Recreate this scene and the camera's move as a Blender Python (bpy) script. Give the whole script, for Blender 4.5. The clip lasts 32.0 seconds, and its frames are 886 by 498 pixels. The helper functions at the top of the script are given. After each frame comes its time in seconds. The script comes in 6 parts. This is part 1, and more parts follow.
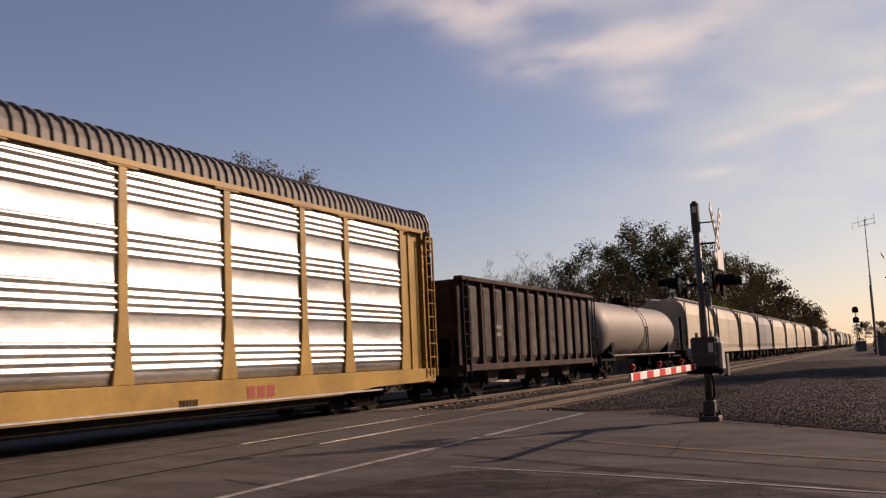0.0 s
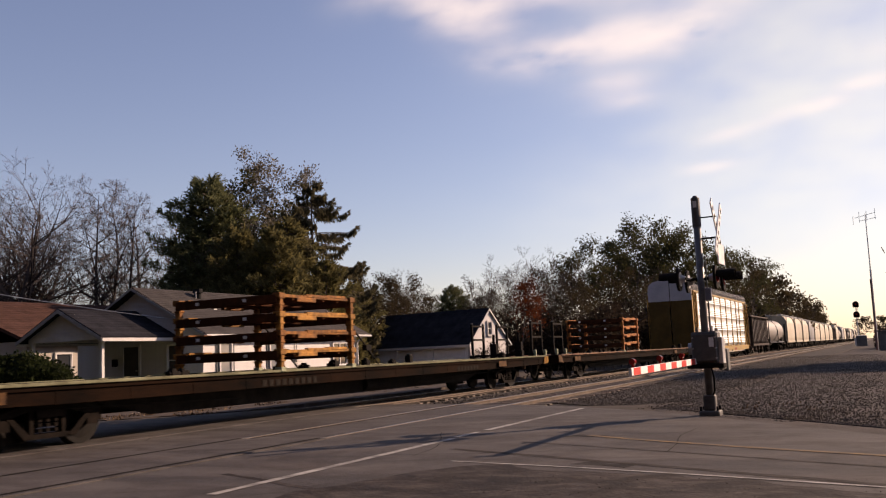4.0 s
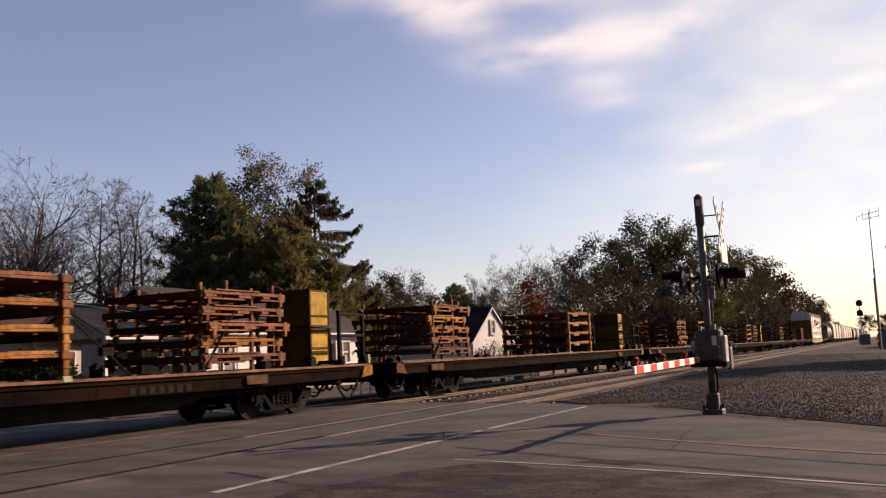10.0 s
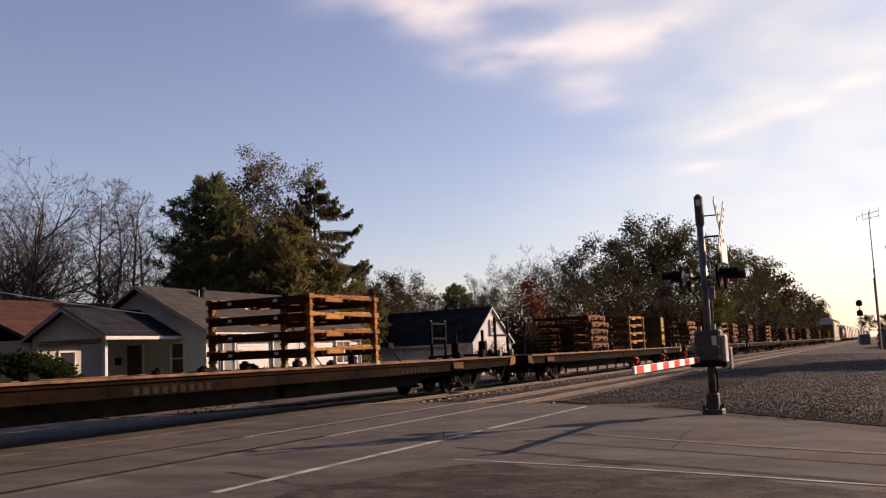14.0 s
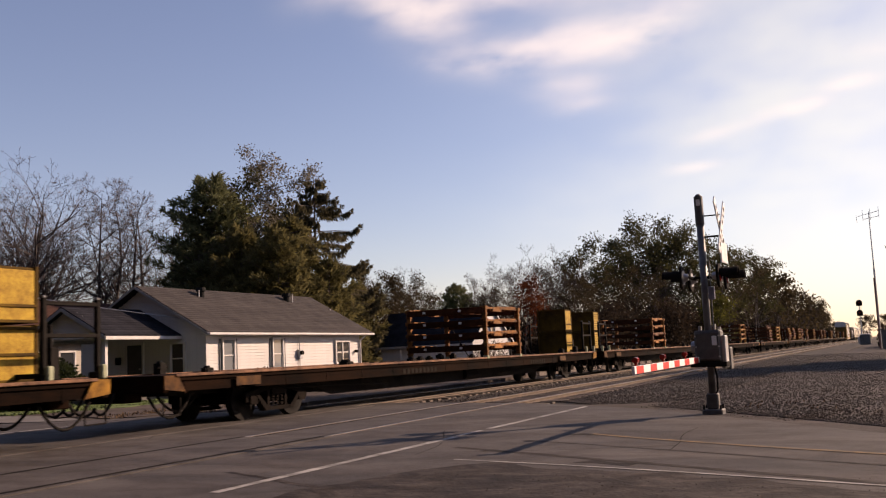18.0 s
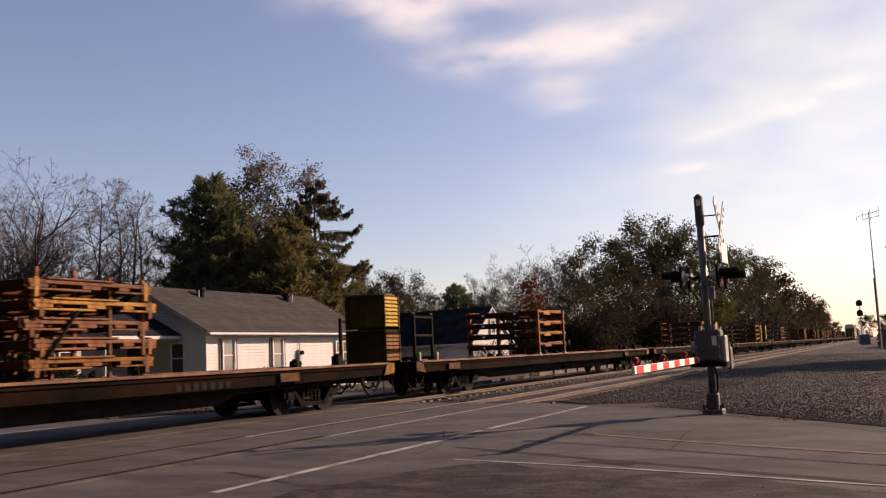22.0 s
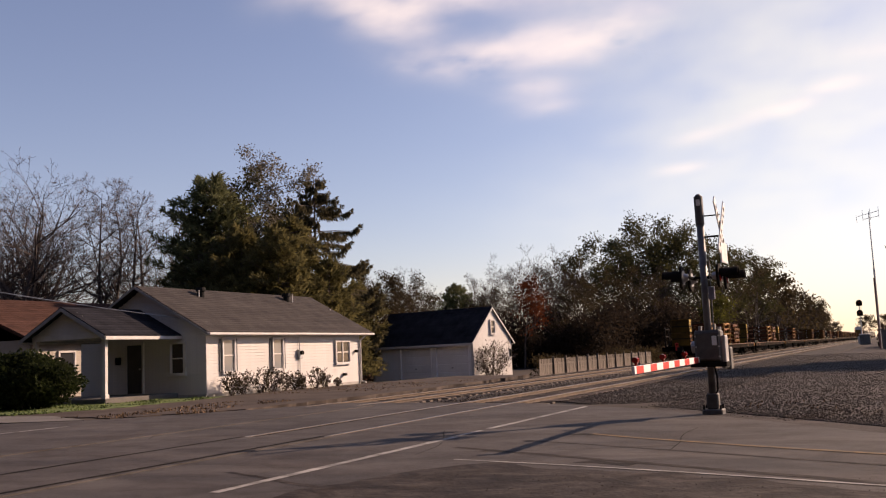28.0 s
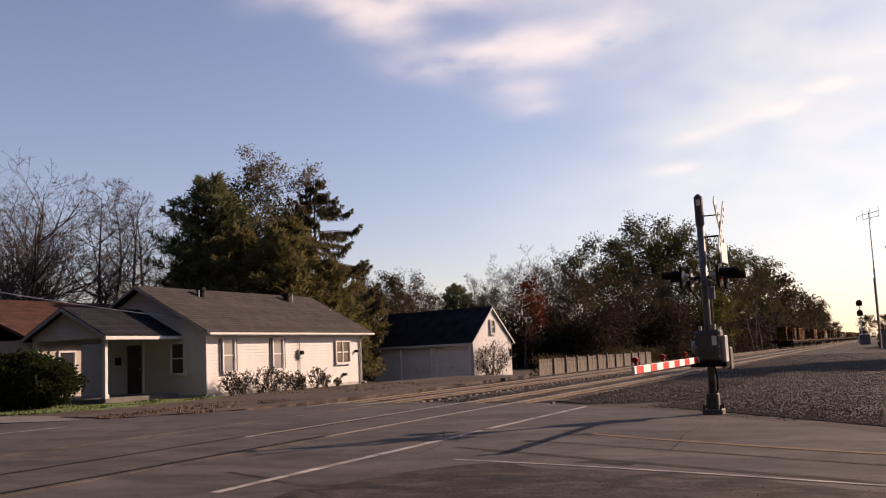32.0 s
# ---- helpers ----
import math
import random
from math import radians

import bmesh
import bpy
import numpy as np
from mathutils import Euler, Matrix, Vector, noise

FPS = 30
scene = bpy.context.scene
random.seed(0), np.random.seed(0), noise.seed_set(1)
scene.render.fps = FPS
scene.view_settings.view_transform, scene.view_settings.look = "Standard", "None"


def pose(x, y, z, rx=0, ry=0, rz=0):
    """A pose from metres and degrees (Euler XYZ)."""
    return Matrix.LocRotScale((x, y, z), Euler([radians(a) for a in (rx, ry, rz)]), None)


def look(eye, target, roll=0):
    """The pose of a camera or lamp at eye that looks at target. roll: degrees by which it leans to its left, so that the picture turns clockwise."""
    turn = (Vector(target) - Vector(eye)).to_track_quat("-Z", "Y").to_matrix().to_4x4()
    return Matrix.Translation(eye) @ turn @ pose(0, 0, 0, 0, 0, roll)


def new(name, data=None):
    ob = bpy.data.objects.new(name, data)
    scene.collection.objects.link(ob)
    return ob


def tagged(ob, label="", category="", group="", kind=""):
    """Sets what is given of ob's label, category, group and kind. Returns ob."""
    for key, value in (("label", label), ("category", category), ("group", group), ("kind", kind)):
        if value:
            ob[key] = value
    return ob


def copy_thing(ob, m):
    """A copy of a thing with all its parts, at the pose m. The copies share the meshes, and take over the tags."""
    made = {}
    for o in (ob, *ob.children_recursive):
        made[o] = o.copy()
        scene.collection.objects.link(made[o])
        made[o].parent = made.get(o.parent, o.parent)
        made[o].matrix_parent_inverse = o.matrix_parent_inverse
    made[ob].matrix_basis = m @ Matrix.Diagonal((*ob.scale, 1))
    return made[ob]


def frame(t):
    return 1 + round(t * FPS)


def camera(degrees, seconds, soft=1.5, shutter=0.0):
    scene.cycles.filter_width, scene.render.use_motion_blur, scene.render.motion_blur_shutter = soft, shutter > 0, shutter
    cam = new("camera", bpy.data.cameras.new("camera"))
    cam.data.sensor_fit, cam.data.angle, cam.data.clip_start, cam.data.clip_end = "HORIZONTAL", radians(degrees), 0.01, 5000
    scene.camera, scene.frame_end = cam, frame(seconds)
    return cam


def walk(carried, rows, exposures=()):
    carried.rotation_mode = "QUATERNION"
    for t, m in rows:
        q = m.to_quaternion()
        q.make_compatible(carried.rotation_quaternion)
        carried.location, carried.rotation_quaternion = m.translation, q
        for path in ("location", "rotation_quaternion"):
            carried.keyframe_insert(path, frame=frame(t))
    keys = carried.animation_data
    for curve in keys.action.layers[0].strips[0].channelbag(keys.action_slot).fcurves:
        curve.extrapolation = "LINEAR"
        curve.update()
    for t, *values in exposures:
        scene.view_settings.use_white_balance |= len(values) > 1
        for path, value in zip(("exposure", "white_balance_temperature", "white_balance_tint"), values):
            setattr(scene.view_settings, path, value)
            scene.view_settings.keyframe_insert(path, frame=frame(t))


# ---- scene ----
V = 16.885                      # the train's speed, m/s
NEAR_X, FAR_X = -8.883, -13.256  # centre lines of the two tracks; both run along +y

cam = camera(50.47, 32.0, soft=1.2, shutter=0.1)


def aim(right, down):
    """The held camera, turned a little: radians to the right and up."""
    turn = Matrix.Rotation(radians(25.127), 4, "Z") @ Matrix.Rotation(radians(96.434), 4, "X")
    turn = turn @ Matrix.Rotation(radians(-2.556), 4, "Z")
    return Matrix.Translation((0, 0, 1.178)) @ turn @ Matrix.Rotation(-right, 4, "Y") @ Matrix.Rotation(down, 4, "X")


walk(cam, [
    (0.0, aim(.0037, .0073)), (0.5, aim(.0066, .0068)), (1.0, aim(.0066, .0055)), (1.5, aim(.0054, .0048)),
    (2.0, aim(.0048, .0037)), (2.5, aim(.0045, .0030)), (3.0, aim(.0038, .0020)), (3.5, aim(.0034, .0018)),
    (5.5, aim(.0010, .0010)), (6.0, aim(.0001, .0009)), (7.0, aim(0, .0003)), (8.0, aim(0, 0)), (9.0, aim(0, 0)),
    (32.0, aim(0, 0))],
    exposures=[(t, e + .58, 8150, 24.5) for t, e in ((0, -0.55), (0.5, -1.2), (1.0, -1.5), (1.5, -1.05), (2.0, -0.33), (2.5, -0.12), (3.0, -0.1), (6.0, 0.0), (32.0, 0.0))])

# ---- light ----
SUN_AZ, SUN_EL = radians(41), radians(24.5)
world = bpy.data.worlds.new("sky")
scene.world = world
world.use_nodes = True
wn = world.node_tree.nodes
sky = wn.new("ShaderNodeTexSky")
sky.sky_type, sky.sun_disc, sky.sun_elevation, sky.sun_rotation = "NISHITA", False, SUN_EL, SUN_AZ
sky.air_density, sky.dust_density, sky.ozone_density = 1.0, .45, 3.2
wn["Background"].inputs["Strength"].default_value = 0.101
hue = wn.new("ShaderNodeMix")
hue.data_type, hue.blend_type = "RGBA", "MULTIPLY"
hue.inputs["Factor"].default_value, hue.inputs[7].default_value = 1.0, (1.04, .965, 1.03, 1)
world.node_tree.links.new(sky.outputs[0], hue.inputs[6])
world.node_tree.links.new(hue.outputs[2], wn["Background"].inputs["Color"])
sun = new("sun", bpy.data.lights.new("sun", "SUN"))
sun.data.energy, sun.data.angle, sun.data.color = 4.9, radians(0.6), (1.0, 0.85, 0.70)
sun_way = Vector((math.sin(SUN_AZ) * math.cos(SUN_EL), math.cos(SUN_AZ) * math.cos(SUN_EL), math.sin(SUN_EL)))
sun.matrix_world = look(sun_way * 50, (0, 0, 0))


# ---- materials ----
def mat(name, dark, light, scale=3.0, rough=0.8, metal=0.0, bump=0.15, grain=40.0, spec=0.4, vary=0.0, streak=(1, 1, 1), island=0.0):
    """A surface with blotches between two colours, fine grain and relief; vary: by object, island: by loose piece."""
    m = bpy.data.materials.new(name)
    m.use_nodes = True
    nodes, links = m.node_tree.nodes, m.node_tree.links
    shader = nodes["Principled BSDF"]
    place = nodes.new("ShaderNodeTexCoord")
    stretch = nodes.new("ShaderNodeMapping")
    stretch.inputs["Scale"].default_value = streak
    links.new(place.outputs["Object"], stretch.inputs["Vector"])
    blotch = nodes.new("ShaderNodeTexNoise")
    blotch.inputs["Scale"].default_value, blotch.inputs["Detail"].default_value = scale, 6
    blotch.inputs["Roughness"].default_value = 0.65
    fine = nodes.new("ShaderNodeTexNoise")
    fine.inputs["Scale"].default_value, fine.inputs["Detail"].default_value = grain, 3
    for n in (blotch, fine):
        links.new(stretch.outputs[0], n.inputs["Vector"])
    ramp = nodes.new("ShaderNodeValToRGB")
    ramp.color_ramp.elements[0].position, ramp.color_ramp.elements[1].position = 0.32, 0.68
    ramp.color_ramp.elements[0].color, ramp.color_ramp.elements[1].color = (*dark, 1), (*light, 1)
    links.new(blotch.outputs["Fac"], ramp.inputs[0])
    tone = nodes.new("ShaderNodeHueSaturation")
    links.new(ramp.outputs[0], tone.inputs["Color"])
    span = nodes.new("ShaderNodeMapRange")
    span.inputs["To Min"].default_value, span.inputs["To Max"].default_value = 0.78, 1.22
    links.new(fine.outputs["Fac"], span.inputs["Value"])
    value = span.outputs[0]
    if vary or island:
        pick = nodes.new("ShaderNodeObjectInfo") if vary else nodes.new("ShaderNodeNewGeometry")
        out = pick.outputs["Random"] if vary else pick.outputs["Random Per Island"]
        each = nodes.new("ShaderNodeMapRange")
        each.inputs["To Min"].default_value, each.inputs["To Max"].default_value = 1 - (vary or island), 1 + (vary or island)
        links.new(out, each.inputs["Value"])
        times = nodes.new("ShaderNodeMath")
        times.operation = "MULTIPLY"
        links.new(value, times.inputs[0]), links.new(each.outputs[0], times.inputs[1])
        value = times.outputs[0]
    links.new(value, tone.inputs["Value"])
    links.new(tone.outputs[0], shader.inputs["Base Color"])
    wear = nodes.new("ShaderNodeMapRange")
    wear.inputs["To Min"].default_value, wear.inputs["To Max"].default_value = max(rough - 0.15, 0.05), min(rough + 0.15, 1)
    links.new(blotch.outputs["Fac"], wear.inputs["Value"])
    links.new(wear.outputs[0], shader.inputs["Roughness"])
    shader.inputs["Metallic"].default_value = metal
    shader.inputs["Specular IOR Level"].default_value = spec
    if bump:
        relief = nodes.new("ShaderNodeBump")
        relief.inputs["Strength"].default_value, relief.inputs["Distance"].default_value = bump, 0.02
        links.new(fine.outputs["Fac"], relief.inputs["Height"])
        links.new(relief.outputs[0], shader.inputs["Normal"])
    return m


def stained(m, scale, depth, streak=(1, 1, 1), hue=(1, 1, 1), cover=.36):
    """Darker worn patches of irregular outline over a surface, of their own hue."""
    nodes, links = m.node_tree.nodes, m.node_tree.links
    shader = nodes["Principled BSDF"]
    place = nodes.new("ShaderNodeTexCoord")
    spread = nodes.new("ShaderNodeTexNoise")
    spread.inputs["Scale"].default_value, spread.inputs["Detail"].default_value = scale, 9
    spread.inputs["Roughness"].default_value, spread.inputs["Distortion"].default_value = .68, .8
    ramp = nodes.new("ShaderNodeMapRange")
    ramp.inputs["From Min"].default_value, ramp.inputs["From Max"].default_value = cover, cover + .16
    ramp.inputs["To Min"].default_value, ramp.inputs["To Max"].default_value = 1, 0
    dirt = nodes.new("ShaderNodeMix")
    dirt.data_type, dirt.blend_type = "RGBA", "MULTIPLY"
    dirt.inputs[7].default_value = (*(depth * c for c in hue), 1)
    stretch = nodes.new("ShaderNodeMapping")
    stretch.inputs["Scale"].default_value = streak
    links.new(place.outputs["Object"], stretch.inputs["Vector"])
    links.new(stretch.outputs[0], spread.inputs["Vector"])
    links.new(spread.outputs["Fac"], ramp.inputs["Value"])
    links.new(ramp.outputs[0], dirt.inputs["Factor"])
    links.new(shader.inputs["Base Color"].links[0].from_socket, dirt.inputs[6])
    links.new(dirt.outputs[2], shader.inputs["Base Color"])
    return m


ASPHALT = stained(stained(mat("asphalt", (.042, .0365, .0345), (.092, .081, .077), .8, .82, bump=.35, grain=60, spec=.24, streak=(.3, 1.1, 1)), .55, .66, hue=(1.06, .98, .95)), 1.5, .62, (.6, 1.1, 1), (1.05, 1, .97), .38)
PATCH = stained(stained(mat("broken_asphalt", (.032, .0245, .0225), (.074, .060, .054), 1.3, .88, bump=.45, grain=22, spec=.15), 2.2, .34, (.7, .9, 1), (1.1, .97, .9), .42), 7, .5, (.6, 1.2, 1), cover=.40)
TAR = mat("dark_tar", (.010, .009, .0085), (.040, .034, .032), 1.6, .9, bump=.5, grain=30, spec=.1)
GRAVEL = mat("gravel", (.034, .030, .028), (.078, .069, .063), .45, .95, bump=1, grain=30, spec=.1)
EARTH = mat("earth", (.04, .032, .026), (.09, .073, .06), .22, .95, bump=.6, grain=9, spec=.1)
LOT = stained(mat("fine_lot_gravel", (.042, .036, .034), (.094, .081, .075), .45, .95, bump=1, grain=34, spec=.1), .5, .72)
YARD = mat("yard_dirt", (.045, .036, .031), (.10, .08, .069), .5, .95, bump=.5, grain=12, spec=.1)
STONE = stained(mat("ballast_stone", (.050, .044, .041), (.112, .098, .090), 9, .9, bump=.3, island=.32, spec=.12), .5, .72, hue=(1.12, .98, .86))
GRASS = mat("grass", (.05, .085, .02), (.13, .17, .05), 1.5, .9, bump=.3, island=.4)
DRYGRASS = mat("dry_grass", (.07, .042, .022), (.16, .10, .055), 1.5, .95, bump=.3, island=.4)
WHITELINE = mat("white_road_paint", (.06, .055, .05), (.42, .40, .38), 2.2, .8, bump=.3, grain=50)
YELLOWLINE = mat("yellow_road_paint", (.055, .043, .032), (.21, .125, .052), 4, .85, bump=.3, grain=50)
RAILTOP = mat("polished_rail_steel", (.16, .145, .135), (.33, .31, .29), 3, .4, metal=.8, bump=.05)
RAILSIDE = mat("rusty_rail_steel", (.07, .048, .035), (.17, .122, .09), 5, .85, bump=.3)
TIE = mat("weathered_tie_wood", (.075, .055, .042), (.17, .135, .11), 2, .95, bump=.5, vary=.3, streak=(1, 6, 6))
BLACK = mat("black_iron", (.006, .005, .0045), (.020, .017, .015), 3, .75, bump=.2, spec=.05)
# Hopper panels lighter than their ribs: sunlight put into the rust-grey colour.
BULGE = mat("sunlit_tone_rust_grey_sheet", (.030, .026, .024), (.115, .100, .094), 1.8, .75, bump=.5, grain=4, spec=.12, vary=.2)
CARBLACK = mat("weathered_black_car_paint", (.016, .011, .009), (.070, .048, .040), 1.2, .75, bump=.15, grain=15, spec=.12)
WHEELSTEEL = mat("wheel_steel", (.0022, .0018, .0016), (.0085, .0066, .0055), 3, .7, bump=.1, spec=.12)
TRUCKIRON = mat("dusty_truck_iron", (.002, .0016, .0013), (.014, .010, .008), 4, .85, bump=.2, spec=.05)
# Rusty brown taken near black, to put the sills' shade into the colour.
RUSTDECK = mat("shade_dark_rusty_flatcar", (.0016, .0010, .0008), (.016, .0074, .0040), .9, .85, bump=.2, grain=14, spec=.03, streak=(1, .7, 2.2))
# Worn edge rail coloured far lighter, as the sunlit line above the sill.
DECKEDGE = mat("lit_worn_orange_edge", (.05, .024, .015), (.26, .135, .08), 2.6, .7, bump=.2, vary=.15, spec=.15)
EDGEGREEN = mat("worn_green_deck_edge", (.06, .055, .032), (.20, .20, .125), 1.6, .7, bump=.2, spec=.1)
DECKGREEN = mat("faded_green_deck_edge", (.16, .18, .10), (.34, .36, .24), 1.6, .6, bump=.2)
LADDERRUST = mat("rusty_yellow_ladder_paint", (.12, .055, .012), (.36, .20, .04), 3, .7, bump=.1, spec=.15)
TTYELLOW = mat("yellow_car_paint", (.19, .105, .016), (.36, .215, .036), .8, .5, bump=.08, grain=14)
# The car's yellow with the end doors' shade mixed into the colour.
ENDSHADE = mat("shade_toned_yellow_end", (.06, .034, .008), (.115, .066, .017), .7, .75, bump=.1, spec=.15)
GALV = mat("galvanised_sheet", (.44, .445, .445), (.70, .705, .705), .9, .38, metal=.9, bump=.05, grain=9, vary=.12, streak=(1, .5, 2))
ROOFSHEET = mat("grey_roof_sheet", (.075, .067, .063), (.14, .125, .118), .8, .6, metal=.1, bump=.05)
WHITEEND = mat("white_end_paint", (.34, .32, .325), (.46, .44, .44), .8, .7, bump=.05, spec=.15)
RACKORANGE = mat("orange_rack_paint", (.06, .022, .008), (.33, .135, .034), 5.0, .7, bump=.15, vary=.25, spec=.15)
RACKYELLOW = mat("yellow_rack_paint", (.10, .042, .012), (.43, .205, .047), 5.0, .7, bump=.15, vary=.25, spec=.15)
# Rust darkened in colour for the shade on rack ends and insides.
RACKSHADE = mat("shade_dark_rack_rust", (.022, .009, .005), (.090, .033, .015), 1.6, .8, bump=.15, vary=.25, spec=.03)
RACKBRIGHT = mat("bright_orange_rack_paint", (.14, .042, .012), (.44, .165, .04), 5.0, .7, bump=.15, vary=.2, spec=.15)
RACKRED = mat("red_oxide_rack_paint", (.045, .018, .010), (.22, .090, .044), 5.0, .7, bump=.15, vary=.3, spec=.15)
# The crates' yellow again, darkened to put shade on their ends.
CRATESHADE = mat("shade_dark_yellow_crate", (.024, .012, .003), (.105, .060, .009), .9, .75, bump=.12, vary=.3, spec=.1)
CRATEYELLOW = mat("yellow_crate_paint", (.20, .105, .014), (.46, .30, .045), 5.0, .7, bump=.12, vary=.12, spec=.15)
TAGWHITE = mat("white_tag", (.65, .65, .63), (.82, .82, .80), 4, .6, bump=0)
TANKGREY = mat("beige_tank_paint", (.15, .132, .118), (.23, .205, .185), .5, .55, bump=.05, streak=(1, 1, .3))
HOPPERCREAM = mat("cream_hopper_paint", (.30, .26, .195), (.46, .405, .31), .5, .6, bump=.05, vary=.15, streak=(1, 1, .25))
HOPPERGREY = mat("grey_hopper_paint", (.10, .10, .105), (.20, .20, .205), .5, .6, bump=.05, vary=.2, streak=(1, 1, .25))
SIDING = mat("white_vinyl_siding", (.46, .44, .43), (.55, .53, .52), .6, .6, bump=.04, grain=30, spec=.15)
# Whiter than the other garage walls, to brighten the front in shade.
GARAGEWHITE = mat("shade_lifted_garage_white", (.66, .64, .63), (.80, .78, .77), .6, .6, bump=.04, grain=30, spec=.15)
CREAM_SIDING = mat("cream_siding", (.30, .265, .23), (.40, .36, .315), .6, .7, bump=.05, grain=30, spec=.1)
TRIM = mat("white_trim", (.46, .44, .43), (.58, .56, .55), 2, .6, bump=.03, spec=.15)
SHINGLE = mat("grey_brown_shingles", (.034, .030, .029), (.062, .055, .053), 1.4, .95, bump=.5, grain=35, spec=.1, vary=.12)
SHINGLEDARK = mat("dark_shingles", (.010, .010, .013), (.028, .028, .034), 1.4, .9, bump=.5, grain=35, vary=.15, spec=.05)
SHINGLEBROWN = mat("red_brown_shingles", (.04, .021, .016), (.085, .044, .035), 1.4, .9, bump=.5, grain=35, vary=.15, spec=.05)
DOORDARK = mat("dark_door_paint", (.02, .018, .018), (.04, .036, .036), 2, .5, bump=.05)
BARK = mat("bark", (.045, .034, .027), (.12, .095, .078), 4, .95, bump=.7, grain=18, streak=(1, 1, .3))
TWIG = mat("brown_twigs", (.040, .030, .027), (.086, .066, .059), 3, .95, bump=0, vary=.25)
# Twig ends paled in colour, for bright sky blurring through them.
HAZETWIG = mat("sky_paled_pinkish_twigs", (.088, .066, .062), (.165, .126, .118), 3, .95, bump=0, vary=.2)
TWIGRED = mat("reddish_twigs", (.034, .022, .018), (.070, .046, .038), 3, .95, bump=0, vary=.25)
WOODFENCE = mat("grey_fence_boards", (.07, .055, .045), (.20, .165, .14), 2, .9, bump=.4, vary=.25, streak=(6, 6, .6))
GALVPOST = mat("grey_painted_mast", (.11, .108, .11), (.19, .187, .19), 3, .5, metal=.4, bump=.05)
ALUM = mat("aluminium_case", (.30, .30, .31), (.46, .46, .47), 3, .45, metal=.6, bump=.05)
CONCRETE = mat("concrete", (.26, .245, .225), (.40, .38, .355), 2, .9, bump=.4)
CASTGREY = mat("dull_cast_grey", (.06, .058, .057), (.13, .125, .12), 3, .6, metal=.2, bump=.08)
GATERED = mat("red_gate_sheeting", (.50, .025, .018), (.66, .04, .03), 3, .45, bump=.02)
GATEWHITE = mat("white_gate_sheeting", (.72, .71, .70), (.84, .83, .82), 3, .45, bump=.02)
LENSRED = mat("red_lamp_lens", (.14, .008, .008), (.24, .014, .014), 3, .15, bump=0)
SIGNWHITE = mat("white_sign_sheet", (.70, .70, .70), (.82, .82, .82), 3, .4, bump=.02)
BLUEBOX = mat("grey_blue_box", (.15, .16, .21), (.22, .235, .30), 3, .5, bump=.03)
STENCILDIM = mat("worn_stencil", (.005, .004, .003), (.026, .021, .018), 6, .8, bump=0, spec=.03)
YELLOWRUST = mat("rusted_yellow_end_paint", (.05, .02, .007), (.28, .14, .028), 4, .8, bump=.2, spec=.1)
ENDRUST = mat("rusted_orange_end_paint", (.014, .006, .004), (.11, .050, .015), 3.5, .8, bump=.2, spec=.15)
INK = mat("dark_ink", (.008, .007, .006), (.022, .019, .017), 4, .9, bump=0, spec=.03)
INKRED = mat("red_brown_ink", (.22, .035, .02), (.30, .05, .03), 4, .7, bump=0)
PALEINK = mat("pale_stencil", (.09, .075, .065), (.28, .25, .23), 4, .7, bump=0)
DRIVE = mat("stained_concrete", (.08, .072, .066), (.15, .137, .125), .8, .9, bump=.4)
CURTAIN = mat("curtain_cloth", (.05, .055, .06), (.10, .105, .112), 3, .9, bump=.1)
POLE = mat("red_brown_pole_wood", (.10, .05, .04), (.19, .10, .085), 3, .9, bump=.3, streak=(4, 4, .4))
# White trim greyed for the front barge boards, which lie in shade.
BARGE = mat("shade_grey_barge_white", (.26, .25, .25), (.34, .33, .33), 2, .7, bump=.03, spec=.1)
BRASSCAP = mat("dark_vent_metal", (.008, .008, .008), (.02, .02, .02), 3, .7, bump=0, spec=.05)


def leafy(name, dark, light, vary=.5):
    m = mat(name, dark, light, .6, .8, bump=0, grain=3, spec=.1, island=vary)
    nodes, links = m.node_tree.nodes, m.node_tree.links
    shader, out = nodes["Principled BSDF"], nodes["Material Output"]
    back = nodes.new("ShaderNodeBsdfTranslucent")
    links.new(shader.inputs["Base Color"].links[0].from_socket, back.inputs["Color"])
    both = nodes.new("ShaderNodeMixShader")
    both.inputs[0].default_value = .52
    links.new(shader.outputs[0], both.inputs[1]), links.new(back.outputs[0], both.inputs[2])
    links.new(both.outputs[0], out.inputs["Surface"])
    return m


LEAFGREEN = leafy("dull_green_leaves", (.022, .023, .010), (.062, .060, .026), .35)
LEAFGREY = leafy("grey_green_leaves", (.085, .078, .062), (.18, .162, .130), .35)
LEAFOLIVE = leafy("olive_brown_leaves", (.022, .017, .009), (.058, .044, .023), .35)
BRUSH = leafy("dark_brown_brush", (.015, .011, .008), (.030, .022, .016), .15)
BRUSHBROWN = leafy("red_brown_brush", (.040, .024, .018), (.095, .058, .044), .25)
LEAFORANGE = leafy("orange_red_leaves", (.05, .014, .007), (.13, .036, .013), .4)
LEAFYELLOW = leafy("yellow_green_leaves", (.040, .042, .010), (.10, .098, .024), .4)
NEEDLES = leafy("spruce_needles", (.056, .050, .028), (.125, .110, .064), .3)
PINEDARK = leafy("dark_pine_needles", (.064, .074, .036), (.15, .156, .078), .3)
PINEOLIVE = leafy("olive_pine_needles", (.080, .072, .030), (.17, .15, .066), .3)
HEDGE = leafy("hedge_leaves", (.010, .015, .006), (.028, .038, .013), .4)


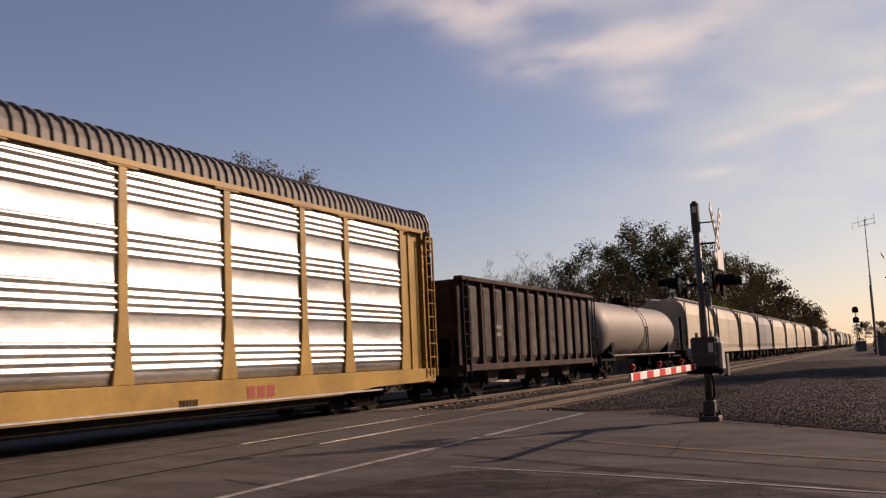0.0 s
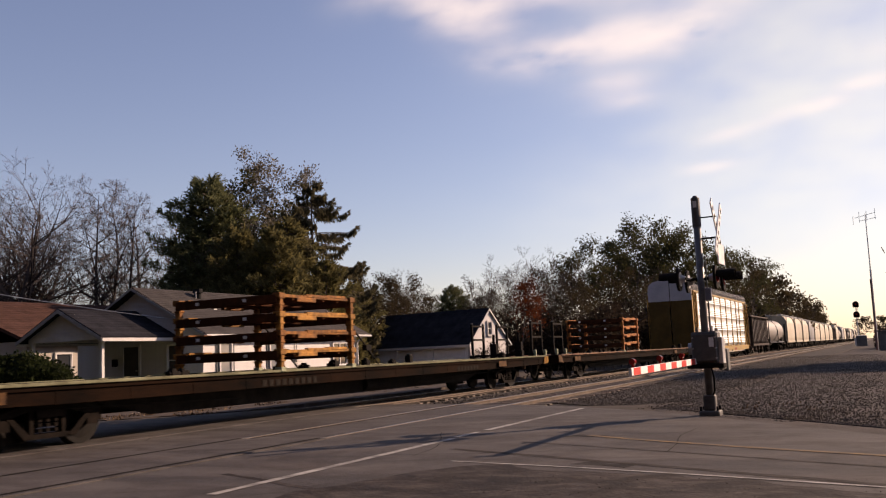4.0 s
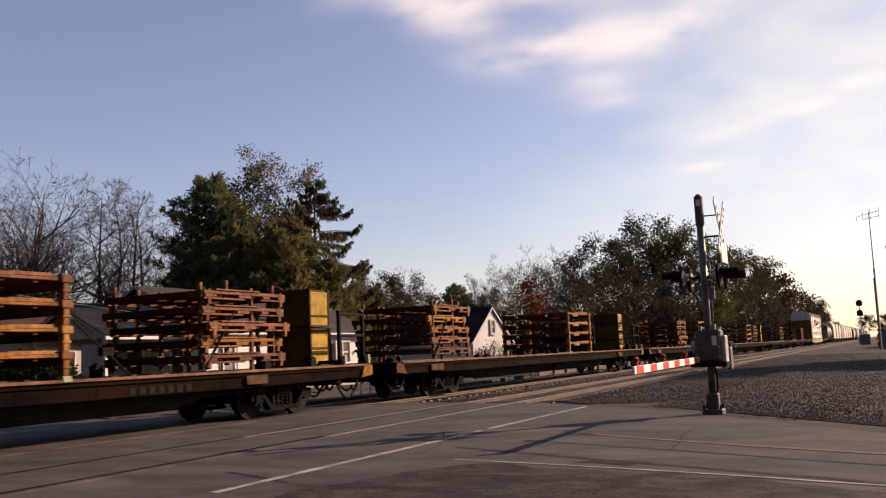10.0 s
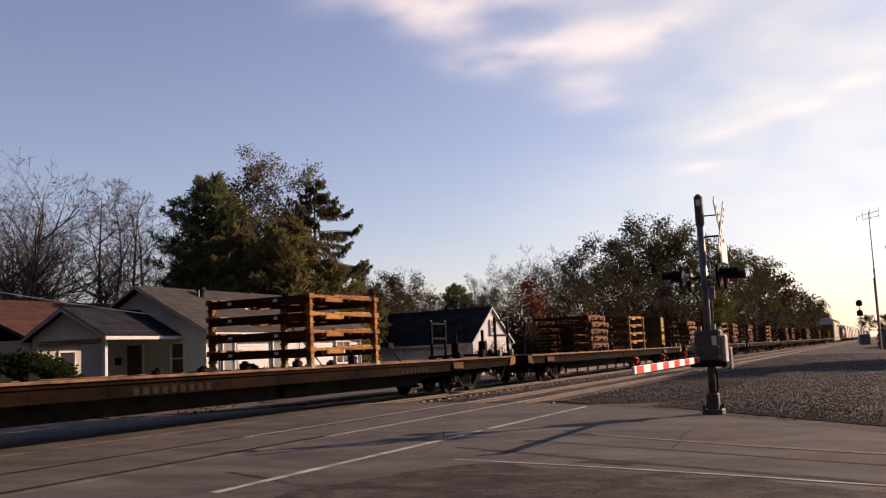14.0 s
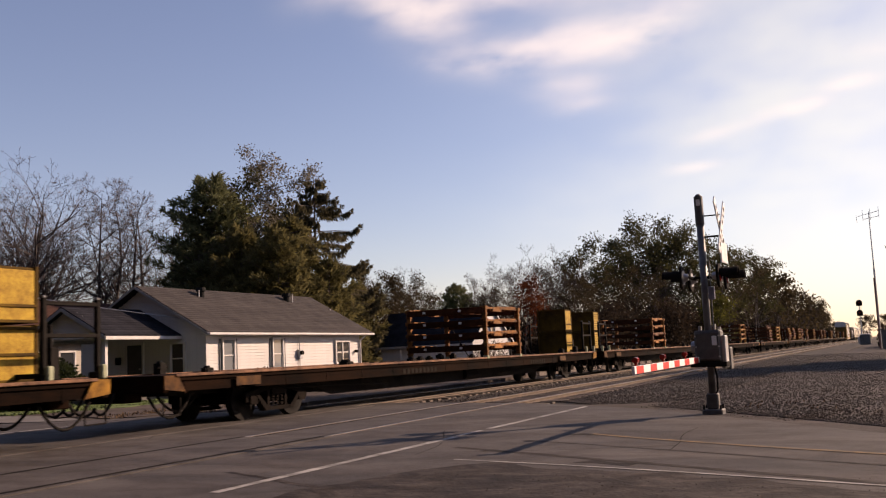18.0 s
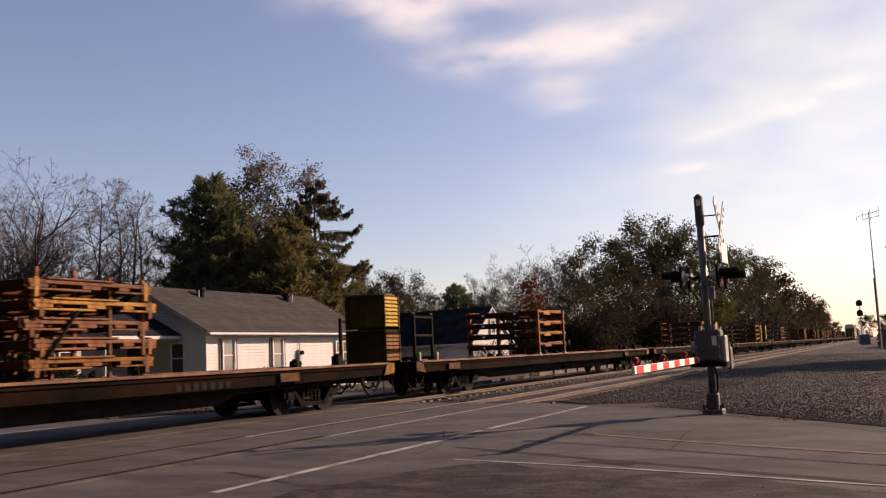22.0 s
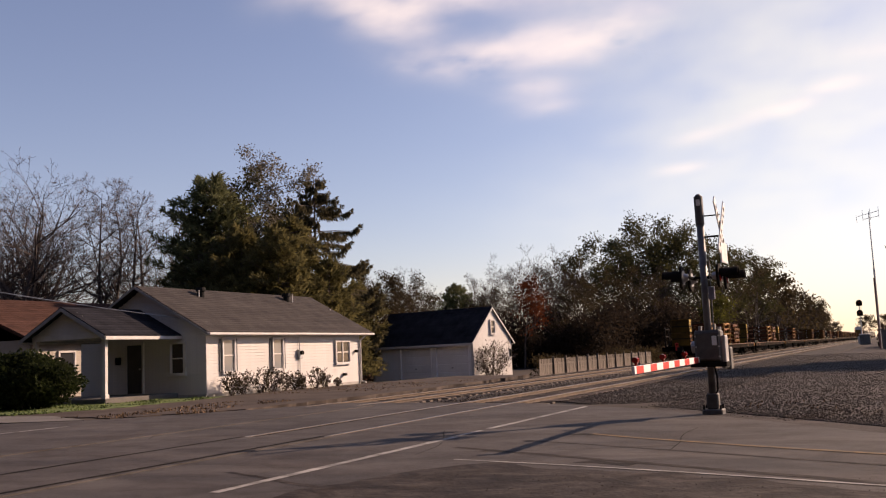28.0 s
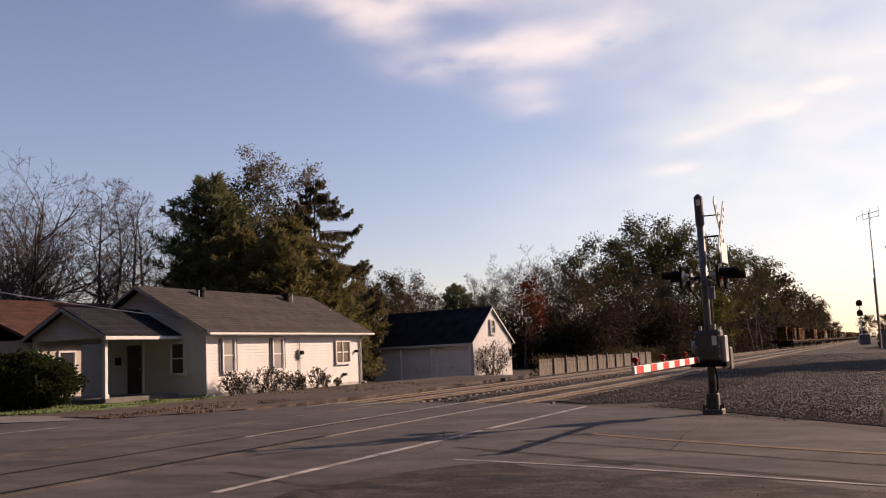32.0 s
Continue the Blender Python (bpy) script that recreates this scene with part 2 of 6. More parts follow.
def glass(name, tint, spec=.5):
    m = bpy.data.materials.new(name)
    m.use_nodes = True
    s = m.node_tree.nodes["Principled BSDF"]
    s.inputs["Base Color"].default_value, s.inputs["Roughness"].default_value = (*tint, 1), .06
    s.inputs["Specular IOR Level"].default_value = spec
    return m


GLASS = glass("dark_window_glass", (.03, .032, .036), .5)
CURTAINED = glass("window_glass_over_pale_curtain", (.17, .18, .19), .35)


# ---- helpers for meshes ----
def box(bm, x0, x1, y0, y1, z0, z1, m=None):
    made = bmesh.ops.create_cube(bm, size=1)["verts"]
    for v in made:
        v.co = Vector(((x0 + x1) / 2 + v.co.x * (x1 - x0), (y0 + y1) / 2 + v.co.y * (y1 - y0), (z0 + z1) / 2 + v.co.z * (z1 - z0)))
        if m is not None:
            v.co = m @ v.co
    return made


def rod(bm, a, b, r0, r1=None, n=8):
    a, b = Vector(a), Vector(b)
    r1 = r0 if r1 is None else r1
    turn = (b - a).to_track_quat("Z", "Y").to_matrix().to_4x4()
    m = Matrix.Translation((a + b) / 2) @ turn
    return bmesh.ops.create_cone(bm, cap_ends=True, segments=n, radius1=r0, radius2=r1, depth=(b - a).length, matrix=m)["verts"]


def prism(bm, outline, y0, y1, axis="y"):
    """A solid from an outline in x and z, drawn from y0 to y1 (or an outline in y and z, along x)."""
    def spot(p, d):
        return (p[0], d, p[1]) if axis == "y" else (d, p[0], p[1]) if axis == "x" else (p[0], p[1], d)
    a, b = [bm.verts.new(spot(p, y0)) for p in outline], [bm.verts.new(spot(p, y1)) for p in outline]
    n = len(outline)
    faces = [bm.faces.new(a), bm.faces.new(b[::-1])]
    faces += [bm.faces.new((a[i], b[i], b[(i + 1) % n], a[(i + 1) % n])) for i in range(n)]
    bmesh.ops.recalc_face_normals(bm, faces=faces)


def mesh_of(bm, name, material, bevel=0.0, smooth=False):
    if bevel:
        edges = [e for e in bm.edges if len(e.link_faces) == 2 and e.calc_face_angle(0) > 0.6]
        bmesh.ops.bevel(bm, geom=edges, offset=bevel, segments=1, affect="EDGES", clamp_overlap=True)
    me = bpy.data.meshes.new(name)
    bm.to_mesh(me)
    bm.free()
    me.materials.append(material)
    if smooth:
        me.polygons.foreach_set("use_smooth", [True] * len(me.polygons))
    return me


def part(name, bm, material, parent=None, label="", bevel=0.0, smooth=False, at=None):
    me = bm if isinstance(bm, bpy.types.Mesh) else mesh_of(bm, name, material, bevel, smooth)
    ob = new(name, me)
    ob.parent = parent
    if at is not None:
        ob.matrix_basis = at
    return tagged(ob, label)


def thing(name, label, category, at=None, group="", kind=""):
    ob = new(name)
    if at is not None:
        ob.matrix_basis = at
    return tagged(ob, label, category, group, kind)


def B():
    return bmesh.new()


def boxes(*rows, m=None):
    bm = bmesh.new()
    for r in rows:
        box(bm, *r, m=m)
    return bm


def sheet(name, points, faces, material, parent=None):
    me = bpy.data.meshes.new(name)
    me.from_pydata([tuple(p) for p in points], [], faces)
    me.materials.append(material)
    ob = new(name, me)
    ob.parent = parent
    return ob


class Soup:
    """Gathers tubes and leaves as plain lists."""
    def __init__(self):
        self.points, self.faces = [], []

    def tube(self, line, radii, n=4):
        base = len(self.points)
        for i, (p, r) in enumerate(zip(line, radii)):
            way = (line[min(i + 1, len(line) - 1)] - line[max(i - 1, 0)]).normalized()
            side = way.cross(Vector((.3, .2, 1)) if abs(way.z) < .9 else Vector((1, 0, 0))).normalized()
            up = side.cross(way)
            for k in range(n):
                a = 2 * math.pi * k / n
                self.points.append(p + (side * math.cos(a) + up * math.sin(a)) * r)
        for i in range(len(line) - 1):
            for k in range(n):
                a, b = base + i * n + k, base + i * n + (k + 1) % n
                self.faces.append((a, b, b + n, a + n))

    def leaf(self, p, size, way=None, long=1.4):
        a = Vector((random.gauss(0, 1), random.gauss(0, 1), random.gauss(0, 1))).normalized() if way is None else way
        b = a.cross(Vector((random.gauss(0, 1), random.gauss(0, 1), random.gauss(0, 1)))).normalized()
        base = len(self.points)
        self.points += [p, p + (a * .5 + b * .4) * size, p + a * size * long, p + (a * .6 - b * .4) * size]
        self.faces.append((base, base + 1, base + 2, base + 3))

    def mesh(self, name, material):
        me = bpy.data.meshes.new(name)
        me.from_pydata([tuple(p) for p in self.points], [], self.faces)
        me.materials.append(material)
        return me

# ---- ground ----
def ease(a, b, x):
    t = min(max((x - a) / (b - a), 0), 1)
    return t * t * (3 - 2 * t)


def ground_height(x, y):
    """Level at the crossing, lower beyond the far track's bank and beside the near one."""
    far = -.42 * ease(-16.2, -18.5, x) * ease(38, 50, y)
    under = -.8 if -16.6 < x < -4.4 and y > 20 else 0
    return min(far, under) - .03 + (.02 * noise.noise((x * .4, y * .4, 0)) if y > 22 else 0)


xs = [-2500, -800, -300, -140, -90, -60, -45, *np.arange(-36, 13, 1.0), 20, 35, 60, 120, 300, 900, 2500]
ys = [-2500, -600, -150, -60, -20, 0, *np.arange(6, 64, 1.0), 70, 80, 95, 120, 160, 230, 350, 600, 1200, 2500]
points = [(x, y, ground_height(x, y)) for y in ys for x in xs]
w = len(xs)
ground = sheet("ground", points, [(j * w + i, j * w + i + 1, (j + 1) * w + i + 1, (j + 1) * w + i) for j in range(len(ys) - 1) for i in range(w - 1)], EARTH)
tagged(ground, "bare brown earth and gravel beside the railway", "ground", kind="structure")

ROAD = [(-70, 12.5), (-24, 15.2), (-19.8, 16.4), (-17.4, 17.4), (-15.3, 20.1), (-13.7, 22.5), (-10, 21.6), (-7.6, 20.6), (-6, 19.5), (-4.3, 18.0),
        (-2.8, 16.2), (-0.2, 12.9), (4, 9.6), (12, 4.5), (60, -20), (60, -60), (-70, -60)]
bm = B()
road_top = [bm.verts.new((x, y, -.012)) for x, y in ROAD]
bm.faces.new(road_top)
bmesh.ops.triangulate(bm, faces=bm.faces[:])
road = part("road", bm, ASPHALT)
tagged(road, "worn grey asphalt road across two tracks", "road", kind="structure")


def strip(name, line, width, material, label, z=-.006, gaps=()):
    bm = B()
    for (x0, y0), (x1, y1) in zip(line, line[1:]):
        n = max(int(math.hypot(x1 - x0, y1 - y0) / .45), 1)
        side = Vector((-(y1 - y0), x1 - x0, 0)).normalized() * width / 2
        spots = []
        for i in range(n + 1):
            c = Vector((x0 + (x1 - x0) * i / n, y0 + (y1 - y0) * i / n, z))
            k = 1 + .25 * noise.noise(c * 3)
            spots.append((bm.verts.new(c - side * k), bm.verts.new(c + side * k)))
        for i in range(n):
            if noise.noise((spots[i][0].co) * 1.7) > -.55:
                bm.faces.new((spots[i][0], spots[i + 1][0], spots[i + 1][1], spots[i][1]))
    return tagged(part(name, bm, material), label, "road marking", kind="structure")


strip("stop_line", [(-5.86, 7.2), (-5.83, 12.6)], .125, WHITELINE, "worn white stop line on the asphalt")
strip("stop_line", [(-5.86, 13.9), (-5.82, 19.0)], .125, WHITELINE, "worn white stop line on the asphalt")
strip("stop_line", [(-5.86, 12.75), (-5.86, 13.6)], .09, WHITELINE, "worn white stop line on the asphalt")
strip("edge_line", [(-4.62, 9.9), (-3.13, 9.47), (-1.8, 9.02), (-.14, 8.39), (5, 6.2)], .06, WHITELINE, "thin faded white edge line")
strip("centre_line", [(-3.9, 12.95), (-3.1, 12.35), (-1.55, 11.37), (-.15, 10.6), (6, 7.0)], .11, YELLOWLINE, "worn yellow centre line")


def blob(name, ring, z, material, label, category, jag=.25, kind="structure"):
    """A flat patch with a ragged outline."""
    bm = B()
    rim = []
    for (x0, y0), (x1, y1) in zip(ring, ring[1:] + ring[:1]):
        n = max(int(math.hypot(x1 - x0, y1 - y0) / .2), 1)
        for i in range(n):
            p = Vector((x0 + (x1 - x0) * i / n, y0 + (y1 - y0) * i / n, z))
            rim.append(bm.verts.new(p + Vector((noise.noise(p * 1.7), noise.noise(p * 1.7 + Vector((9, 3, 0))), 0)) * jag))
    top = bm.faces.new(rim)
    low = [bm.verts.new(v.co - Vector((0, 0, .3))) for v in rim]
    for i in range(len(rim)):
        bm.faces.new((rim[i - 1], rim[i], low[i], low[i - 1]))
    bmesh.ops.recalc_face_normals(bm, faces=bm.faces[:])
    bmesh.ops.triangulate(bm, faces=[top])
    return tagged(part(name, bm, material), label, category, kind=kind)


blob("dirt_patch", [(-6.2, 4.5), (-4.95, 7.0), (-4.9, 8.1), (-4.6, 9.1), (-4.1, 9.55), (-3.1, 9.25), (-1.8, 8.8), (-.2, 8.2), (2, 7.0), (4, 3), (-2, 1)], -.007, PATCH, "dark broken asphalt and dirt at the road's edge", "dirt", jag=.4)
blob("gravel_lot", [(-4.1, 16.6), (-2.9, 15.6), (-.8, 12.4), (4, 8.6), (12, 4), (40, -3), (40, 300), (-2.4, 300), (-3.6, 60), (-3.6, 30), (-3.8, 21)], -.018, LOT, "grey gravel lot beside the tracks", "gravel")
blob("house_yard", [(-15.6, 20.4), (-17.6, 17.7), (-22, 19.2), (-23.2, 22), (-23.2, 41), (-22, 48), (-17, 46), (-15.4, 30)], -.004, YARD, "bare brown dirt between the house and the track", "dirt")
blob("driveway", [(-17.8, 17.1), (-24, 15.6), (-34, 15), (-34, 17), (-24.5, 19.2), (-21, 19.0)], -.002, DRIVE, "pale concrete driveway apron", "driveway", jag=.1)
blob("lawn", [(-23.6, 19.9), (-21.8, 21.5), (-22.4, 28.4), (-23.3, 28.6), (-34, 28.4), (-40, 22), (-34, 17.4), (-25, 19.4)], .004, GRASS, "short green lawn before the house", "lawn", jag=.3)


def tufts(name, ring, count, height, material, label, seed):
    """Blades of grass over a box of ground."""
    random.seed(seed)
    s = Soup()
    x0, x1, y0, y1 = ring
    for _ in range(count):
        p = Vector((random.uniform(x0, x1), random.uniform(y0, y1), 0))
        if noise.noise(p * .8) < -.05:
            continue
        p.z = ground_height(p.x, p.y) + .01
        s.leaf(p, height * random.uniform(.5, 1.3), Vector((random.gauss(0, .4), random.gauss(0, .4), 1)).normalized(), 1.5)
    ob = part(name, s.mesh(name, material), material)
    return tagged(ob, label, "grass", kind="stuff")


# ---- ballast and tracks ----
def bank_height(x, y):
    return -.12 - .5 * (1 - ease(-17.6, -15.4, x)) * ease(36, 50, y)


bm = B()
cols = [-17.7, -17, -16.2, -15.4, -14.6, -12.2, -11.1, -10, -7.6, -6.7, -5.9, -5.0, -4.2, -3.2]
rows_y = [20.3, 21.2, 22, *np.arange(23, 60, 1.5), 64, 72, 85, 110, 160, 300, 900]
grid = []
for y in rows_y:
    line = []
    for x in cols:
        z = bank_height(x, y)
        low = ease(20, 27, y)
        z = z * low + (-.13 if -15.6 < x < -6.6 else -.2) * (1 - low)
        line.append(bm.verts.new((x, y + (.55 * max(-15.5 - x, 0) if y < 24 else 0) - (.95 * max(x + 8, 0) * (1 - ease(20, 30, y))), z + .025 * noise.noise((x * 1.3, y * 1.3, 5)))))
    grid.append(line)
for a, b in zip(grid, grid[1:]):
    for i in range(len(cols) - 1):
        bm.faces.new((a[i], a[i + 1], b[i + 1], b[i]))
ballast = part("ballast_bed", bm, GRAVEL)
tagged(ballast, "grey crushed-stone ballast bed under both tracks", "ballast", kind="structure")


def stones(name, count, spot, size, seed, label):
    rng = np.random.default_rng(seed)
    shape = np.array([(1, 0, 0), (-1, 0, 0), (0, 1, 0), (0, -1, 0), (0, 0, .7), (0, 0, -.7)], float)
    tri = [(0, 2, 4), (2, 1, 4), (1, 3, 4), (3, 0, 4), (2, 0, 5), (1, 2, 5), (3, 1, 5), (0, 3, 5)]
    pts, faces = [], []
    for i in range(count):
        x, y, z = spot(rng)
        q = shape * rng.uniform(.55, 1.25, (6, 1)) * size * rng.uniform(.6, 1.5)
        a = rng.uniform(0, 6.28)
        c, s_ = math.cos(a), math.sin(a)
        q = np.c_[q[:, 0] * c - q[:, 1] * s_, q[:, 0] * s_ + q[:, 1] * c, q[:, 2]] + (x, y, z)
        base = len(pts)
        pts += q.tolist()
        faces += [tuple(base + k for k in f) for f in tri]
    return tagged(sheet(name, pts, faces, STONE), label, "stones", kind="stuff")


def near_bank(rng):
    x = -7.8 + 9.4 * rng.random() ** 1.3
    y = max(16.4 - 1.2 * (x + 2.6), 20.6 - .55 * (x + 7.6) if x < -5 else 0) + .35 + 60 * rng.random() ** 2.4
    return x, y, -.10 + .09 * ease(-6.2, -3.4, x)


def between(rng):
    y = 21.8 + 45 * rng.random() ** 1.5
    x = rng.choice([-11.1, -9.0, -13.25, -15.6]) + rng.normal(0, .42)
    return x, y, -.12 + .02 * rng.random()


def lot(rng):
    y = 15 + 34 * rng.random() ** 1.6
    x = -4.6 + 6.5 * rng.random() ** 1.1
    if y - 13 < -1.2 * (x + .1) + .3:
        y += 6
    return x, y, -.016


stones("ballast_stones", 42000, near_bank, .0165, 3, "loose grey ballast stones on the bank")
stones("ballast_stones", 8000, between, .03, 4, "grey ballast stones between the rails")
stones("lot_stones", 8000, lot, .014, 5, "scattered gravel on the lot")


def patch_bits(rng):
    return -4.4 + 5 * rng.random(), 6.2 + 2.6 * rng.random(), -.004


stones("road_crumbs", 250, patch_bits, .006, 6, "crumbs of broken asphalt")

RAIL = [(-.068, -.17), (.068, -.17), (.068, -.155), (.012, -.13), (.012, -.045), (.036, -.035), (.036, -.004), (-.036, -.004), (-.036, -.035), (-.012, -.045), (-.012, -.13), (-.068, -.155)]


def track(x, name):
    t = thing(name, "railway track with polished rails on wooden ties", "railway track", kind="structure")
    for side in (-.7525, .7525):
        bm = B()
        prism(bm, [(x + side + a, b) for a, b in RAIL], -80, 900)
        rail = part("rail", bm, RAILSIDE, t)
        part("rail_head", boxes((x + side - .034, x + side + .034, -80, 900, -.0035, 0)), RAILTOP, rail, "polished steel running surface")
        inner = -1 if side > 0 else 1
        part("flangeway", boxes((x + side + inner * .045, x + side + inner * .13, -80, 21.2, -.03, -.009)), BLACK, t, "dark flangeway groove in the crossing")
    bm = B()
    box(bm, -1.3, 1.3, -.11, .11, -.1, .09)
    tie = mesh_of(bm, "tie", TIE, .012)
    y = 21.7
    for i in range(70):
        part("tie", tie, TIE, t, at=pose(x + random.uniform(-.04, .04), y, -.165 - .01 * random.random(), 0, 0, random.uniform(-1, 1)))
        y += .53
    bm = B()
    for i in range(420):
        box(bm, x - 1.3, x + 1.3, y - .11, y + .11, -.27, -.08)
        y += .53
    tagged(part("far_ties", bm, TIE, t), kind="stuff")
    return t


track(NEAR_X, "near_track")
track(FAR_X, "far_track")

# the pavement closes over the far rails and over the near ones at the street's side
for x0, x1, y1 in ((FAR_X - 1.35, FAR_X + 1.35, 20.9), (NEAR_X - .9, NEAR_X + .9, 12.6)):
    bm = boxes((x0, x1, -60, y1, -.05, .004))
    tagged(part("crossing_panel", bm, ASPHALT), "grey asphalt crossing surface between the rails", "crossing", kind="structure")
for side in (-.7525, .7525):
    strip("flange_groove", [(NEAR_X + side, -20), (NEAR_X + side, 12.6)], .085, INK, "dark groove along the buried rail", z=.0075)
strip("edge_line", [(-16.55, 11.0), (-16.4, 15.3)], .11, WHITELINE, "faded white line beyond the tracks")
random.seed(90)
for k in range(7):
    x, y = random.uniform(-7, -1), random.uniform(10, 15)
    if k > 3:
        x, y = random.uniform(-17, -9), random.uniform(9, 17)
    a = random.uniform(-.6, .6) + (1.57 if k % 3 else 0)
    line = [(x, y)]
    for i in range(7):
        a += random.uniform(-.15, .15)
        x, y = x + math.cos(a) * .5, y + math.sin(a) * .5
        line.append((x, y))
    strip("crack", line, .012, INK, "dark crack in the asphalt", z=-.0085)
for ring in ([(-3.15, 9.62), (-2.5, 9.5), (-2.45, 9.75), (-3.0, 9.85)], [(-4.3, 12.9), (-3.9, 12.75), (-3.6, 12.95), (-4.0, 13.1)]):
    blob("tar_patch", ring, -.0095, TAR, "dark tar patch on the road", "road patch", jag=.3)
random.seed(91)
for x0, y0, run, wide in ((-16, 9.3, 7.5, .10), (-5.2, 11.2, 5.6, .12), (-4.6, 12.1, 4.6, .06), (-6.8, 8.6, 2.6, .08)):
    line, y = [(x0, y0)], y0
    for i in range(10):
        y -= run * .052 + random.uniform(-.03, .03)
        line.append((x0 + run * (i + 1) / 10, y))
    strip("tyre_streak", line, wide, PATCH, "dark worn streak along the road", z=-.0088)

# ---- the train: every thing on it is noted with its place at the clip's start ----
MOVING = []
WHEELS = []


def on_train(ob, y):
    MOVING.append((ob, y))
    ob.matrix_basis = pose(FAR_X, y, 0)
    return ob


def wheel_mesh():
    bm = B()
    rod(bm, (-.9, 0, 0), (.9, 0, 0), .08, n=10)
    for s in (-1, 1):
        rod(bm, (s * .69, 0, 0), (s * .72, 0, 0), .455, n=24)
        rod(bm, (s * .72, 0, 0), (s * .80, 0, 0), .42, n=24)
        rod(bm, (s * .80, 0, 0), (s * .83, 0, 0), .33, .12, n=24)
        rod(bm, (s * .83, 0, 0), (s * .95, 0, 0), .09, n=10)
        for k in range(5):
            a = k * 1.2566
            rod(bm, (s * .80, .24 * math.cos(a), .24 * math.sin(a)), (s * .812, .24 * math.cos(a), .24 * math.sin(a)), .035, n=6)
    return mesh_of(bm, "wheelset", WHEELSTEEL)


def truck_mesh():
    """A cast truck: side frames with sloping arms round an open spring window, springs and a bolster."""
    bm = B()
    for s in (-1, 1):
        x = s * .98
        prism(bm, [(-1.12, .38), (-1.12, .56), (-.9, .6), (-.45, .72), (.45, .72), (.9, .6), (1.12, .56), (1.12, .38), (.98, .38), (.86, .5), (.42, .6), (-.42, .6), (-.86, .5), (-.98, .38)], x - .06, x + .06, "x")
        prism(bm, [(-.5, .17), (.5, .17), (.4, .25), (-.4, .25)], x - .1, x + .1, "x")
        for t in (-1, 1):
            prism(bm, [(t * .84, .52), (t * .72, .52), (t * .36, .2), (t * .5, .17)], x - .05, x + .09 * s + .02, "x")
            prism(bm, [(t * .36, .25), (t * .28, .25), (t * .28, .6), (t * .36, .6)], x - .07, x + .05, "x")
            box(bm, x - .08, x + .1, t * .89 - .12, t * .89 + .12, .33, .51)
        for y in (-.16, 0, .16):
            for z in (.27, .35, .43):
                rod(bm, (x, y, z), (x, y, z + .055), .068, n=6)
        box(bm, x - .1, x + .1, -.26, .26, .5, .62)
    box(bm, -.9, .9, -.2, .2, .42, .64)
    return mesh_of(bm, "truck", TRUCKIRON)


WHEELSET, TRUCK = wheel_mesh(), truck_mesh()


def truck(car, y):
    t = part("truck", TRUCK, TRUCKIRON, car, "black cast truck frame", at=pose(0, y, 0))
    for dy in (-.89, .89):
        w = part("wheelset", WHEELSET, WHEELSTEEL, t, "worn steel wheels on an axle", at=pose(0, dy, .42))
        WHEELS.append((w, dy))


def hang_hose(car, a, b, sag):
    """A black hose that hangs between two points."""
    line = [Vector(a).lerp(Vector(b), i / 9) - Vector((0, 0, sag * 4 * (i / 9) * (1 - i / 9))) for i in range(10)]
    s = Soup()
    s.tube(line, [.027] * 10, 6)
    part("air_hose", s.mesh("air_hose", BLACK), None, car)


def winch_mesh(h):
    bm = B()
    box(bm, -.1, .1, -.09, .09, 0, h)
    rod(bm, (0, 0, h - .01), (0, 0, h + .05), .09, .06, n=8)
    rod(bm, (.05, -.14, h * .6), (.05, .16, h * .6), .03, n=6)
    return mesh_of(bm, "tie_down_winch", BLACK)


WINCHES = [winch_mesh(h) for h in (.10, .16, .24)]


def coupler(car, y, s):
    bm = B()
    box(bm, -.13, .13, min(y, y + s * .55), max(y, y + s * .55), .72, .95)
    box(bm, -.2, .16, min(y + s * .5, y + s * .78), max(y + s * .5, y + s * .78), .66, 1.0)
    part("coupler", bm, BLACK, car, bevel=.02)
    for k in (-.45, .3):
        hang_hose(car, (k, y + s * .02, .74), (k + .1, y + s * .62, .5), .22)


def ladder(x, y0, y1, z0, z1, step=.38):
    bm = B()
    for y in (y0, y1):
        box(bm, x - .02, x + .02, y - .025, y + .025, z0, z1)
    z = z0 + .15
    while z < z1:
        rod(bm, (x, y0, z), (x, y1, z), .02, n=5)
        z += step
    return bm


def stencil(car, x, y0, z, n, w, h, gap, ink, label):
    """A row of plain bars in place of stencilled characters, each a part."""
    bar = mesh_of(boxes((0, .004, 0, w, 0, h)), "stencil", ink)
    for i in range(n):
        part("stencil", bar, None, car, label, at=pose(x, y0 + i * (w + gap), z))


STENCILBAR = mesh_of(boxes((0, .004, 0, .15, 0, .14)), "stencil_mark", STENCILDIM)


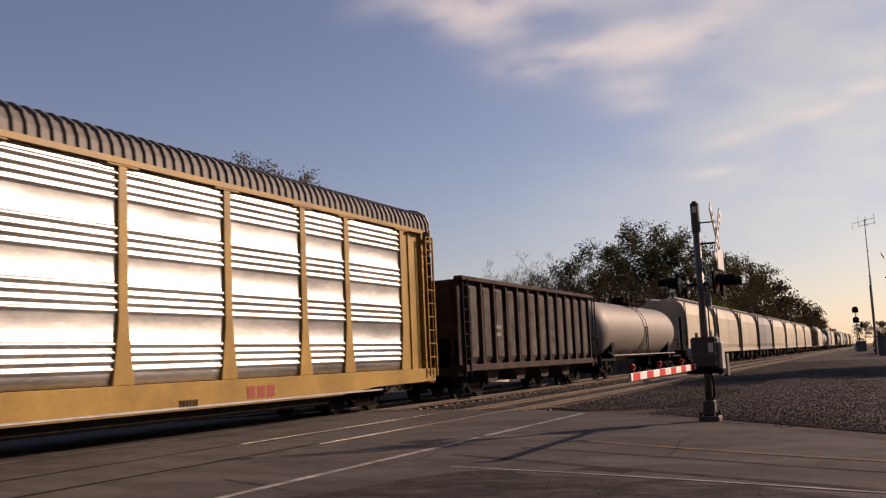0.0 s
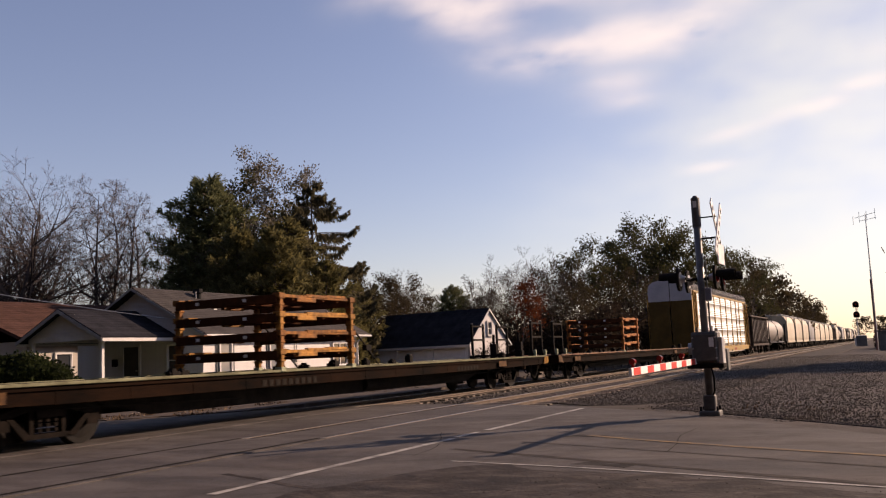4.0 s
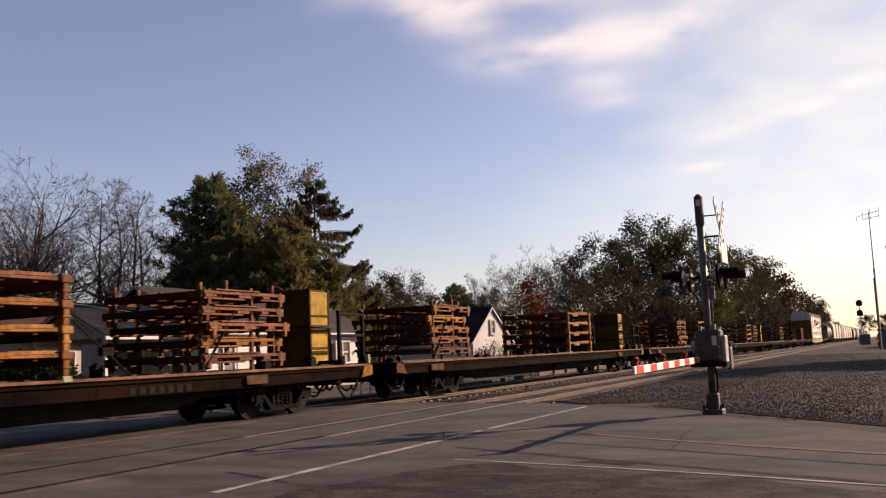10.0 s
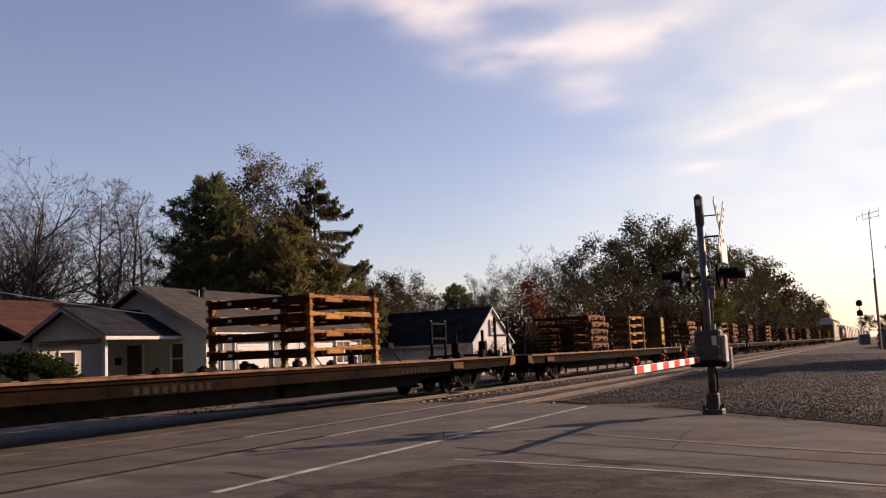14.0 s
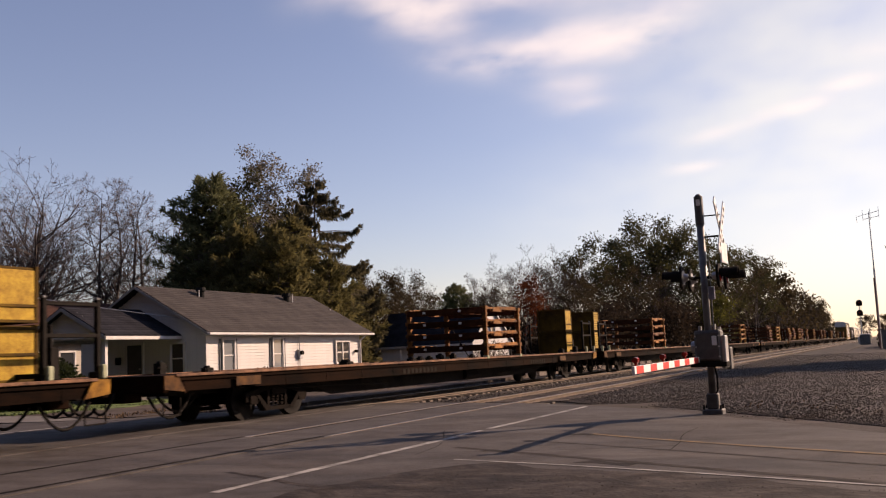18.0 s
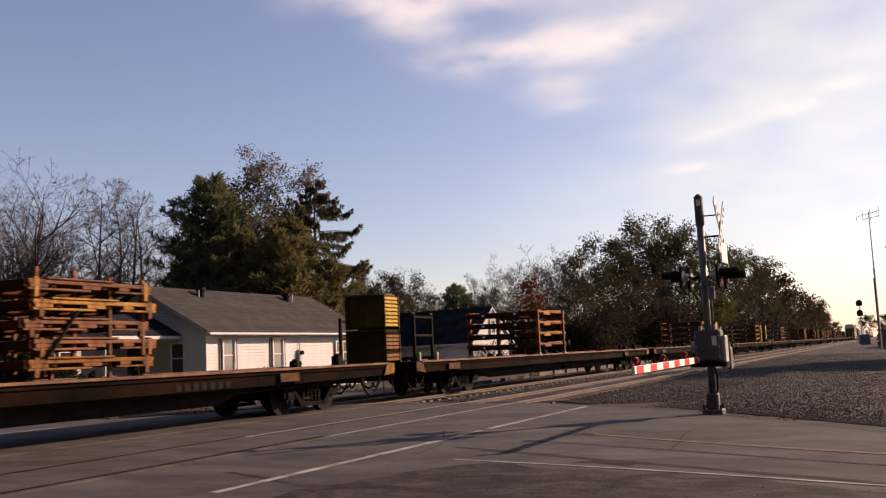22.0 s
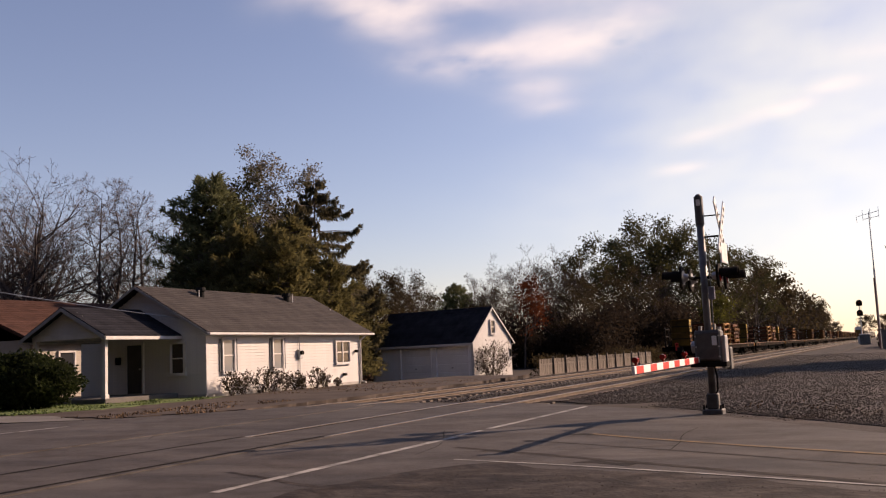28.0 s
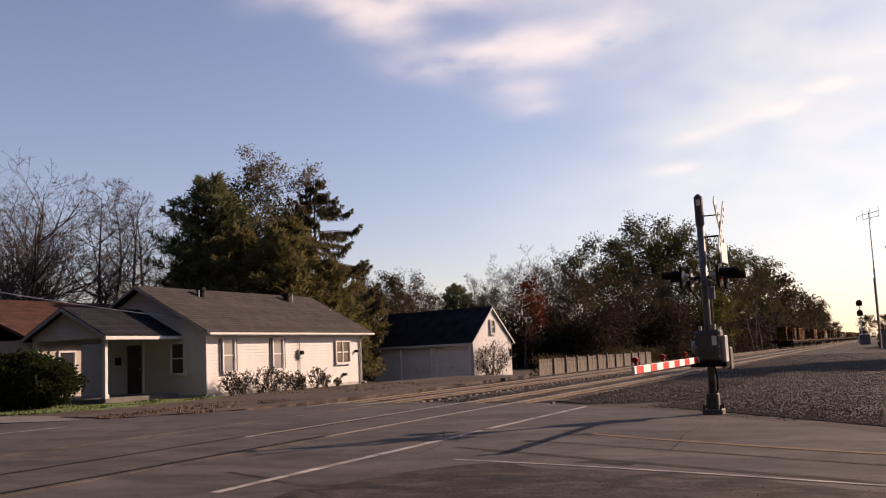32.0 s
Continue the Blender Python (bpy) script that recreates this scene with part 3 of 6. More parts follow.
def flatcar(edge, L=27.6):
    car = thing("flatcar", "long rusty brown flatcar with orange ends", "flatcar", group="flatcars of the train")
    part("deck", boxes((-1.38, 1.38, -L + .05, -.05, .98, 1.035)), RUSTDECK, car, bevel=.006)
    for s in (-1, 1):
        part("deck_edge", boxes((s * 1.42 - .035, s * 1.42 + .035, -L + .35, -.35, 1.0, 1.055)), edge, car, "worn steel edge rail, coloured lighter as if sunlit", bevel=.008)
        bm = B()
        prism(bm, [(-.05, 1.0), (-L + .05, 1.0), (-L + .05, .74), (-L + 4.4, .70), (-4.4, .70), (-.05, .74)], s * 1.34 - .03, s * 1.34 + .03, "x")
        box(bm, s * 1.36 - .05, s * 1.36 + .05, -L + .05, -.05, .93, .985)
        y = -1.0
        while y > -L + .6:
            box(bm, s * 1.36 - .03, s * 1.36 + .016, y - .03, y + .03, .70, .95)
            y -= 1.62
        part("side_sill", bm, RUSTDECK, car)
        bm = B()
        prism(bm, [(-5.0, .74), (-6.6, .36), (-L + 6.6, .36), (-L + 5.0, .74)], s * .80 - .03, s * .80 + .03, "x")
        part("fish_belly_plate", bm, BLACK, car, "black deep plate below the sill")
        for y0, y1 in ((-L + 2.1, -L + 2.9), (-5.2, -4.5)):
            part("painted_panel", boxes((s * 1.442, s * 1.449, y0, y1, .76, .94)), ENDRUST, car, "faded yellow panel")
    for y, n in ((-L + 9.3, 9), (-8.4, 7)):
        for i in range(n):
            part("stencil_mark", STENCILBAR, None, car, "pale stencilled mark", at=pose(1.376, y + i * .24, .72))
    bm = B()
    prism(bm, [(-1.2, .92), (-L + 1.2, .92), (-L + 1.2, .62), (-L + 5.5, .56), (-L + 8, .36), (-8, .36), (-5.5, .56), (-1.2, .62)], -.42, .42, "x")
    part("centre_sill", bm, BLACK, car)
    bearer = mesh_of(boxes((-1.32, 1.32, -.06, .06, .68, .95)), "cross_bearer", BLACK)
    y = -3.5
    while y > -L + 3:
        part("cross_bearer", bearer, BLACK, car, at=pose(0, y, 0))
        y -= 2.4
    part("brake_reservoir", (lambda b: (rod(b, (.8, -12, .55), (.8, -13.2, .55), .18, n=12), b)[1])(B()), BLACK, car)
    for ya, yb in ((-4.0, -10.5), (-L + 4, -L + 9)):
        bm = B()
        rod(bm, (1.05, ya, .62), (1.05, yb, .5), .02, n=5)
        part("brake_rod", bm, BLACK, car)
    for y, s in ((0, 1), (-L, -1)):
        bm = B()
        box(bm, -1.4, 1.4, min(y - s * .05, y - s * .22), max(y - s * .05, y - s * .22), .72, 1.03)
        box(bm, -.5, .5, min(y - s * .05, y - s * .5), max(y - s * .05, y - s * .5), .55, .8)
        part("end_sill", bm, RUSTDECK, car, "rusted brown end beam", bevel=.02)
        for sx in (-1, 1):
            bm = B()
            prism(bm, [(y - s * .06, 1.03), (y - s * .06, .78), (y - s * .62, .72), (y - s * .42, 1.03)], sx * 1.415 - .012, sx * 1.415 + .012, "x")
            part("corner_plate", bm, YELLOWRUST if s > 0 else ENDRUST, car, "faded yellow corner plate")
        coupler(car, y, s)
        hang_hose(car, (1.0, y - s * .1, .66), (1.05, y - s * 1.2, .66), .42)
        hang_hose(car, (.5, y - s * .9, .62), (.6, y - s * 1.9, .62), .3)
        for x in (-1.36, 1.36):
            bm = B()
            rod(bm, (x, y - s * .1, .62), (x, y - s * .1, .3), .014, n=5)
            rod(bm, (x, y - s * .55, .62), (x, y - s * .55, .3), .014, n=5)
            rod(bm, (x, y - s * .1, .3), (x, y - s * .55, .3), .014, n=5)
            part("stirrup_step", bm, BLACK, car)
    random.seed(5)
    y = -2.6
    while y > -L + 2:
        x = random.choice((1.2, -1.2, 1.25, .3))
        part("tie_down_winch", WINCHES[random.randrange(3)], BLACK, car, "small black tie-down fitting", at=pose(x, y, 1.03))
        y -= random.uniform(1.1, 2.7)
    for y in (-3.4, -L + 4.05):
        truck(car, y)
    return car


PITCH, FIRST, DECK = 28.78, -4.15, 1.04
first = flatcar(DECKEDGE)
on_train(first, FIRST)
green = flatcar(EDGEGREEN)
tagged(green, "long flatcar with a faded green deck edge")
on_train(green, FIRST - PITCH)
for k in range(2, 13):
    on_train(copy_thing(first, Matrix()), FIRST - PITCH * k)
last = flatcar(DECKEDGE)
on_train(last, FIRST - PITCH * 13)
bm = B()
box(bm, -.42, -.2, -27.84, -27.55, .75, 1.3)
marker = part("end_marker", bm, GATERED, last, "red end-of-train marker", bevel=.03)
part("lens", (lambda b: (rod(b, (-.31, -27.88, 1.18), (-.31, -27.83, 1.18), .07, n=12), b)[1])(B()), LENSRED, marker)
for ob, _ in MOVING:
    for o in ob.children:
        if o.name.startswith("truck") and not any(w[0].parent == o for w in WHEELS):
            WHEELS += [(c, round(c.location.y, 2)) for c in o.children]


def rack_layer(material, long, wide, high, posts):
    """One steel rack: end and cross beams coloured shade-dark, painted side beams and corner posts that carry the next.
    """
    a, b = long / 2, wide / 2
    top = high - .03
    grid = mesh_of(boxes((-.06, .06, -a, a, top - .15, top - .04)), "rack", RACKSHADE, .008)
    end = mesh_of(boxes((-b + .05, b - .05, -.05, .05, top - (.20 if posts else .14), top - .01)), "end_beam", RACKSHADE, .008)
    cross = mesh_of(boxes((-b + .05, b - .05, -.05, .05, top - .12, top - .02)), "cross_beam", RACKSHADE, .008)
    bm = B()
    box(bm, -.05, .05, -a, a, top - .07, top)
    if posts:
        box(bm, -.06, .06, -a * .55, -a * .05, top - .15, top - .06)
        box(bm, -.06, .06, a * .25, a * .8, top - .02, top + .045)
        box(bm, -.035, .06, -a * .3, a * .3, top - .04, top + .03)
    else:
        for y0, y1 in ((-.98, -.72), (-.2, .1), (.4, .58), (.8, .98)):
            box(bm, -.045, .055, a * y0, a * y1, top - .135, top - .07)
        box(bm, -.05, .045, -a, -a * .05, top - .175, top - .135)
        box(bm, -.05, .045, a * .35, a, top - .17, top - .135)
        box(bm, -.02, .08, -a * .75, a * .3, top, top + .035)
    beam = mesh_of(bm, "side_beam", material, .008)
    bm = B()
    if posts:
        box(bm, -.07, .07, -.065, .065, 0, high)
        box(bm, -.095, .095, -.115, .115, high - .13, high - .004)
        box(bm, -.085, .085, -.09, .09, high * .3, high * .42)
    else:
        box(bm, -.045, .045, -.05, .05, 0, high)
    return grid, beam, mesh_of(bm, "corner_post", material, .012), end, cross


LAYERS = {}
for kind_, (long_, wide_, high_, posts_) in {"R": (3.1, 2.86, .405, True), "Q": (2.7, 2.6, .315, False)}.items():
    LAYERS[kind_] = [rack_layer(m_, long_, wide_, high_, posts_) for m_ in (RACKORANGE, RACKYELLOW, RACKRED, RACKBRIGHT)]
SHOE = mesh_of(boxes((-.09, .09, -.09, .09, 0, .1)), "foot", DECKGREEN, .01)
TAG = mesh_of(boxes((-.05, .05, -.004, .004, 0, .07)), "tag", TAGWHITE)
STAKE = mesh_of(boxes((-.04, .04, -.04, .04, 0, 1.72)), "stake", RACKRED, .01)


def rack_stack(kind, y, mix, label):
    long, wide, high, posts, count = (3.1, 2.86, .405, True, 4) if kind == "R" else (2.7, 2.6, .315, False, 5)
    s = thing("rack_stack", label, "rack stack", group="rack stacks on the flatcars")
    a, b = long / 2 - .07, wide / 2 - .05
    for i in range(count):
        grid, beam, post, end, cross = LAYERS[kind][mix[i % len(mix)]]
        z = .06 + i * high
        dx, dy = (0, 0) if posts else (random.uniform(-.08, .08), random.uniform(-.16, .16))
        layer = part("rack", grid, None, s, "rusted grid of beams coloured shade-dark", at=pose(dx, dy, z))
        for sy in (-1, 1):
            part("end_beam", end, None, layer, at=pose(0, sy * long / 2, 0))
        for sy in (-.6, -.2, .2, .6):
            part("cross_beam", cross, None, layer, at=pose(0, sy * long / 2, 0))
        for sx in (-1, 1):
            part("side_beam", LAYERS[kind][mix[(i + (sx > 0)) % len(mix)]][1] if not posts else beam, None, layer, "painted side beam", at=pose(sx * (b - .01), 0, 0, 0, 0, 0 if sx > 0 else 180))
            for sy in (-1, 1):
                part("corner_post", post, None, layer, at=pose(sx * b, sy * a * (1 if posts else .93), 0))
            if posts:
                part("tag", TAG, None, layer, "small white tag", at=pose(sx * (b + .02), -a * .3 + .4 * random.random(), high - .17, 0, 0, 90))
        if posts:
            for x in (-.75, .55):
                part("tag", TAG, None, layer, "small white tag", at=pose(x, -long / 2 - .056, high - .16))
    if posts:
        for sx in (-1, 1):
            for sy in (-1, 1):
                part("foot", SHOE, None, s, at=pose(sx * b, sy * a, -.03))
            bm = B()
            rod(bm, (sx * 1.25, a + 1.6, .02), (sx * 1.25, a + .05, 1.15), .022, n=6)
            box(bm, sx * 1.25 - .06, sx * 1.25 + .06, a + .9, a + 1.15, .38, .52)
            part("tie_down_chain", bm, BLACK, s, "black chain with a tensioner")
    else:
        for sx in (-1, 1):
            for sy in (-.9, -.3, .25, .85):
                part("stake", STAKE, None, s, "upright stake through the stack", at=pose(sx * (b - .25 * random.random()), sy * a, random.uniform(-.02, .14)))
        bm = B()
        rod(bm, (b + .05, -a, .1), (b + .05, -a + .9, 1.2), .03, n=6)
        part("chain", bm, BLACK, s)
    MOVING.append((s, y))
    s.matrix_basis = pose(FAR_X, y, DECK)
    return s


CRATE = mesh_of(boxes((-.60, .60, -.39, .39, .03, .91)), "crate", CRATESHADE, .012)
CRATEPOST = mesh_of(boxes((-.035, .02, -.035, .035, 0, .93)), "corner_post", CRATESHADE, .01)
CRATERIM = mesh_of(boxes((-.6, .6, -.015, .015, 0, .06)), "rim", CRATESHADE, .006)
CRATERED = mat("rusted_red_crate_paint", (.07, .028, .014), (.24, .105, .05), 5.0, .8, bump=.15, vary=.15, spec=.1)
SLAT = mesh_of(boxes((-.02, .02, -.375, .375, 0, .085)), "slat", CRATEYELLOW, .012)
SLATRED = mesh_of(boxes((-.02, .02, -.375, .375, 0, .085)), "slat", CRATERED, .012)
SIDEPANEL = mesh_of(boxes((-.012, .012, -.375, .375, .04, .86)), "side_panel", CRATEYELLOW, .008)
CRATEBAND = mesh_of(boxes((-.02, .02, -.40, .40, 0, .05)), "band", CRATESHADE, .006)
bm = B()
box(bm, -.64, .652, -.425, -.41, .3, .36)
box(bm, .652, .66, -.42, .42, .3, .36)
rod(bm, (.665, -.4, .1), (.665, .4, .55), .02, n=6)
STRAP = mesh_of(bm, "strap", BLACK)
PIN = mesh_of((lambda b: (rod(b, (0, 0, 0), (0, 0, .08), .02, n=5), b)[1])(B()), "lifting_pin", BLACK)
bm = B()
for v in box(bm, -.6, .6, -.4, .4, 0, .05):
    v.co.z += .07 * noise.noise(v.co * 2)
SACK = mesh_of(bm, "cover", WOODFENCE, .02)


def crate_stack(y, low, high, panelled, rusted):
    s = thing("crate_stack", "yellow slatted crate on a rusted red one, strapped" if rusted else "two yellow panelled steel crates stacked" if panelled else "two tall yellow steel crates stacked and strapped", "crate stack", group="crate stacks on the flatcars")
    for i in range(2):
        crate = part("crate", CRATE, None, s, "yellow crate body in a shade-dark tone", at=pose(0, 0, i * .955))
        for sx in (-1, 1):
            for sy in (-1, 1):
                part("corner_post", CRATEPOST, None, crate, at=pose(sx * .62, sy * .41, 0, 0, 0, 0 if sx > 0 else 180))
                part("rim", CRATERIM, None, crate, at=pose(0, sy * .405, 0 if sx > 0 else .87))
            if panelled:
                part("side_panel", SIDEPANEL, None, crate, "dented bright yellow panel", at=pose(sx * .612, 0, 0))
                for z in (.0, .42, .84) if i == 0 else (.0, .25):
                    part("band", CRATEBAND, None, crate, at=pose(sx * .63, 0, z))
                continue
            for k in range(8):
                part("slat", SLATRED if rusted and i == 0 else SLAT, None, crate, "rusted red slat" if rusted and i == 0 else "bright yellow slat", at=pose(sx * .615, 0, .045 + k * .107, 0, random.uniform(-2, 2) - sx * 12, 0))
        if low:
            part("strap", STRAP, None, s, "black tie-down strap", at=pose(0, 0, .2 + i * .85))
    for sx in (-1, 1):
        for sy in (-1, 1):
            part("lifting_pin", PIN, None, s, at=pose(sx * .6, sy * .39, 1.87))
    if high:
        part("cover", SACK, None, s, "folded pale cover on top", at=pose(-.05, 0, 1.89))
    MOVING.append((s, y))
    s.matrix_basis = pose(FAR_X, y, DECK)


bm = B()
box(bm, -.042, .042, -.045, .045, 0, 1.32)
box(bm, -.1, .1, -.11, .11, 0, .12)
POST = mesh_of(bm, "post", BLACK, .012)
CAP = mesh_of(boxes((-.035, .035, -.035, .035, 0, .04)), "cap", GALVPOST, .01)
bm = B()
box(bm, -.035, .035, 0, 1.12, -.035, .035)
RAILBAR = mesh_of(bm, "rail_bar", BLACK, .01)


def stanchions(y, s, spots=(.12, 1.24)):
    """Black posts and rails at a car's end; s: the way in from that end."""
    t = thing("stanchion_frame", "black steel stanchion posts with side rails", "stanchion frame", group="stanchion frames on the flatcars")
    for sx in (-1, 1):
        for d in spots:
            p = part("post", POST, None, t, at=pose(sx * 1.2, s * d, 0))
            part("cap", CAP, None, p, "small pale cap", at=pose(0, 0, 1.32))
        for z in (.72, 1.24):
            part("rail_bar", RAILBAR, None, t, at=pose(sx * 1.2, spots[0] if s > 0 else -spots[1], z))
    for d in spots[:2]:
        part("shoe", boxes((1.27, 1.38, s * d - .06, s * d + .06, 0, .24)), DECKGREEN, t, "pale green wedge", bevel=.02)
    part("cross_bar", boxes((-1.2, 1.2, s * spots[1] - .04, s * spots[1] + .04, .05, .13)), BLACK, t)
    if s < 0:
        for x, d, h in ((.35, .35, .95), (-.6, .55, .9)):
            bm = B()
            box(bm, x - .13, x + .13, s * d - .1, s * d + .1, 0, h * .6)
            rod(bm, (x, s * d, h * .55), (x, s * d, h), .06, n=8)
            part("jack", bm, BLACK, t, bevel=.02)
    MOVING.append((t, y))
    t.matrix_basis = pose(FAR_X, y, DECK)


O, Y, R_ = 0, 1, 2
OL = "stack of four worn orange steel racks with white tags"
YL = "stack of four weathered yellow and orange steel racks"
QL = "stack of five rust-red steel pallet racks with upright stakes"
# car: (kind, metres behind the car's front, colours bottom to top)
LOADS = {
    0: [("R", 15.75, (3, 3, 3, 3), "stack of four bright orange steel racks with white tags")],
    1: [("R", 16.16, (Y, O, Y, O), YL)],
    2: [("R", 16.25, (O, Y, O, O), OL), ("Q", 10.34, (R_, O, R_, Y, R_), QL), ("B", .45, 0, 0)],
    3: [("R", 11.28, (O, O, R_, O), OL), ("Q", 17.36, (O, R_, O, R_, O), QL)],
    4: [("R", 11.17, (Y, O, Y, O), YL), ("Q", 23.7, (R_, R_, R_, O, Y), QL), ("B", 1.45, 1, 0)],
    5: [("B", 1.19, 0, 0), ("Q", 5.01, (R_, R_, O, R_, R_), QL), ("R", 11.3, (O, Y, O, R_), OL), ("Q", 17.68, (O, Y, R_, R_, R_), QL), ("Q", 23.76, (O, R_, R_, Y, Y), QL)],
    6: [("B", 1.4, 0, 0), ("R", 11.26, (Y, Y, O, Y), YL), ("Q", 17.7, (R_, R_, R_, R_, O), QL)],
    7: [("R", 11.29, (Y, O, Y, O), YL)],
    8: [("R", 16.16, (O, R_, O, O), OL), ("B", 25.83, 0, 0)],
    9: [("B", 1.35, 0, 0), ("R", 11.02, (O, O, O, O), OL)],
    10: [("B", 1.28, 0, 0), ("R", 10.94, (O, O, R_, Y), OL)],
    11: [("R", 15.97, (R_, O, O, O), OL), ("B", 27.4, 0, 1)],
    12: [("R", 16.0, (Y, O, Y, Y), YL), ("Q", 10.16, (R_, O, R_, R_, Y), QL), ("B", 27.4, 1, 0)],
    13: [("Q", 10.39, (R_, O, R_, R_, O), QL), ("R", 16.37, (O, Y, O, Y), YL), ("Q", 22.75, (O, R_, R_, R_, Y), QL), ("B", 27.4, 1, 0)],
}
random.seed(11)
for k, loads in LOADS.items():
    front = FIRST - PITCH * k
    for kind_, off, mix_, label_ in loads:
        if kind_ == "B":
            crate_stack(front - off, mix_, label_, k in (5, 6, 9, 10), k > 10)
        else:
            rack_stack(kind_, front - off, mix_, label_)
for k in (1, 3, 4, 5, 6, 7, 9, 10):
    stanchions(FIRST - PITCH * k, -1)
for k in (0, 2, 8):
    stanchions(FIRST - PITCH * k - 27.6, 1)
for k in (11, 12, 13):
    stanchions(FIRST - PITCH * k - 27.6, 1, (.4, 1.52))


# ---- the autorack ----
def roof_line(up=0.0):
    rim = [(1.47, 4.93), (1.45, 5.14), (1.36, 5.34), (1.12, 5.49), (.66, 5.57), (0, 5.60)]
    rim = [(x * (1 + .5 * up), z + up * (z - 4.93) / .67) for x, z in rim]
    return rim + [(-x, z) for x, z in rim[-2::-1]]


def autorack():
    car = thing("autorack_wagon", "tall enclosed autorack wagon with galvanised side panels and yellow posts", "railway wagon")
    L = 27.0
    edges = [1.71, 4.45, 6.37, 9.13, 12.02, 14.79, 17.66, 20.37, 22.28, 25.21]
    for s in (-1, 1):
        bm = B()
        prism(bm, [(0, 1.02), (L, 1.02), (L, .66), (L - 3.6, .62), (L - 5.2, .5), (5.2, .5), (3.6, .62), (0, .66)], s * 1.46 - .04, s * 1.46 + .04, "x")
        part("side_sill", bm, TTYELLOW, car, "yellow side sill", bevel=.01)
        part("side_rod", (lambda b: (rod(b, (s * 1.5, 3.2, .55), (s * 1.5, L - 3.2, .55), .025, n=6), b)[1])(B()), ALUM, car, "thin bright rail under the sill")
        for a, b in zip(edges, edges[1:]):
            bm = B()
            x = s * 1.42
            rim = [(x - s * .02, 1.03), (x + s * .015, 1.03)]
            for low in (1.22, 2.22, 3.21, 4.18):
                rim += [(x + s * (.015 + .019 * (1 - math.cos(q * math.pi / 4))), low + q * .0178) for q in range(33)]
            prism(bm, rim + [(x + s * .015, 4.83), (x - s * .02, 4.83)], a + .1, b - .1)
            for f in bm.faces:
                f.smooth = len(f.verts) == 4
            for e in bm.edges:
                e.smooth = all(f.smooth for f in e.link_faces)
            part("side_panel", bm, GALV, car, "shiny ribbed galvanised panel")
        for y in edges:
            bm = B()
            x0, x1 = sorted((s * 1.4, s * 1.496))
            prism(bm, [(y - .11, 4.85), (y + .11, 4.85), (y + .12, 2.1), (y + .26, 1.02), (y - .26, 1.02), (y - .12, 2.1)], x0, x1, "x")
            box(bm, x0, x1 + .01, y - .38, y + .38, 4.8, 4.93)
            part("post", bm, TTYELLOW, car, "yellow steel post with a flared foot", bevel=.01)
        part("eave_rail", boxes((s * 1.47 - .05, s * 1.47 + .05, .5, L - .5, 4.84, 4.95)), TTYELLOW, car)
        for y0, y1 in ((.55, 1.5), (L - 1.65, L - .55)):
            part("end_panel", boxes((s * 1.33 - .03, s * 1.33 + .03, y0, y1, 1.02, 4.85), (s * 1.36 - .04, s * 1.36 + .04, y0 + .42, y0 + .52, 1.02, 4.85)), TTYELLOW, car, "recessed yellow panel")
        for y0, y1 in ((.06, .5), (L - .5, L - .06)):
            part("ladder", ladder(s * 1.58, y0, y1, .8, 4.75), LADDERRUST, car, "rusty corner ladder")
            part("ladder_bracket", boxes((min(s * 1.42, s * 1.6), max(s * 1.42, s * 1.6), y0, y1, 4.6, 4.66)), LADDERRUST, car)
            part("corner_post", boxes((s * 1.42 - .05, s * 1.42 + .05, y0 - .04, y0 + .05, 1.0, 4.93)), TTYELLOW, car)
    bm = B()
    rings, y = [], .15
    while y < L - .2:
        rings += [(y, 0), (y + .09, 0), (y + .12, .06), (y + .19, .06), (y + .22, 0)]
        y += .26
    loops = [[bm.verts.new((x, yy, z)) for x, z in roof_line(up=up)] for yy, up in rings]
    for a, b in zip(loops, loops[1:]):
        for k in range(len(a) - 1):
            bm.faces.new((a[k], a[k + 1], b[k + 1], b[k]))
    bmesh.ops.recalc_face_normals(bm, faces=bm.faces[:])
    part("roof", bm, ROOFSHEET, car, "grey corrugated curved roof")
    for y, s in ((-.02, -1), (L + .02, 1)):
        for sx in (-1, 1):
            bm = B()
            ya, yb = sorted((y, y + s * .07))
            x0, x1 = sorted((sx * .03, sx * 1.46))
            box(bm, x0, x1, ya, yb, .95, 4.25)
            for z in (1.5, 2.5, 3.5):
                part("batten", boxes((x0 + .1, x1 - .1, min(y + s * .07, y + s * .1), max(y + s * .07, y + s * .1), z, z + .06)), ENDSHADE, car)
            part("end_door", bm, ENDSHADE, car, "yellow end door with shade put into its colour", bevel=.02)
            rim = [(sx * x, z) for x, z in ((.03, 4.26), (1.46, 4.26), (1.48, 4.93), (1.46, 5.22), (1.36, 5.45), (1.1, 5.62), (.65, 5.71), (.03, 5.74))]
            bm = B()
            prism(bm, rim, ya, yb)
            part("end_door_top", bm, WHITEEND, car, "white upper end panel")
        part("buffer_beam", boxes((-1.45, 1.45, min(y, y - s * .3), max(y, y - s * .3), .6, .98)), TTYELLOW, car, bevel=.02)
        coupler(car, y, s)
    for y in (18.18, 18.52, 18.86):
        part("emblem", boxes((1.502, 1.508, y, y + .26, .62, .86)), INKRED, car, "plain dark red painted shape")
    part("number_ground", boxes((1.502, 1.506, 6.9, 9.6, .68, .94)), INK, car, "dark panel under the stencil")
    stencil(car, 1.507, 7.05, .72, 4, .16, .18, .07, PALEINK, "pale stencil bar")
    stencil(car, 1.507, 8.15, .72, 6, .14, .18, .07, PALEINK, "pale stencil bar")
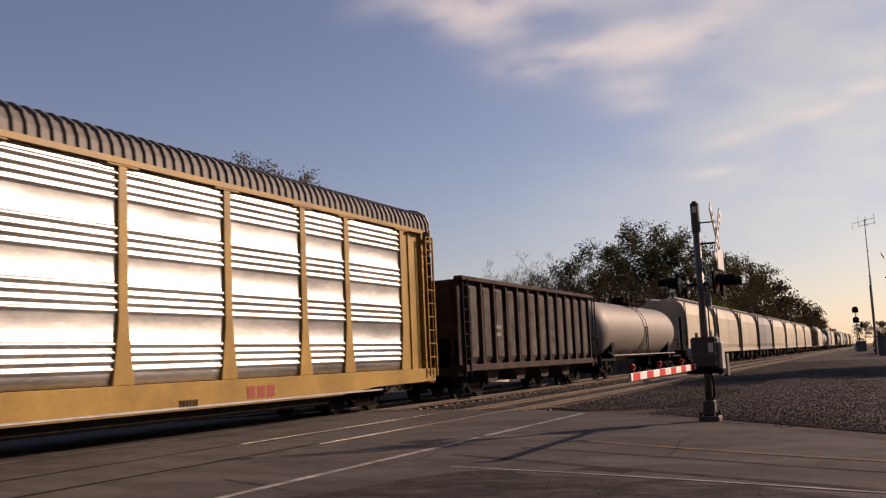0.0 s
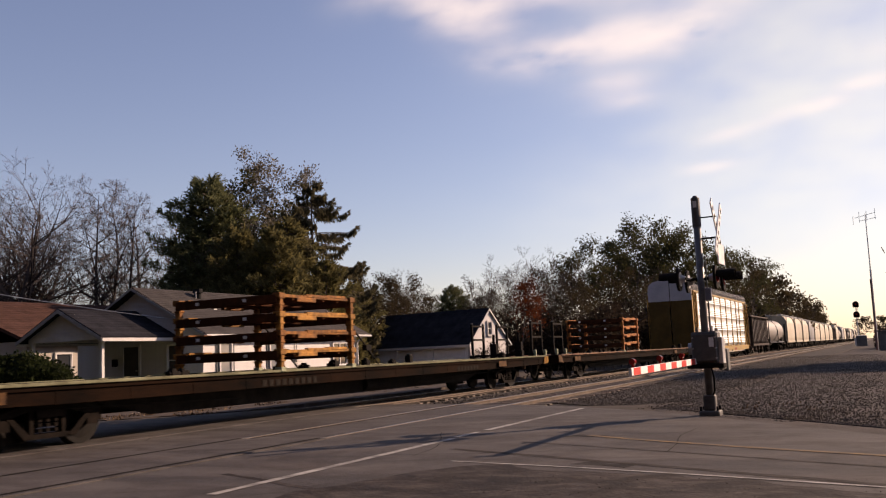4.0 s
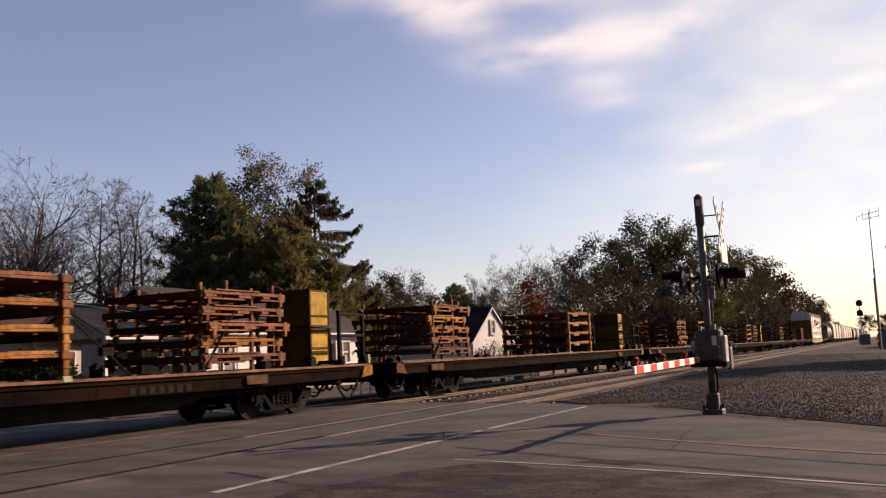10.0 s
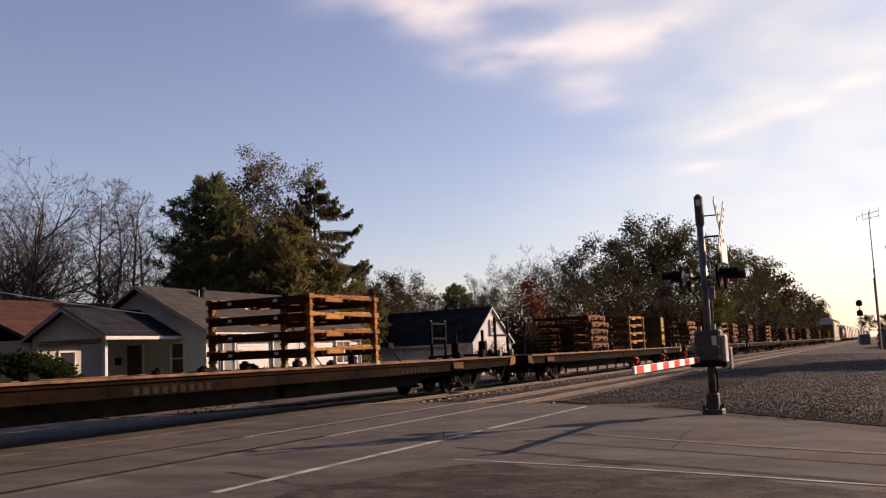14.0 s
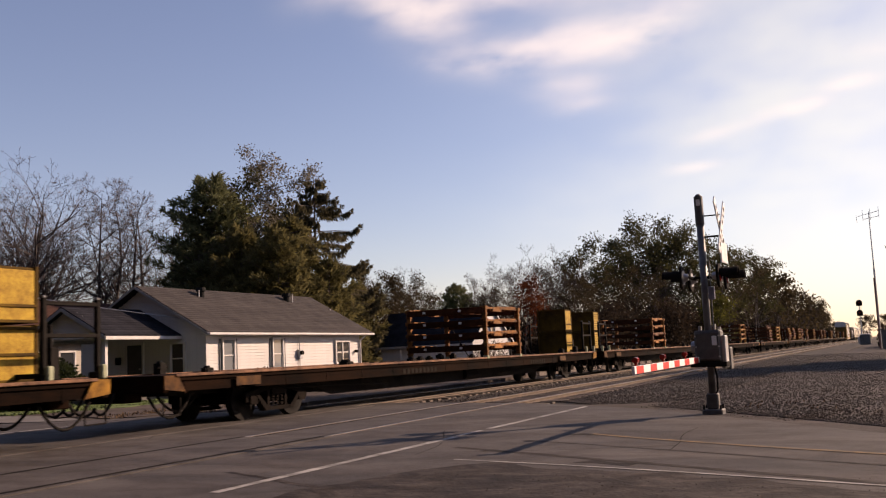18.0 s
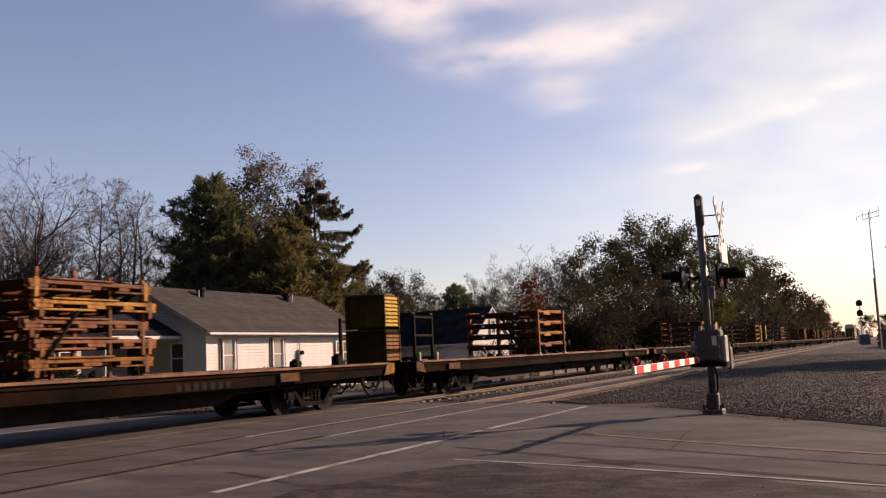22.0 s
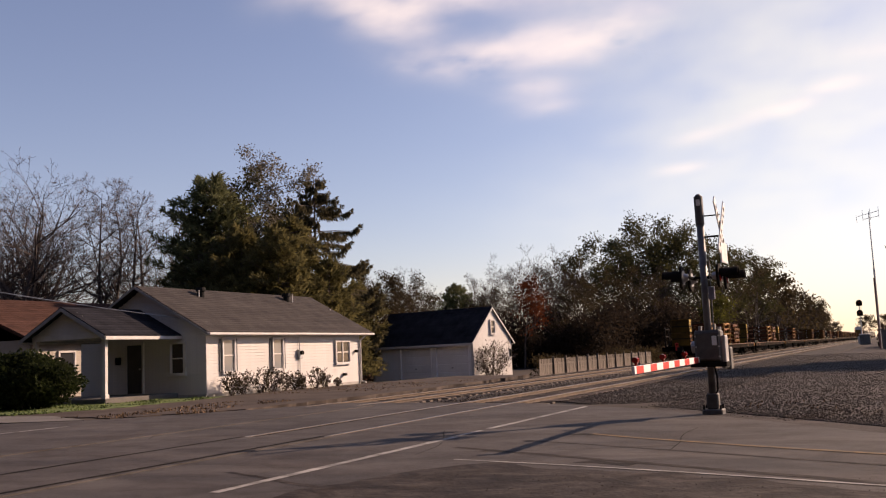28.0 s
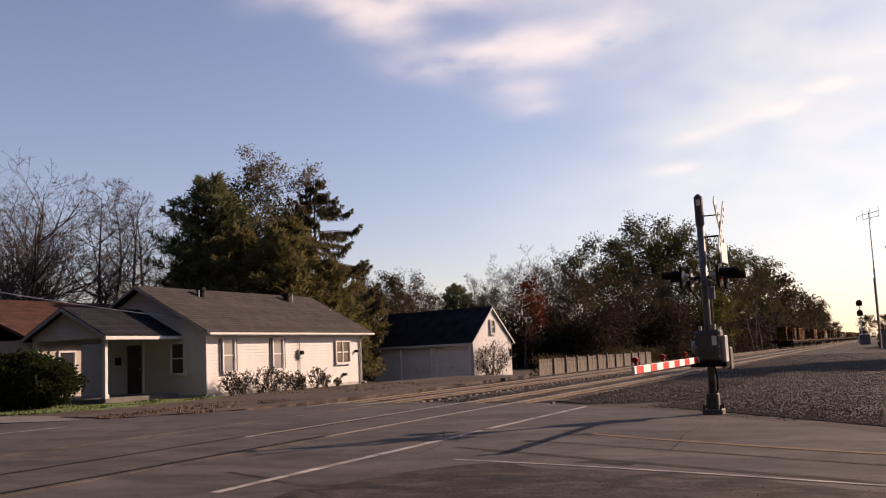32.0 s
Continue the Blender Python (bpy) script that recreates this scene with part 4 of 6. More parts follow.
    stencil(car, 1.503, 16.15, .57, 6, .06, .12, .03, INK, "small dark stencil bar")
    part("under_sill", boxes((-.4, .4, 1, L - 1, .4, .9)), BLACK, car)
    part("well_floor", boxes((-1.3, 1.3, 5.4, L - 5.4, .3, .88)), BLACK, car, bevel=.05)
    part("floor_pan", boxes((-1.42, 1.42, .05, L - .05, .9, 1.0)), BLACK, car)
    for y in (3.4, L - 3.4):
        truck(car, y)
    return on_train(car, -2.53)


autorack()


# ---- cars ahead of it ----
def open_hopper(material=CARBLACK):
    car = thing("hopper_wagon", "weathered black open hopper wagon with ribbed sides", "railway wagon", group="wagons ahead")
    L = 14.6
    for s in (-1, 1):
        bm = B()
        x0, x1 = sorted((s * 1.34, s * 1.38))
        box(bm, x0, x1, .2, L - .2, 1.05, 3.7)
        part("side_sheet", bm, material, car)
        for i in range(12):
            y0, y1 = .82 + i * (L - 1.4) / 12, .58 + (i + 1) * (L - 1.4) / 12
            bm = B()
            for za, zb in ((1.12, 3.62),):
                c = (y0 + y1) / 2
                base = [bm.verts.new((s * 1.382, yy, zz)) for yy, zz in ((y0, za), (y1, za), (y1, zb), (y0, zb))]
                mid = [bm.verts.new((s * 1.50, c + (yy - c) * .6, (za + zb) / 2 + (zz - (za + zb) / 2) * .86)) for yy, zz in ((y0, za), (y1, za), (y1, zb), (y0, zb))]
                for k in range(4):
                    bm.faces.new((base[k], base[(k + 1) % 4], mid[(k + 1) % 4], mid[k]))
                bm.faces.new(mid)
            bmesh.ops.recalc_face_normals(bm, faces=bm.faces[:])
            part("side_bulge", bm, BULGE, car, "bulged rust-grey side panel, coloured lighter as if sunlit")
        for i in range(13):
            y = .7 + i * (L - 1.4) / 12
            bm = B()
            x0, x1 = sorted((s * 1.36, s * 1.56))
            prism(bm, [(y - .09, 1.0), (y + .09, 1.0), (y + .07, 3.68), (y - .07, 3.68)], x0, x1, "x")
            part("rib", bm, material, car, bevel=.02)
        part("top_chord", boxes((s * 1.49 - .14, s * 1.49 + .14, .1, L - .1, 3.66, 3.8)), material, car, bevel=.02)
        part("side_sill", boxes((s * 1.49 - .13, s * 1.49 + .13, .1, L - .1, .85, 1.06)), material, car, bevel=.02)
        part("ladder", ladder(s * 1.64, .12, .5, .7, 3.7), BLACK, car)
        part("ladder", ladder(s * 1.64, L - .5, L - .12, .7, 3.7), BLACK, car)
    for z in (1.95, 2.2):
        part("stencil", boxes((1.5, 1.506, 3.0, 3.5, z, z + .12)), PALEINK, car, "faded pale mark")
    for y, s in ((.2, -1), (L - .2, 1)):
        bm = B()
        part("end_sheet", boxes((-1.4, 1.4, y - .03, y + .03, 1.9, 3.7)), material, car)
        for x in (-1.2, -.6, 0, .6, 1.2):
            part("end_post", boxes((x - .05, x + .05, y - .1, y + .1, .95, 3.7)), material, car)
        prism(bm, [(y, 1.95), (y - s * 2.4, .75), (y - s * 2.4, .68), (y, 1.88)], -1.35, 1.35, "x")
        part("end_slope", bm, material, car)
        part("end_beam", boxes((-1.45, 1.45, y - .2, y + .2, .72, 1.0)), material, car, bevel=.02)
        coupler(car, y + s * .2, s)
    bm = B()
    for i in range(4):
        y = 3.3 + i * 2.65
        prism(bm, [(y - 1.1, 1.4), (y + 1.1, 1.4), (y + .35, .45), (y - .35, .45)], -1.2, 1.2, "x")
    part("chute", bm, material, car)
    part("load_floor", boxes((-1.38, 1.38, .3, L - .3, 1.4, 3.0)), BLACK, car)
    for y in (2.1, L - 2.1):
        truck(car, y)
    return car


def tank_car(material=TANKGREY):
    car = thing("tank_wagon", "beige cylindrical tank wagon with a platform on top", "railway wagon", group="wagons ahead")
    L = 18.6
    bm = B()
    r, zc = 1.42, 2.42
    rings = [(.75, .35), (.9, .8), (1.15, 1.15), (1.6, 1.38), (2.0, r), (L - 2.0, r), (L - 1.6, 1.38), (L - 1.15, 1.15), (L - .9, .8), (L - .75, .35)]
    loops = [[bm.verts.new((q * math.cos(a * math.pi / 20), y, zc + q * math.sin(a * math.pi / 20))) for a in range(40)] for y, q in rings]
    for a, b in zip(loops, loops[1:]):
        for i in range(40):
            bm.faces.new((a[i], b[i], b[(i + 1) % 40], a[(i + 1) % 40]))
    bm.faces.new(loops[0]), bm.faces.new(loops[-1][::-1])
    bmesh.ops.recalc_face_normals(bm, faces=bm.faces[:])
    part("tank", bm, material, car, "smooth beige cylinder with domed ends", smooth=True)
    for y in (L / 2 - .35, L / 2 + .35):
        bm = B()
        for i in range(40):
            a0, a1 = i * math.pi / 20, (i + 1) * math.pi / 20
            rod(bm, (r * 1.008 * math.cos(a0), y, zc + r * 1.008 * math.sin(a0)), (r * 1.008 * math.cos(a1), y, zc + r * 1.008 * math.sin(a1)), .018, n=4)
        part("band", bm, material, car)
    bm = B()
    rod(bm, (0, L / 2, zc + r - .05), (0, L / 2, zc + r + .35), .36, n=18)
    rod(bm, (0, L / 2, zc + r + .35), (0, L / 2, zc + r + .42), .42, n=18)
    part("dome", bm, BLACK, car)
    bm = B()
    for x in (-.75, .75):
        for y in (-1.1, 0, 1.1):
            rod(bm, (x, L / 2 + y, zc + r - .25), (x, L / 2 + y, zc + r + .75), .022, n=5)
        rod(bm, (x, L / 2 - 1.1, zc + r + .72), (x, L / 2 + 1.1, zc + r + .72), .02, n=5)
    box(bm, -.8, .8, L / 2 - 1.1, L / 2 + 1.1, zc + r + .04, zc + r + .08)
    part("platform", bm, BLACK, car)
    for s in (-1, 1):
        bm = B()
        rod(bm, (s * 1.46, 2.2, 1.12), (s * 1.46, L - 2.2, 1.12), .028, n=6)
        for y in (2.2, 6, L - 6, L - 2.2):
            rod(bm, (s * 1.46, y, 1.12), (s * 1.2, y, 1.3), .02, n=5)
        part("handrail", bm, ALUM, car)
        part("ladder", ladder(s * 1.47, L / 2 - .22, L / 2 + .22, .5, 2.6), BLACK, car)
    for y in (2.9, L - 2.9):
        bm = B()
        prism(bm, [(-1.3, .85), (1.3, .85), (1.25, 1.75), (.6, 1.2), (-.6, 1.2), (-1.25, 1.75)], y - .3, y + .3)
        part("saddle", bm, BLACK, car)
    for y, s in ((.2, -1), (L - .2, 1)):
        part("end_platform", boxes((-1.4, 1.4, min(y, y - s * 2.3), max(y, y - s * 2.3), .86, .98), (-1.4, 1.4, y - .05, y + .05, .6, 1.1)), BLACK, car, bevel=.02)
        coupler(car, y, s)
        part("end_rail", boxes((-1.3, 1.3, y - .02, y + .02, 1.9, 1.95), (-1.3, -1.25, y - .02, y + .02, 1.1, 1.95), (1.25, 1.3, y - .02, y + .02, 1.1, 1.95)), BLACK, car)
    for y in (2.2, L - 2.2):
        truck(car, y)
    return car


def covered_hopper(L, material, label):
    car = thing("covered_hopper_wagon", label, "railway wagon", group="wagons ahead")
    rim = [(1.5, 1.25), (1.58, 1.6), (1.60, 2.7), (1.55, 3.6), (1.32, 4.25), (1.0, 4.48), (0, 4.58)]
    rim += [(-x, z) for x, z in rim[-2::-1]]
    half = (L - 1.6) / 2
    for i in range(2):
        bm = B()
        prism(bm, rim, .8 + i * half + .03, .8 + (i + 1) * half - .03)
        part("body", bm, material, car, "pale curved steel body", smooth=False)
    for s in (-1, 1):
        part("side_sill", boxes((s * 1.5 - .08, s * 1.5 + .08, .15, L - .15, .98, 1.27)), material, car, bevel=.02)
        bm = B()
        for x in (.55, .95):
            box(bm, s * x - .02, s * x + .02, .5, L - .5, 4.66, 4.7)
        for i in range(9):
            y = .6 + i * (L - 1.2) / 8
            box(bm, s * .53, s * .97, y - .03, y + .03, 4.5, 4.68) if s > 0 else box(bm, -.97, -.53, y - .03, y + .03, 4.5, 4.68)
        part("roof_walk", bm, ALUM, car)
        part("ladder", ladder(s * 1.58, .15, .55, .7, 4.3), BLACK, car)
        part("ladder", ladder(s * 1.58, L - .55, L - .15, .7, 4.3), BLACK, car)
    bm = B()
    for i in range(3):
        y = L / 2 + (i - 1) * L * .24
        prism(bm, [(y - L * .11, 1.3), (y + L * .11, 1.3), (y + .35, .4), (y - .35, .4)], -1.3, 1.3, "x")
    part("chute", bm, BLACK, car)
    bm = B()
    for i in range(4):
        y = L / 2 + (i - 1.5) * L * .2
        rod(bm, (0, y, 4.55), (0, y, 4.72), .4, n=12)
    part("hatch", bm, material, car)
    for y, s in ((.15, -1), (L - .15, 1)):
        part("end_frame", boxes((-1.5, 1.5, y - .1, y + .1, .8, 1.2), (-1.35, -1.2, y - .1, y + .1, 1.2, 3.4), (1.2, 1.35, y - .1, y + .1, 1.2, 3.4)), BLACK, car, bevel=.02)
        coupler(car, y, s)
    for y in (1.9, L - 1.9):
        truck(car, y)
    return car


CREAM = "cream covered hopper wagon with curved sides"
hop = open_hopper()
tank = tank_car()
short = covered_hopper(12.0, HOPPERCREAM, CREAM)
grey = covered_hopper(12.6, HOPPERGREY, "grey covered hopper wagon")
long_ = covered_hopper(14.6, HOPPERCREAM, CREAM)
ahead = [(hop, 26.2, 0), (tank, 42.0, 0), (short, 61.6, 0), (short, 74.4, 1), (short, 87.2, 1), (grey, 100.0, 0), (long_, 113.4, 0), (long_, 128.8, 1),
         (long_, 144.2, 1), (long_, 159.6, 1), (hop, 175, 1), (long_, 190.4, 1), (tank, 205.8, 1), (grey, 225.2, 1), (long_, 238.6, 1), (hop, 254, 1),
         (tank, 269.4, 1), (long_, 288.8, 1), (grey, 304.2, 1), (tank, 317.6, 1), (long_, 337, 1), (hop, 352.4, 1), (long_, 367.8, 1), (long_, 383.2, 1)]
for proto, y, again in ahead:
    on_train(copy_thing(proto, Matrix()) if again else proto, y)
for ob, _ in MOVING:
    for o in ob.children:
        if o.name.startswith("truck") and not any(w[0].parent == o for w in WHEELS):
            WHEELS += [(c, round(c.location.y, 2)) for c in o.children]

# ---- buildings ----
def board_rows(parent, spans, along, at, out, material, step=.127):
    """Clapboards: for each height the spans (from, to); along: 'x' or 'y'; at: the wall's plane; out: the way it faces."""
    made = {}
    for z, a, b in spans:
        key = (round(b - a, 2))
        if key not in made:
            bm = B()
            L = (b - a) / 2
            rim = [(0, 0), (.026, .004), (.008, step + .012), (0, step + .012)]
            prism(bm, rim, -L, L)
            made[key] = mesh_of(bm, "clapboard", material)
        c = (a + b) / 2
        if along == "y":
            m = pose(at, c, z, 0, 0, 0 if out > 0 else 180)
        else:
            m = pose(c, at, z, 0, 0, 90 if out > 0 else -90)
        part("clapboard", made[key], material, parent, at=m)


def shingle_rows(parent, a, b, c, d, rows, material):
    """Courses of shingles from the eave line a-b up to the ridge line d-c."""
    a, b, c, d = map(Vector, (a, b, c, d))
    up = ((d - a).cross(b - a)).normalized()
    if up.z < 0:
        up = -up
    for i in range(rows):
        t0, t1 = i / rows, min((i + 1.25) / rows, 1)
        p = [a.lerp(d, t0), b.lerp(c, t0), b.lerp(c, t1), a.lerp(d, t1)]
        bm = B()
        lo = [bm.verts.new(q) for q in p]
        hi = [bm.verts.new(q + up * (.014 if k < 2 else .004)) for k, q in enumerate(p)]
        bm.faces.new(hi), bm.faces.new(lo[::-1])
        for k in range(4):
            bm.faces.new((lo[k], lo[(k + 1) % 4], hi[(k + 1) % 4], hi[k]))
        bmesh.ops.recalc_face_normals(bm, faces=bm.faces[:])
        part("shingle_course", bm, material, parent)


def window_part(house, centre, w, h, turn, sashes=1, name="window", pane=None):
    """A framed window facing +x before the turn; two sashes one above the other, panes set back."""
    win = part(name, boxes((-.05, .045, -w / 2 - .09, -w / 2, -h / 2 - .09, h / 2 + .09), (-.05, .045, w / 2, w / 2 + .09, -h / 2 - .09, h / 2 + .09),
                           (-.05, .05, -w / 2, w / 2, h / 2, h / 2 + .1), (-.05, .07, -w / 2 - .1, w / 2 + .1, -h / 2 - .11, -h / 2)), TRIM, house, "white window frame", bevel=.006,
               at=Matrix.Translation(centre) @ pose(0, 0, 0, 0, 0, turn))
    each = w / sashes
    for i in range(sashes):
        y0 = -w / 2 + i * each
        part("pane", boxes((-.03, -.02, y0 + .03, y0 + each - .03, -h / 2, h / 2)), pane or GLASS, win, "pale curtain behind glass" if pane else "dark glass")
        part("sash", boxes((-.02, .015, y0 + .02, y0 + each - .02, -.02, .025), (-.02, .015, y0, y0 + .035, -h / 2, h / 2), (-.02, .015, y0 + each - .035, y0 + each, -h / 2, h / 2)), TRIM, win)
    return win


def house():
    h = thing("white_house", "single-storey white clapboard house with a grey shingle roof", "house", at=pose(-.25, -.05, 0))
    x0, x1, y0, y1, base, eave, ridge = -29.8, -23.4, 28.75, 40.25, .02, 2.58, 4.34
    xm = (x0 + x1) / 2
    part("wall", boxes((x1 - .2, x1, y0, y1, -.3, eave)), SIDING, h)
    part("wall", boxes((x0, x0 + .2, y0, y1, -.3, eave)), SIDING, h)
    for y in (y0, y1 - .2):
        bm = B()
        prism(bm, [(x0 + .2, -.3), (x1 - .2, -.3), (x1 - .2, eave), (xm, ridge - .08), (x0 + .2, eave)], y, y + .2)
        part("wall", bm, SIDING, h)
    part("foundation", boxes((x0 - .02, x1 + .03, y0 - .03, y1 + .02, -.4, .1)), CONCRETE, h, "grey block foundation")
    rows = [.1 + i * .127 for i in range(19)]
    board_rows(h, [(z, y0, y1) for z in rows], "y", x1, 1, SIDING)
    spans = []
    z = .1
    while z < ridge - .25:
        half = (x1 - x0) / 2 * (1 if z < eave else max(1 - (z + .13 - eave) / (ridge - eave), .05)) - (0 if z < eave else .1)
        spans.append((z, xm - half, xm + half))
        z += .127
    board_rows(h, spans, "x", y0, -1, SIDING)
    over, ya, yb = .42, y0 - .35, y1 + .7
    drop = over * (ridge - eave) / (xm - x0)
    for s in (-1, 1):
        xe = xm + s * ((x1 - x0) / 2 + over)
        bm = B()
        prism(bm, [(xe, eave - drop), (xe, eave - drop + .1), (xm, ridge + .1), (xm, ridge)], ya, yb)
        roof = part("roof", bm, SHINGLE, h, "grey shingle roof slope")
        shingle_rows(roof, (xe, ya + .04, eave - drop + .102), (xe, yb - .04, eave - drop + .102), (xm, yb - .04, ridge + .102), (xm, ya + .04, ridge + .102), 22, SHINGLE)
        part("gutter", boxes((xe - .01, xe + .1, ya, yb, eave - drop - .02, eave - drop + .07)), TRIM, h, "white eave gutter", bevel=.015)
        part("soffit", boxes((min(xe, xm + s * (x1 - x0) / 2), max(xe, xm + s * (x1 - x0) / 2), ya, yb, eave - drop - .03, eave - drop - .005)), TRIM, h)
        bm = B()
        prism(bm, [(xe, eave - drop - .02), (xe, eave - drop + .07), (xm, ridge + .07), (xm, ridge - .02)], ya - .03, ya)
        part("barge_board", bm, BARGE, h)
        bm = B()
        prism(bm, [(xe, eave - drop - .04), (xe, eave - drop + .06), (xm, ridge + .06), (xm, ridge - .04)], yb, yb + .03)
        part("barge_board", bm, TRIM, h)
    for y, x in ((y0, x1), (y1 - .12, x1)):
        part("corner_trim", boxes((x, x + .032, y, y + .12, .06, eave)), TRIM, h)
    bm = B()
    rod(bm, (x1 + .32, y1 + .2, eave - .22), (x1 + .09, y1 - .02, eave - .5), .045)
    rod(bm, (x1 + .09, y1 - .02, eave - .5), (x1 + .09, y1 - .02, .1), .045)
    rod(bm, (x1 + .09, y1 - .02, .1), (x1 + .35, y1 - .02, .03), .045)
    part("downspout", bm, TRIM, h, "white downspout at the corner")
    window_part(h, (x1 + .075, 30.05, 1.54), .66, 1.22, 0, pane=CURTAINED)
    window_part(h, (x1 + .075, 33.35, 1.54), .66, 1.22, 0, pane=CURTAINED)
    window_part(h, (x1 + .075, 38.6, 1.53), 1.16, .95, 0, 2)
    for y in (29.58, 30.55, 32.88, 33.85):
        part("shutter", boxes((x1 + .03, x1 + .06, y - .07, y + .07, .9, 2.2)), CURTAIN, h, "narrow grey shutter")
    window_part(h, (-24.70, y0 - .075, 1.5), .62, 1.12, -90)
    d = part("door", boxes((-27.25, -26.49, y0 - .08, y0 - .03, .2, 2.1)), DOORDARK, h, "dark front door")
    part("door_frame", boxes((-27.33, -27.25, y0 - .1, y0, .2, 2.18), (-26.49, -26.41, y0 - .1, y0, .2, 2.18), (-27.25, -26.49, y0 - .1, y0, 2.1, 2.18)), TRIM, d)
    part("handle", (lambda b: (rod(b, (-26.58, y0 - .13, 1.15), (-26.58, y0 - .06, 1.15), .03), b)[1])(B()), ALUM, d)
    m = part("meter", boxes((x1 + .03, x1 + .16, 34.85, 35.12, 1.3, 1.7)), ALUM, h, "grey electric meter with conduit", bevel=.02)
    part("meter_dial", (lambda b: (rod(b, (x1 + .16, 34.98, 1.56), (x1 + .26, 34.98, 1.56), .09, n=14), b)[1])(B()), BLACK, m)
    part("conduit", (lambda b: (rod(b, (x1 + .08, 34.98, .2), (x1 + .08, 34.98, 2.3), .022, n=6), b)[1])(B()), ALUM, m)
    part("hose_bib", boxes((x1 + .03, x1 + .2, 38.6, 38.75, .42, .55)), BLACK, h)
    part("wall_lamp", boxes((x1 + .03, x1 + .2, 39.72, 39.88, 1.5, 1.62)), BLACK, h, bevel=.03)
    for y in (31.66, 37.93):
        bm = B()
        rod(bm, (-26.0, y, 3.8), (-26.0, y, 4.4), .15, n=12)
        rod(bm, (-26.0, y, 4.32), (-26.0, y, 4.48), .22, .19, n=12)
        part("roof_vent", bm, BRASSCAP, h, "dark round roof vent")
        bm = B()
        rod(bm, (-25.9, y + .35 - .6 * (y < 35), 3.8), (-25.9, y + .35 - .6 * (y < 35), 4.35 + .12 * (y > 35)), .03, n=8)
        part("vent_pipe", bm, ALUM, h)
    part("vent_pipe", (lambda b: (rod(b, (-25.2, 40.6, 3.1), (-25.2, 40.6, 3.75), .035, n=8), b)[1])(B()), TRIM, h)
    # the porch
    px0, px1, py0, py1, pe, pr = -28.45, -24.85, 25.1, 28.75, 2.35, 3.36
    pm = (px0 + px1) / 2
    porch = part("porch_floor", boxes((px0 - .1, px1 + .1, py0 - .1, py1, -.2, .18)), DRIVE, h, "concrete porch floor", bevel=.02)
    for x, y in ((px0 + .1, py0 + .1), (px1 - .1, py0 + .1)):
        part("porch_post", boxes((x - .07, x + .07, y - .07, y + .07, .18, pe), (x - .1, x + .1, y - .1, y + .1, .18, .32), (x - .1, x + .1, y - .1, y + .1, pe - .1, pe)), TRIM, h, "white square porch post", bevel=.01)
    part("porch_beam", boxes((px0, px1, py0, py0 + .14, pe - .02, pe + .16), (px0, px0 + .14, py0 + .14, py1, pe - .02, pe + .16), (px1 - .14, px1, py0 + .14, py1, pe - .02, pe + .16)), TRIM, h)
    part("porch_ceiling", boxes((px0, px1, py0, py1, pe + .16, pe + .19)), TRIM, h)
    spans = []
    z = pe + .16
    while z < pr - .1:
        half = (px1 - px0) / 2 * (1 - (z - pe) / (pr - pe)) + .1
        spans.append((z, pm - half, pm + half))
        z += .127
    board_rows(h, spans, "x", py0 + .02, -1, SIDING)
    bm = B()
    prism(bm, [(px0, pe + .16), (px1, pe + .16), (pm, pr)], py0 + .02, py0 + .12)
    part("porch_gable", bm, SIDING, h)
    for s in (-1, 1):
        xe = pm + s * ((px1 - px0) / 2 + .3)
        dr = .3 * (pr - pe) / ((px1 - px0) / 2)
        bm = B()
        prism(bm, [(xe, pe - dr + .12), (xe, pe - dr + .22), (pm, pr + .14), (pm, pr + .04)], py0 - .3, py1)
        roof = part("porch_roof", bm, SHINGLEDARK, h, "dark shingle porch roof")
        shingle_rows(roof, (xe, py0 - .3, pe - dr + .225), (xe, py1, pe - dr + .225), (pm, py1, pr + .145), (pm, py0 - .3, pr + .145), 11, SHINGLEDARK)
        bm = B()
        prism(bm, [(xe, pe - dr + .06), (xe, pe - dr + .19), (pm, pr + .11), (pm, pr - .02)], py0 - .33, py0 - .3)
        part("barge_board", bm, BARGE, h)
        part("gutter", boxes((xe - .04, xe + .04, py0 - .3, py1, pe - dr + .06, pe - dr + .18)), TRIM, h)
    part("mail_box", boxes((-27.85, -27.6, y0 - .16, y0 - .02, 1.35, 1.65)), BLACK, h, bevel=.03)
    return h


house()


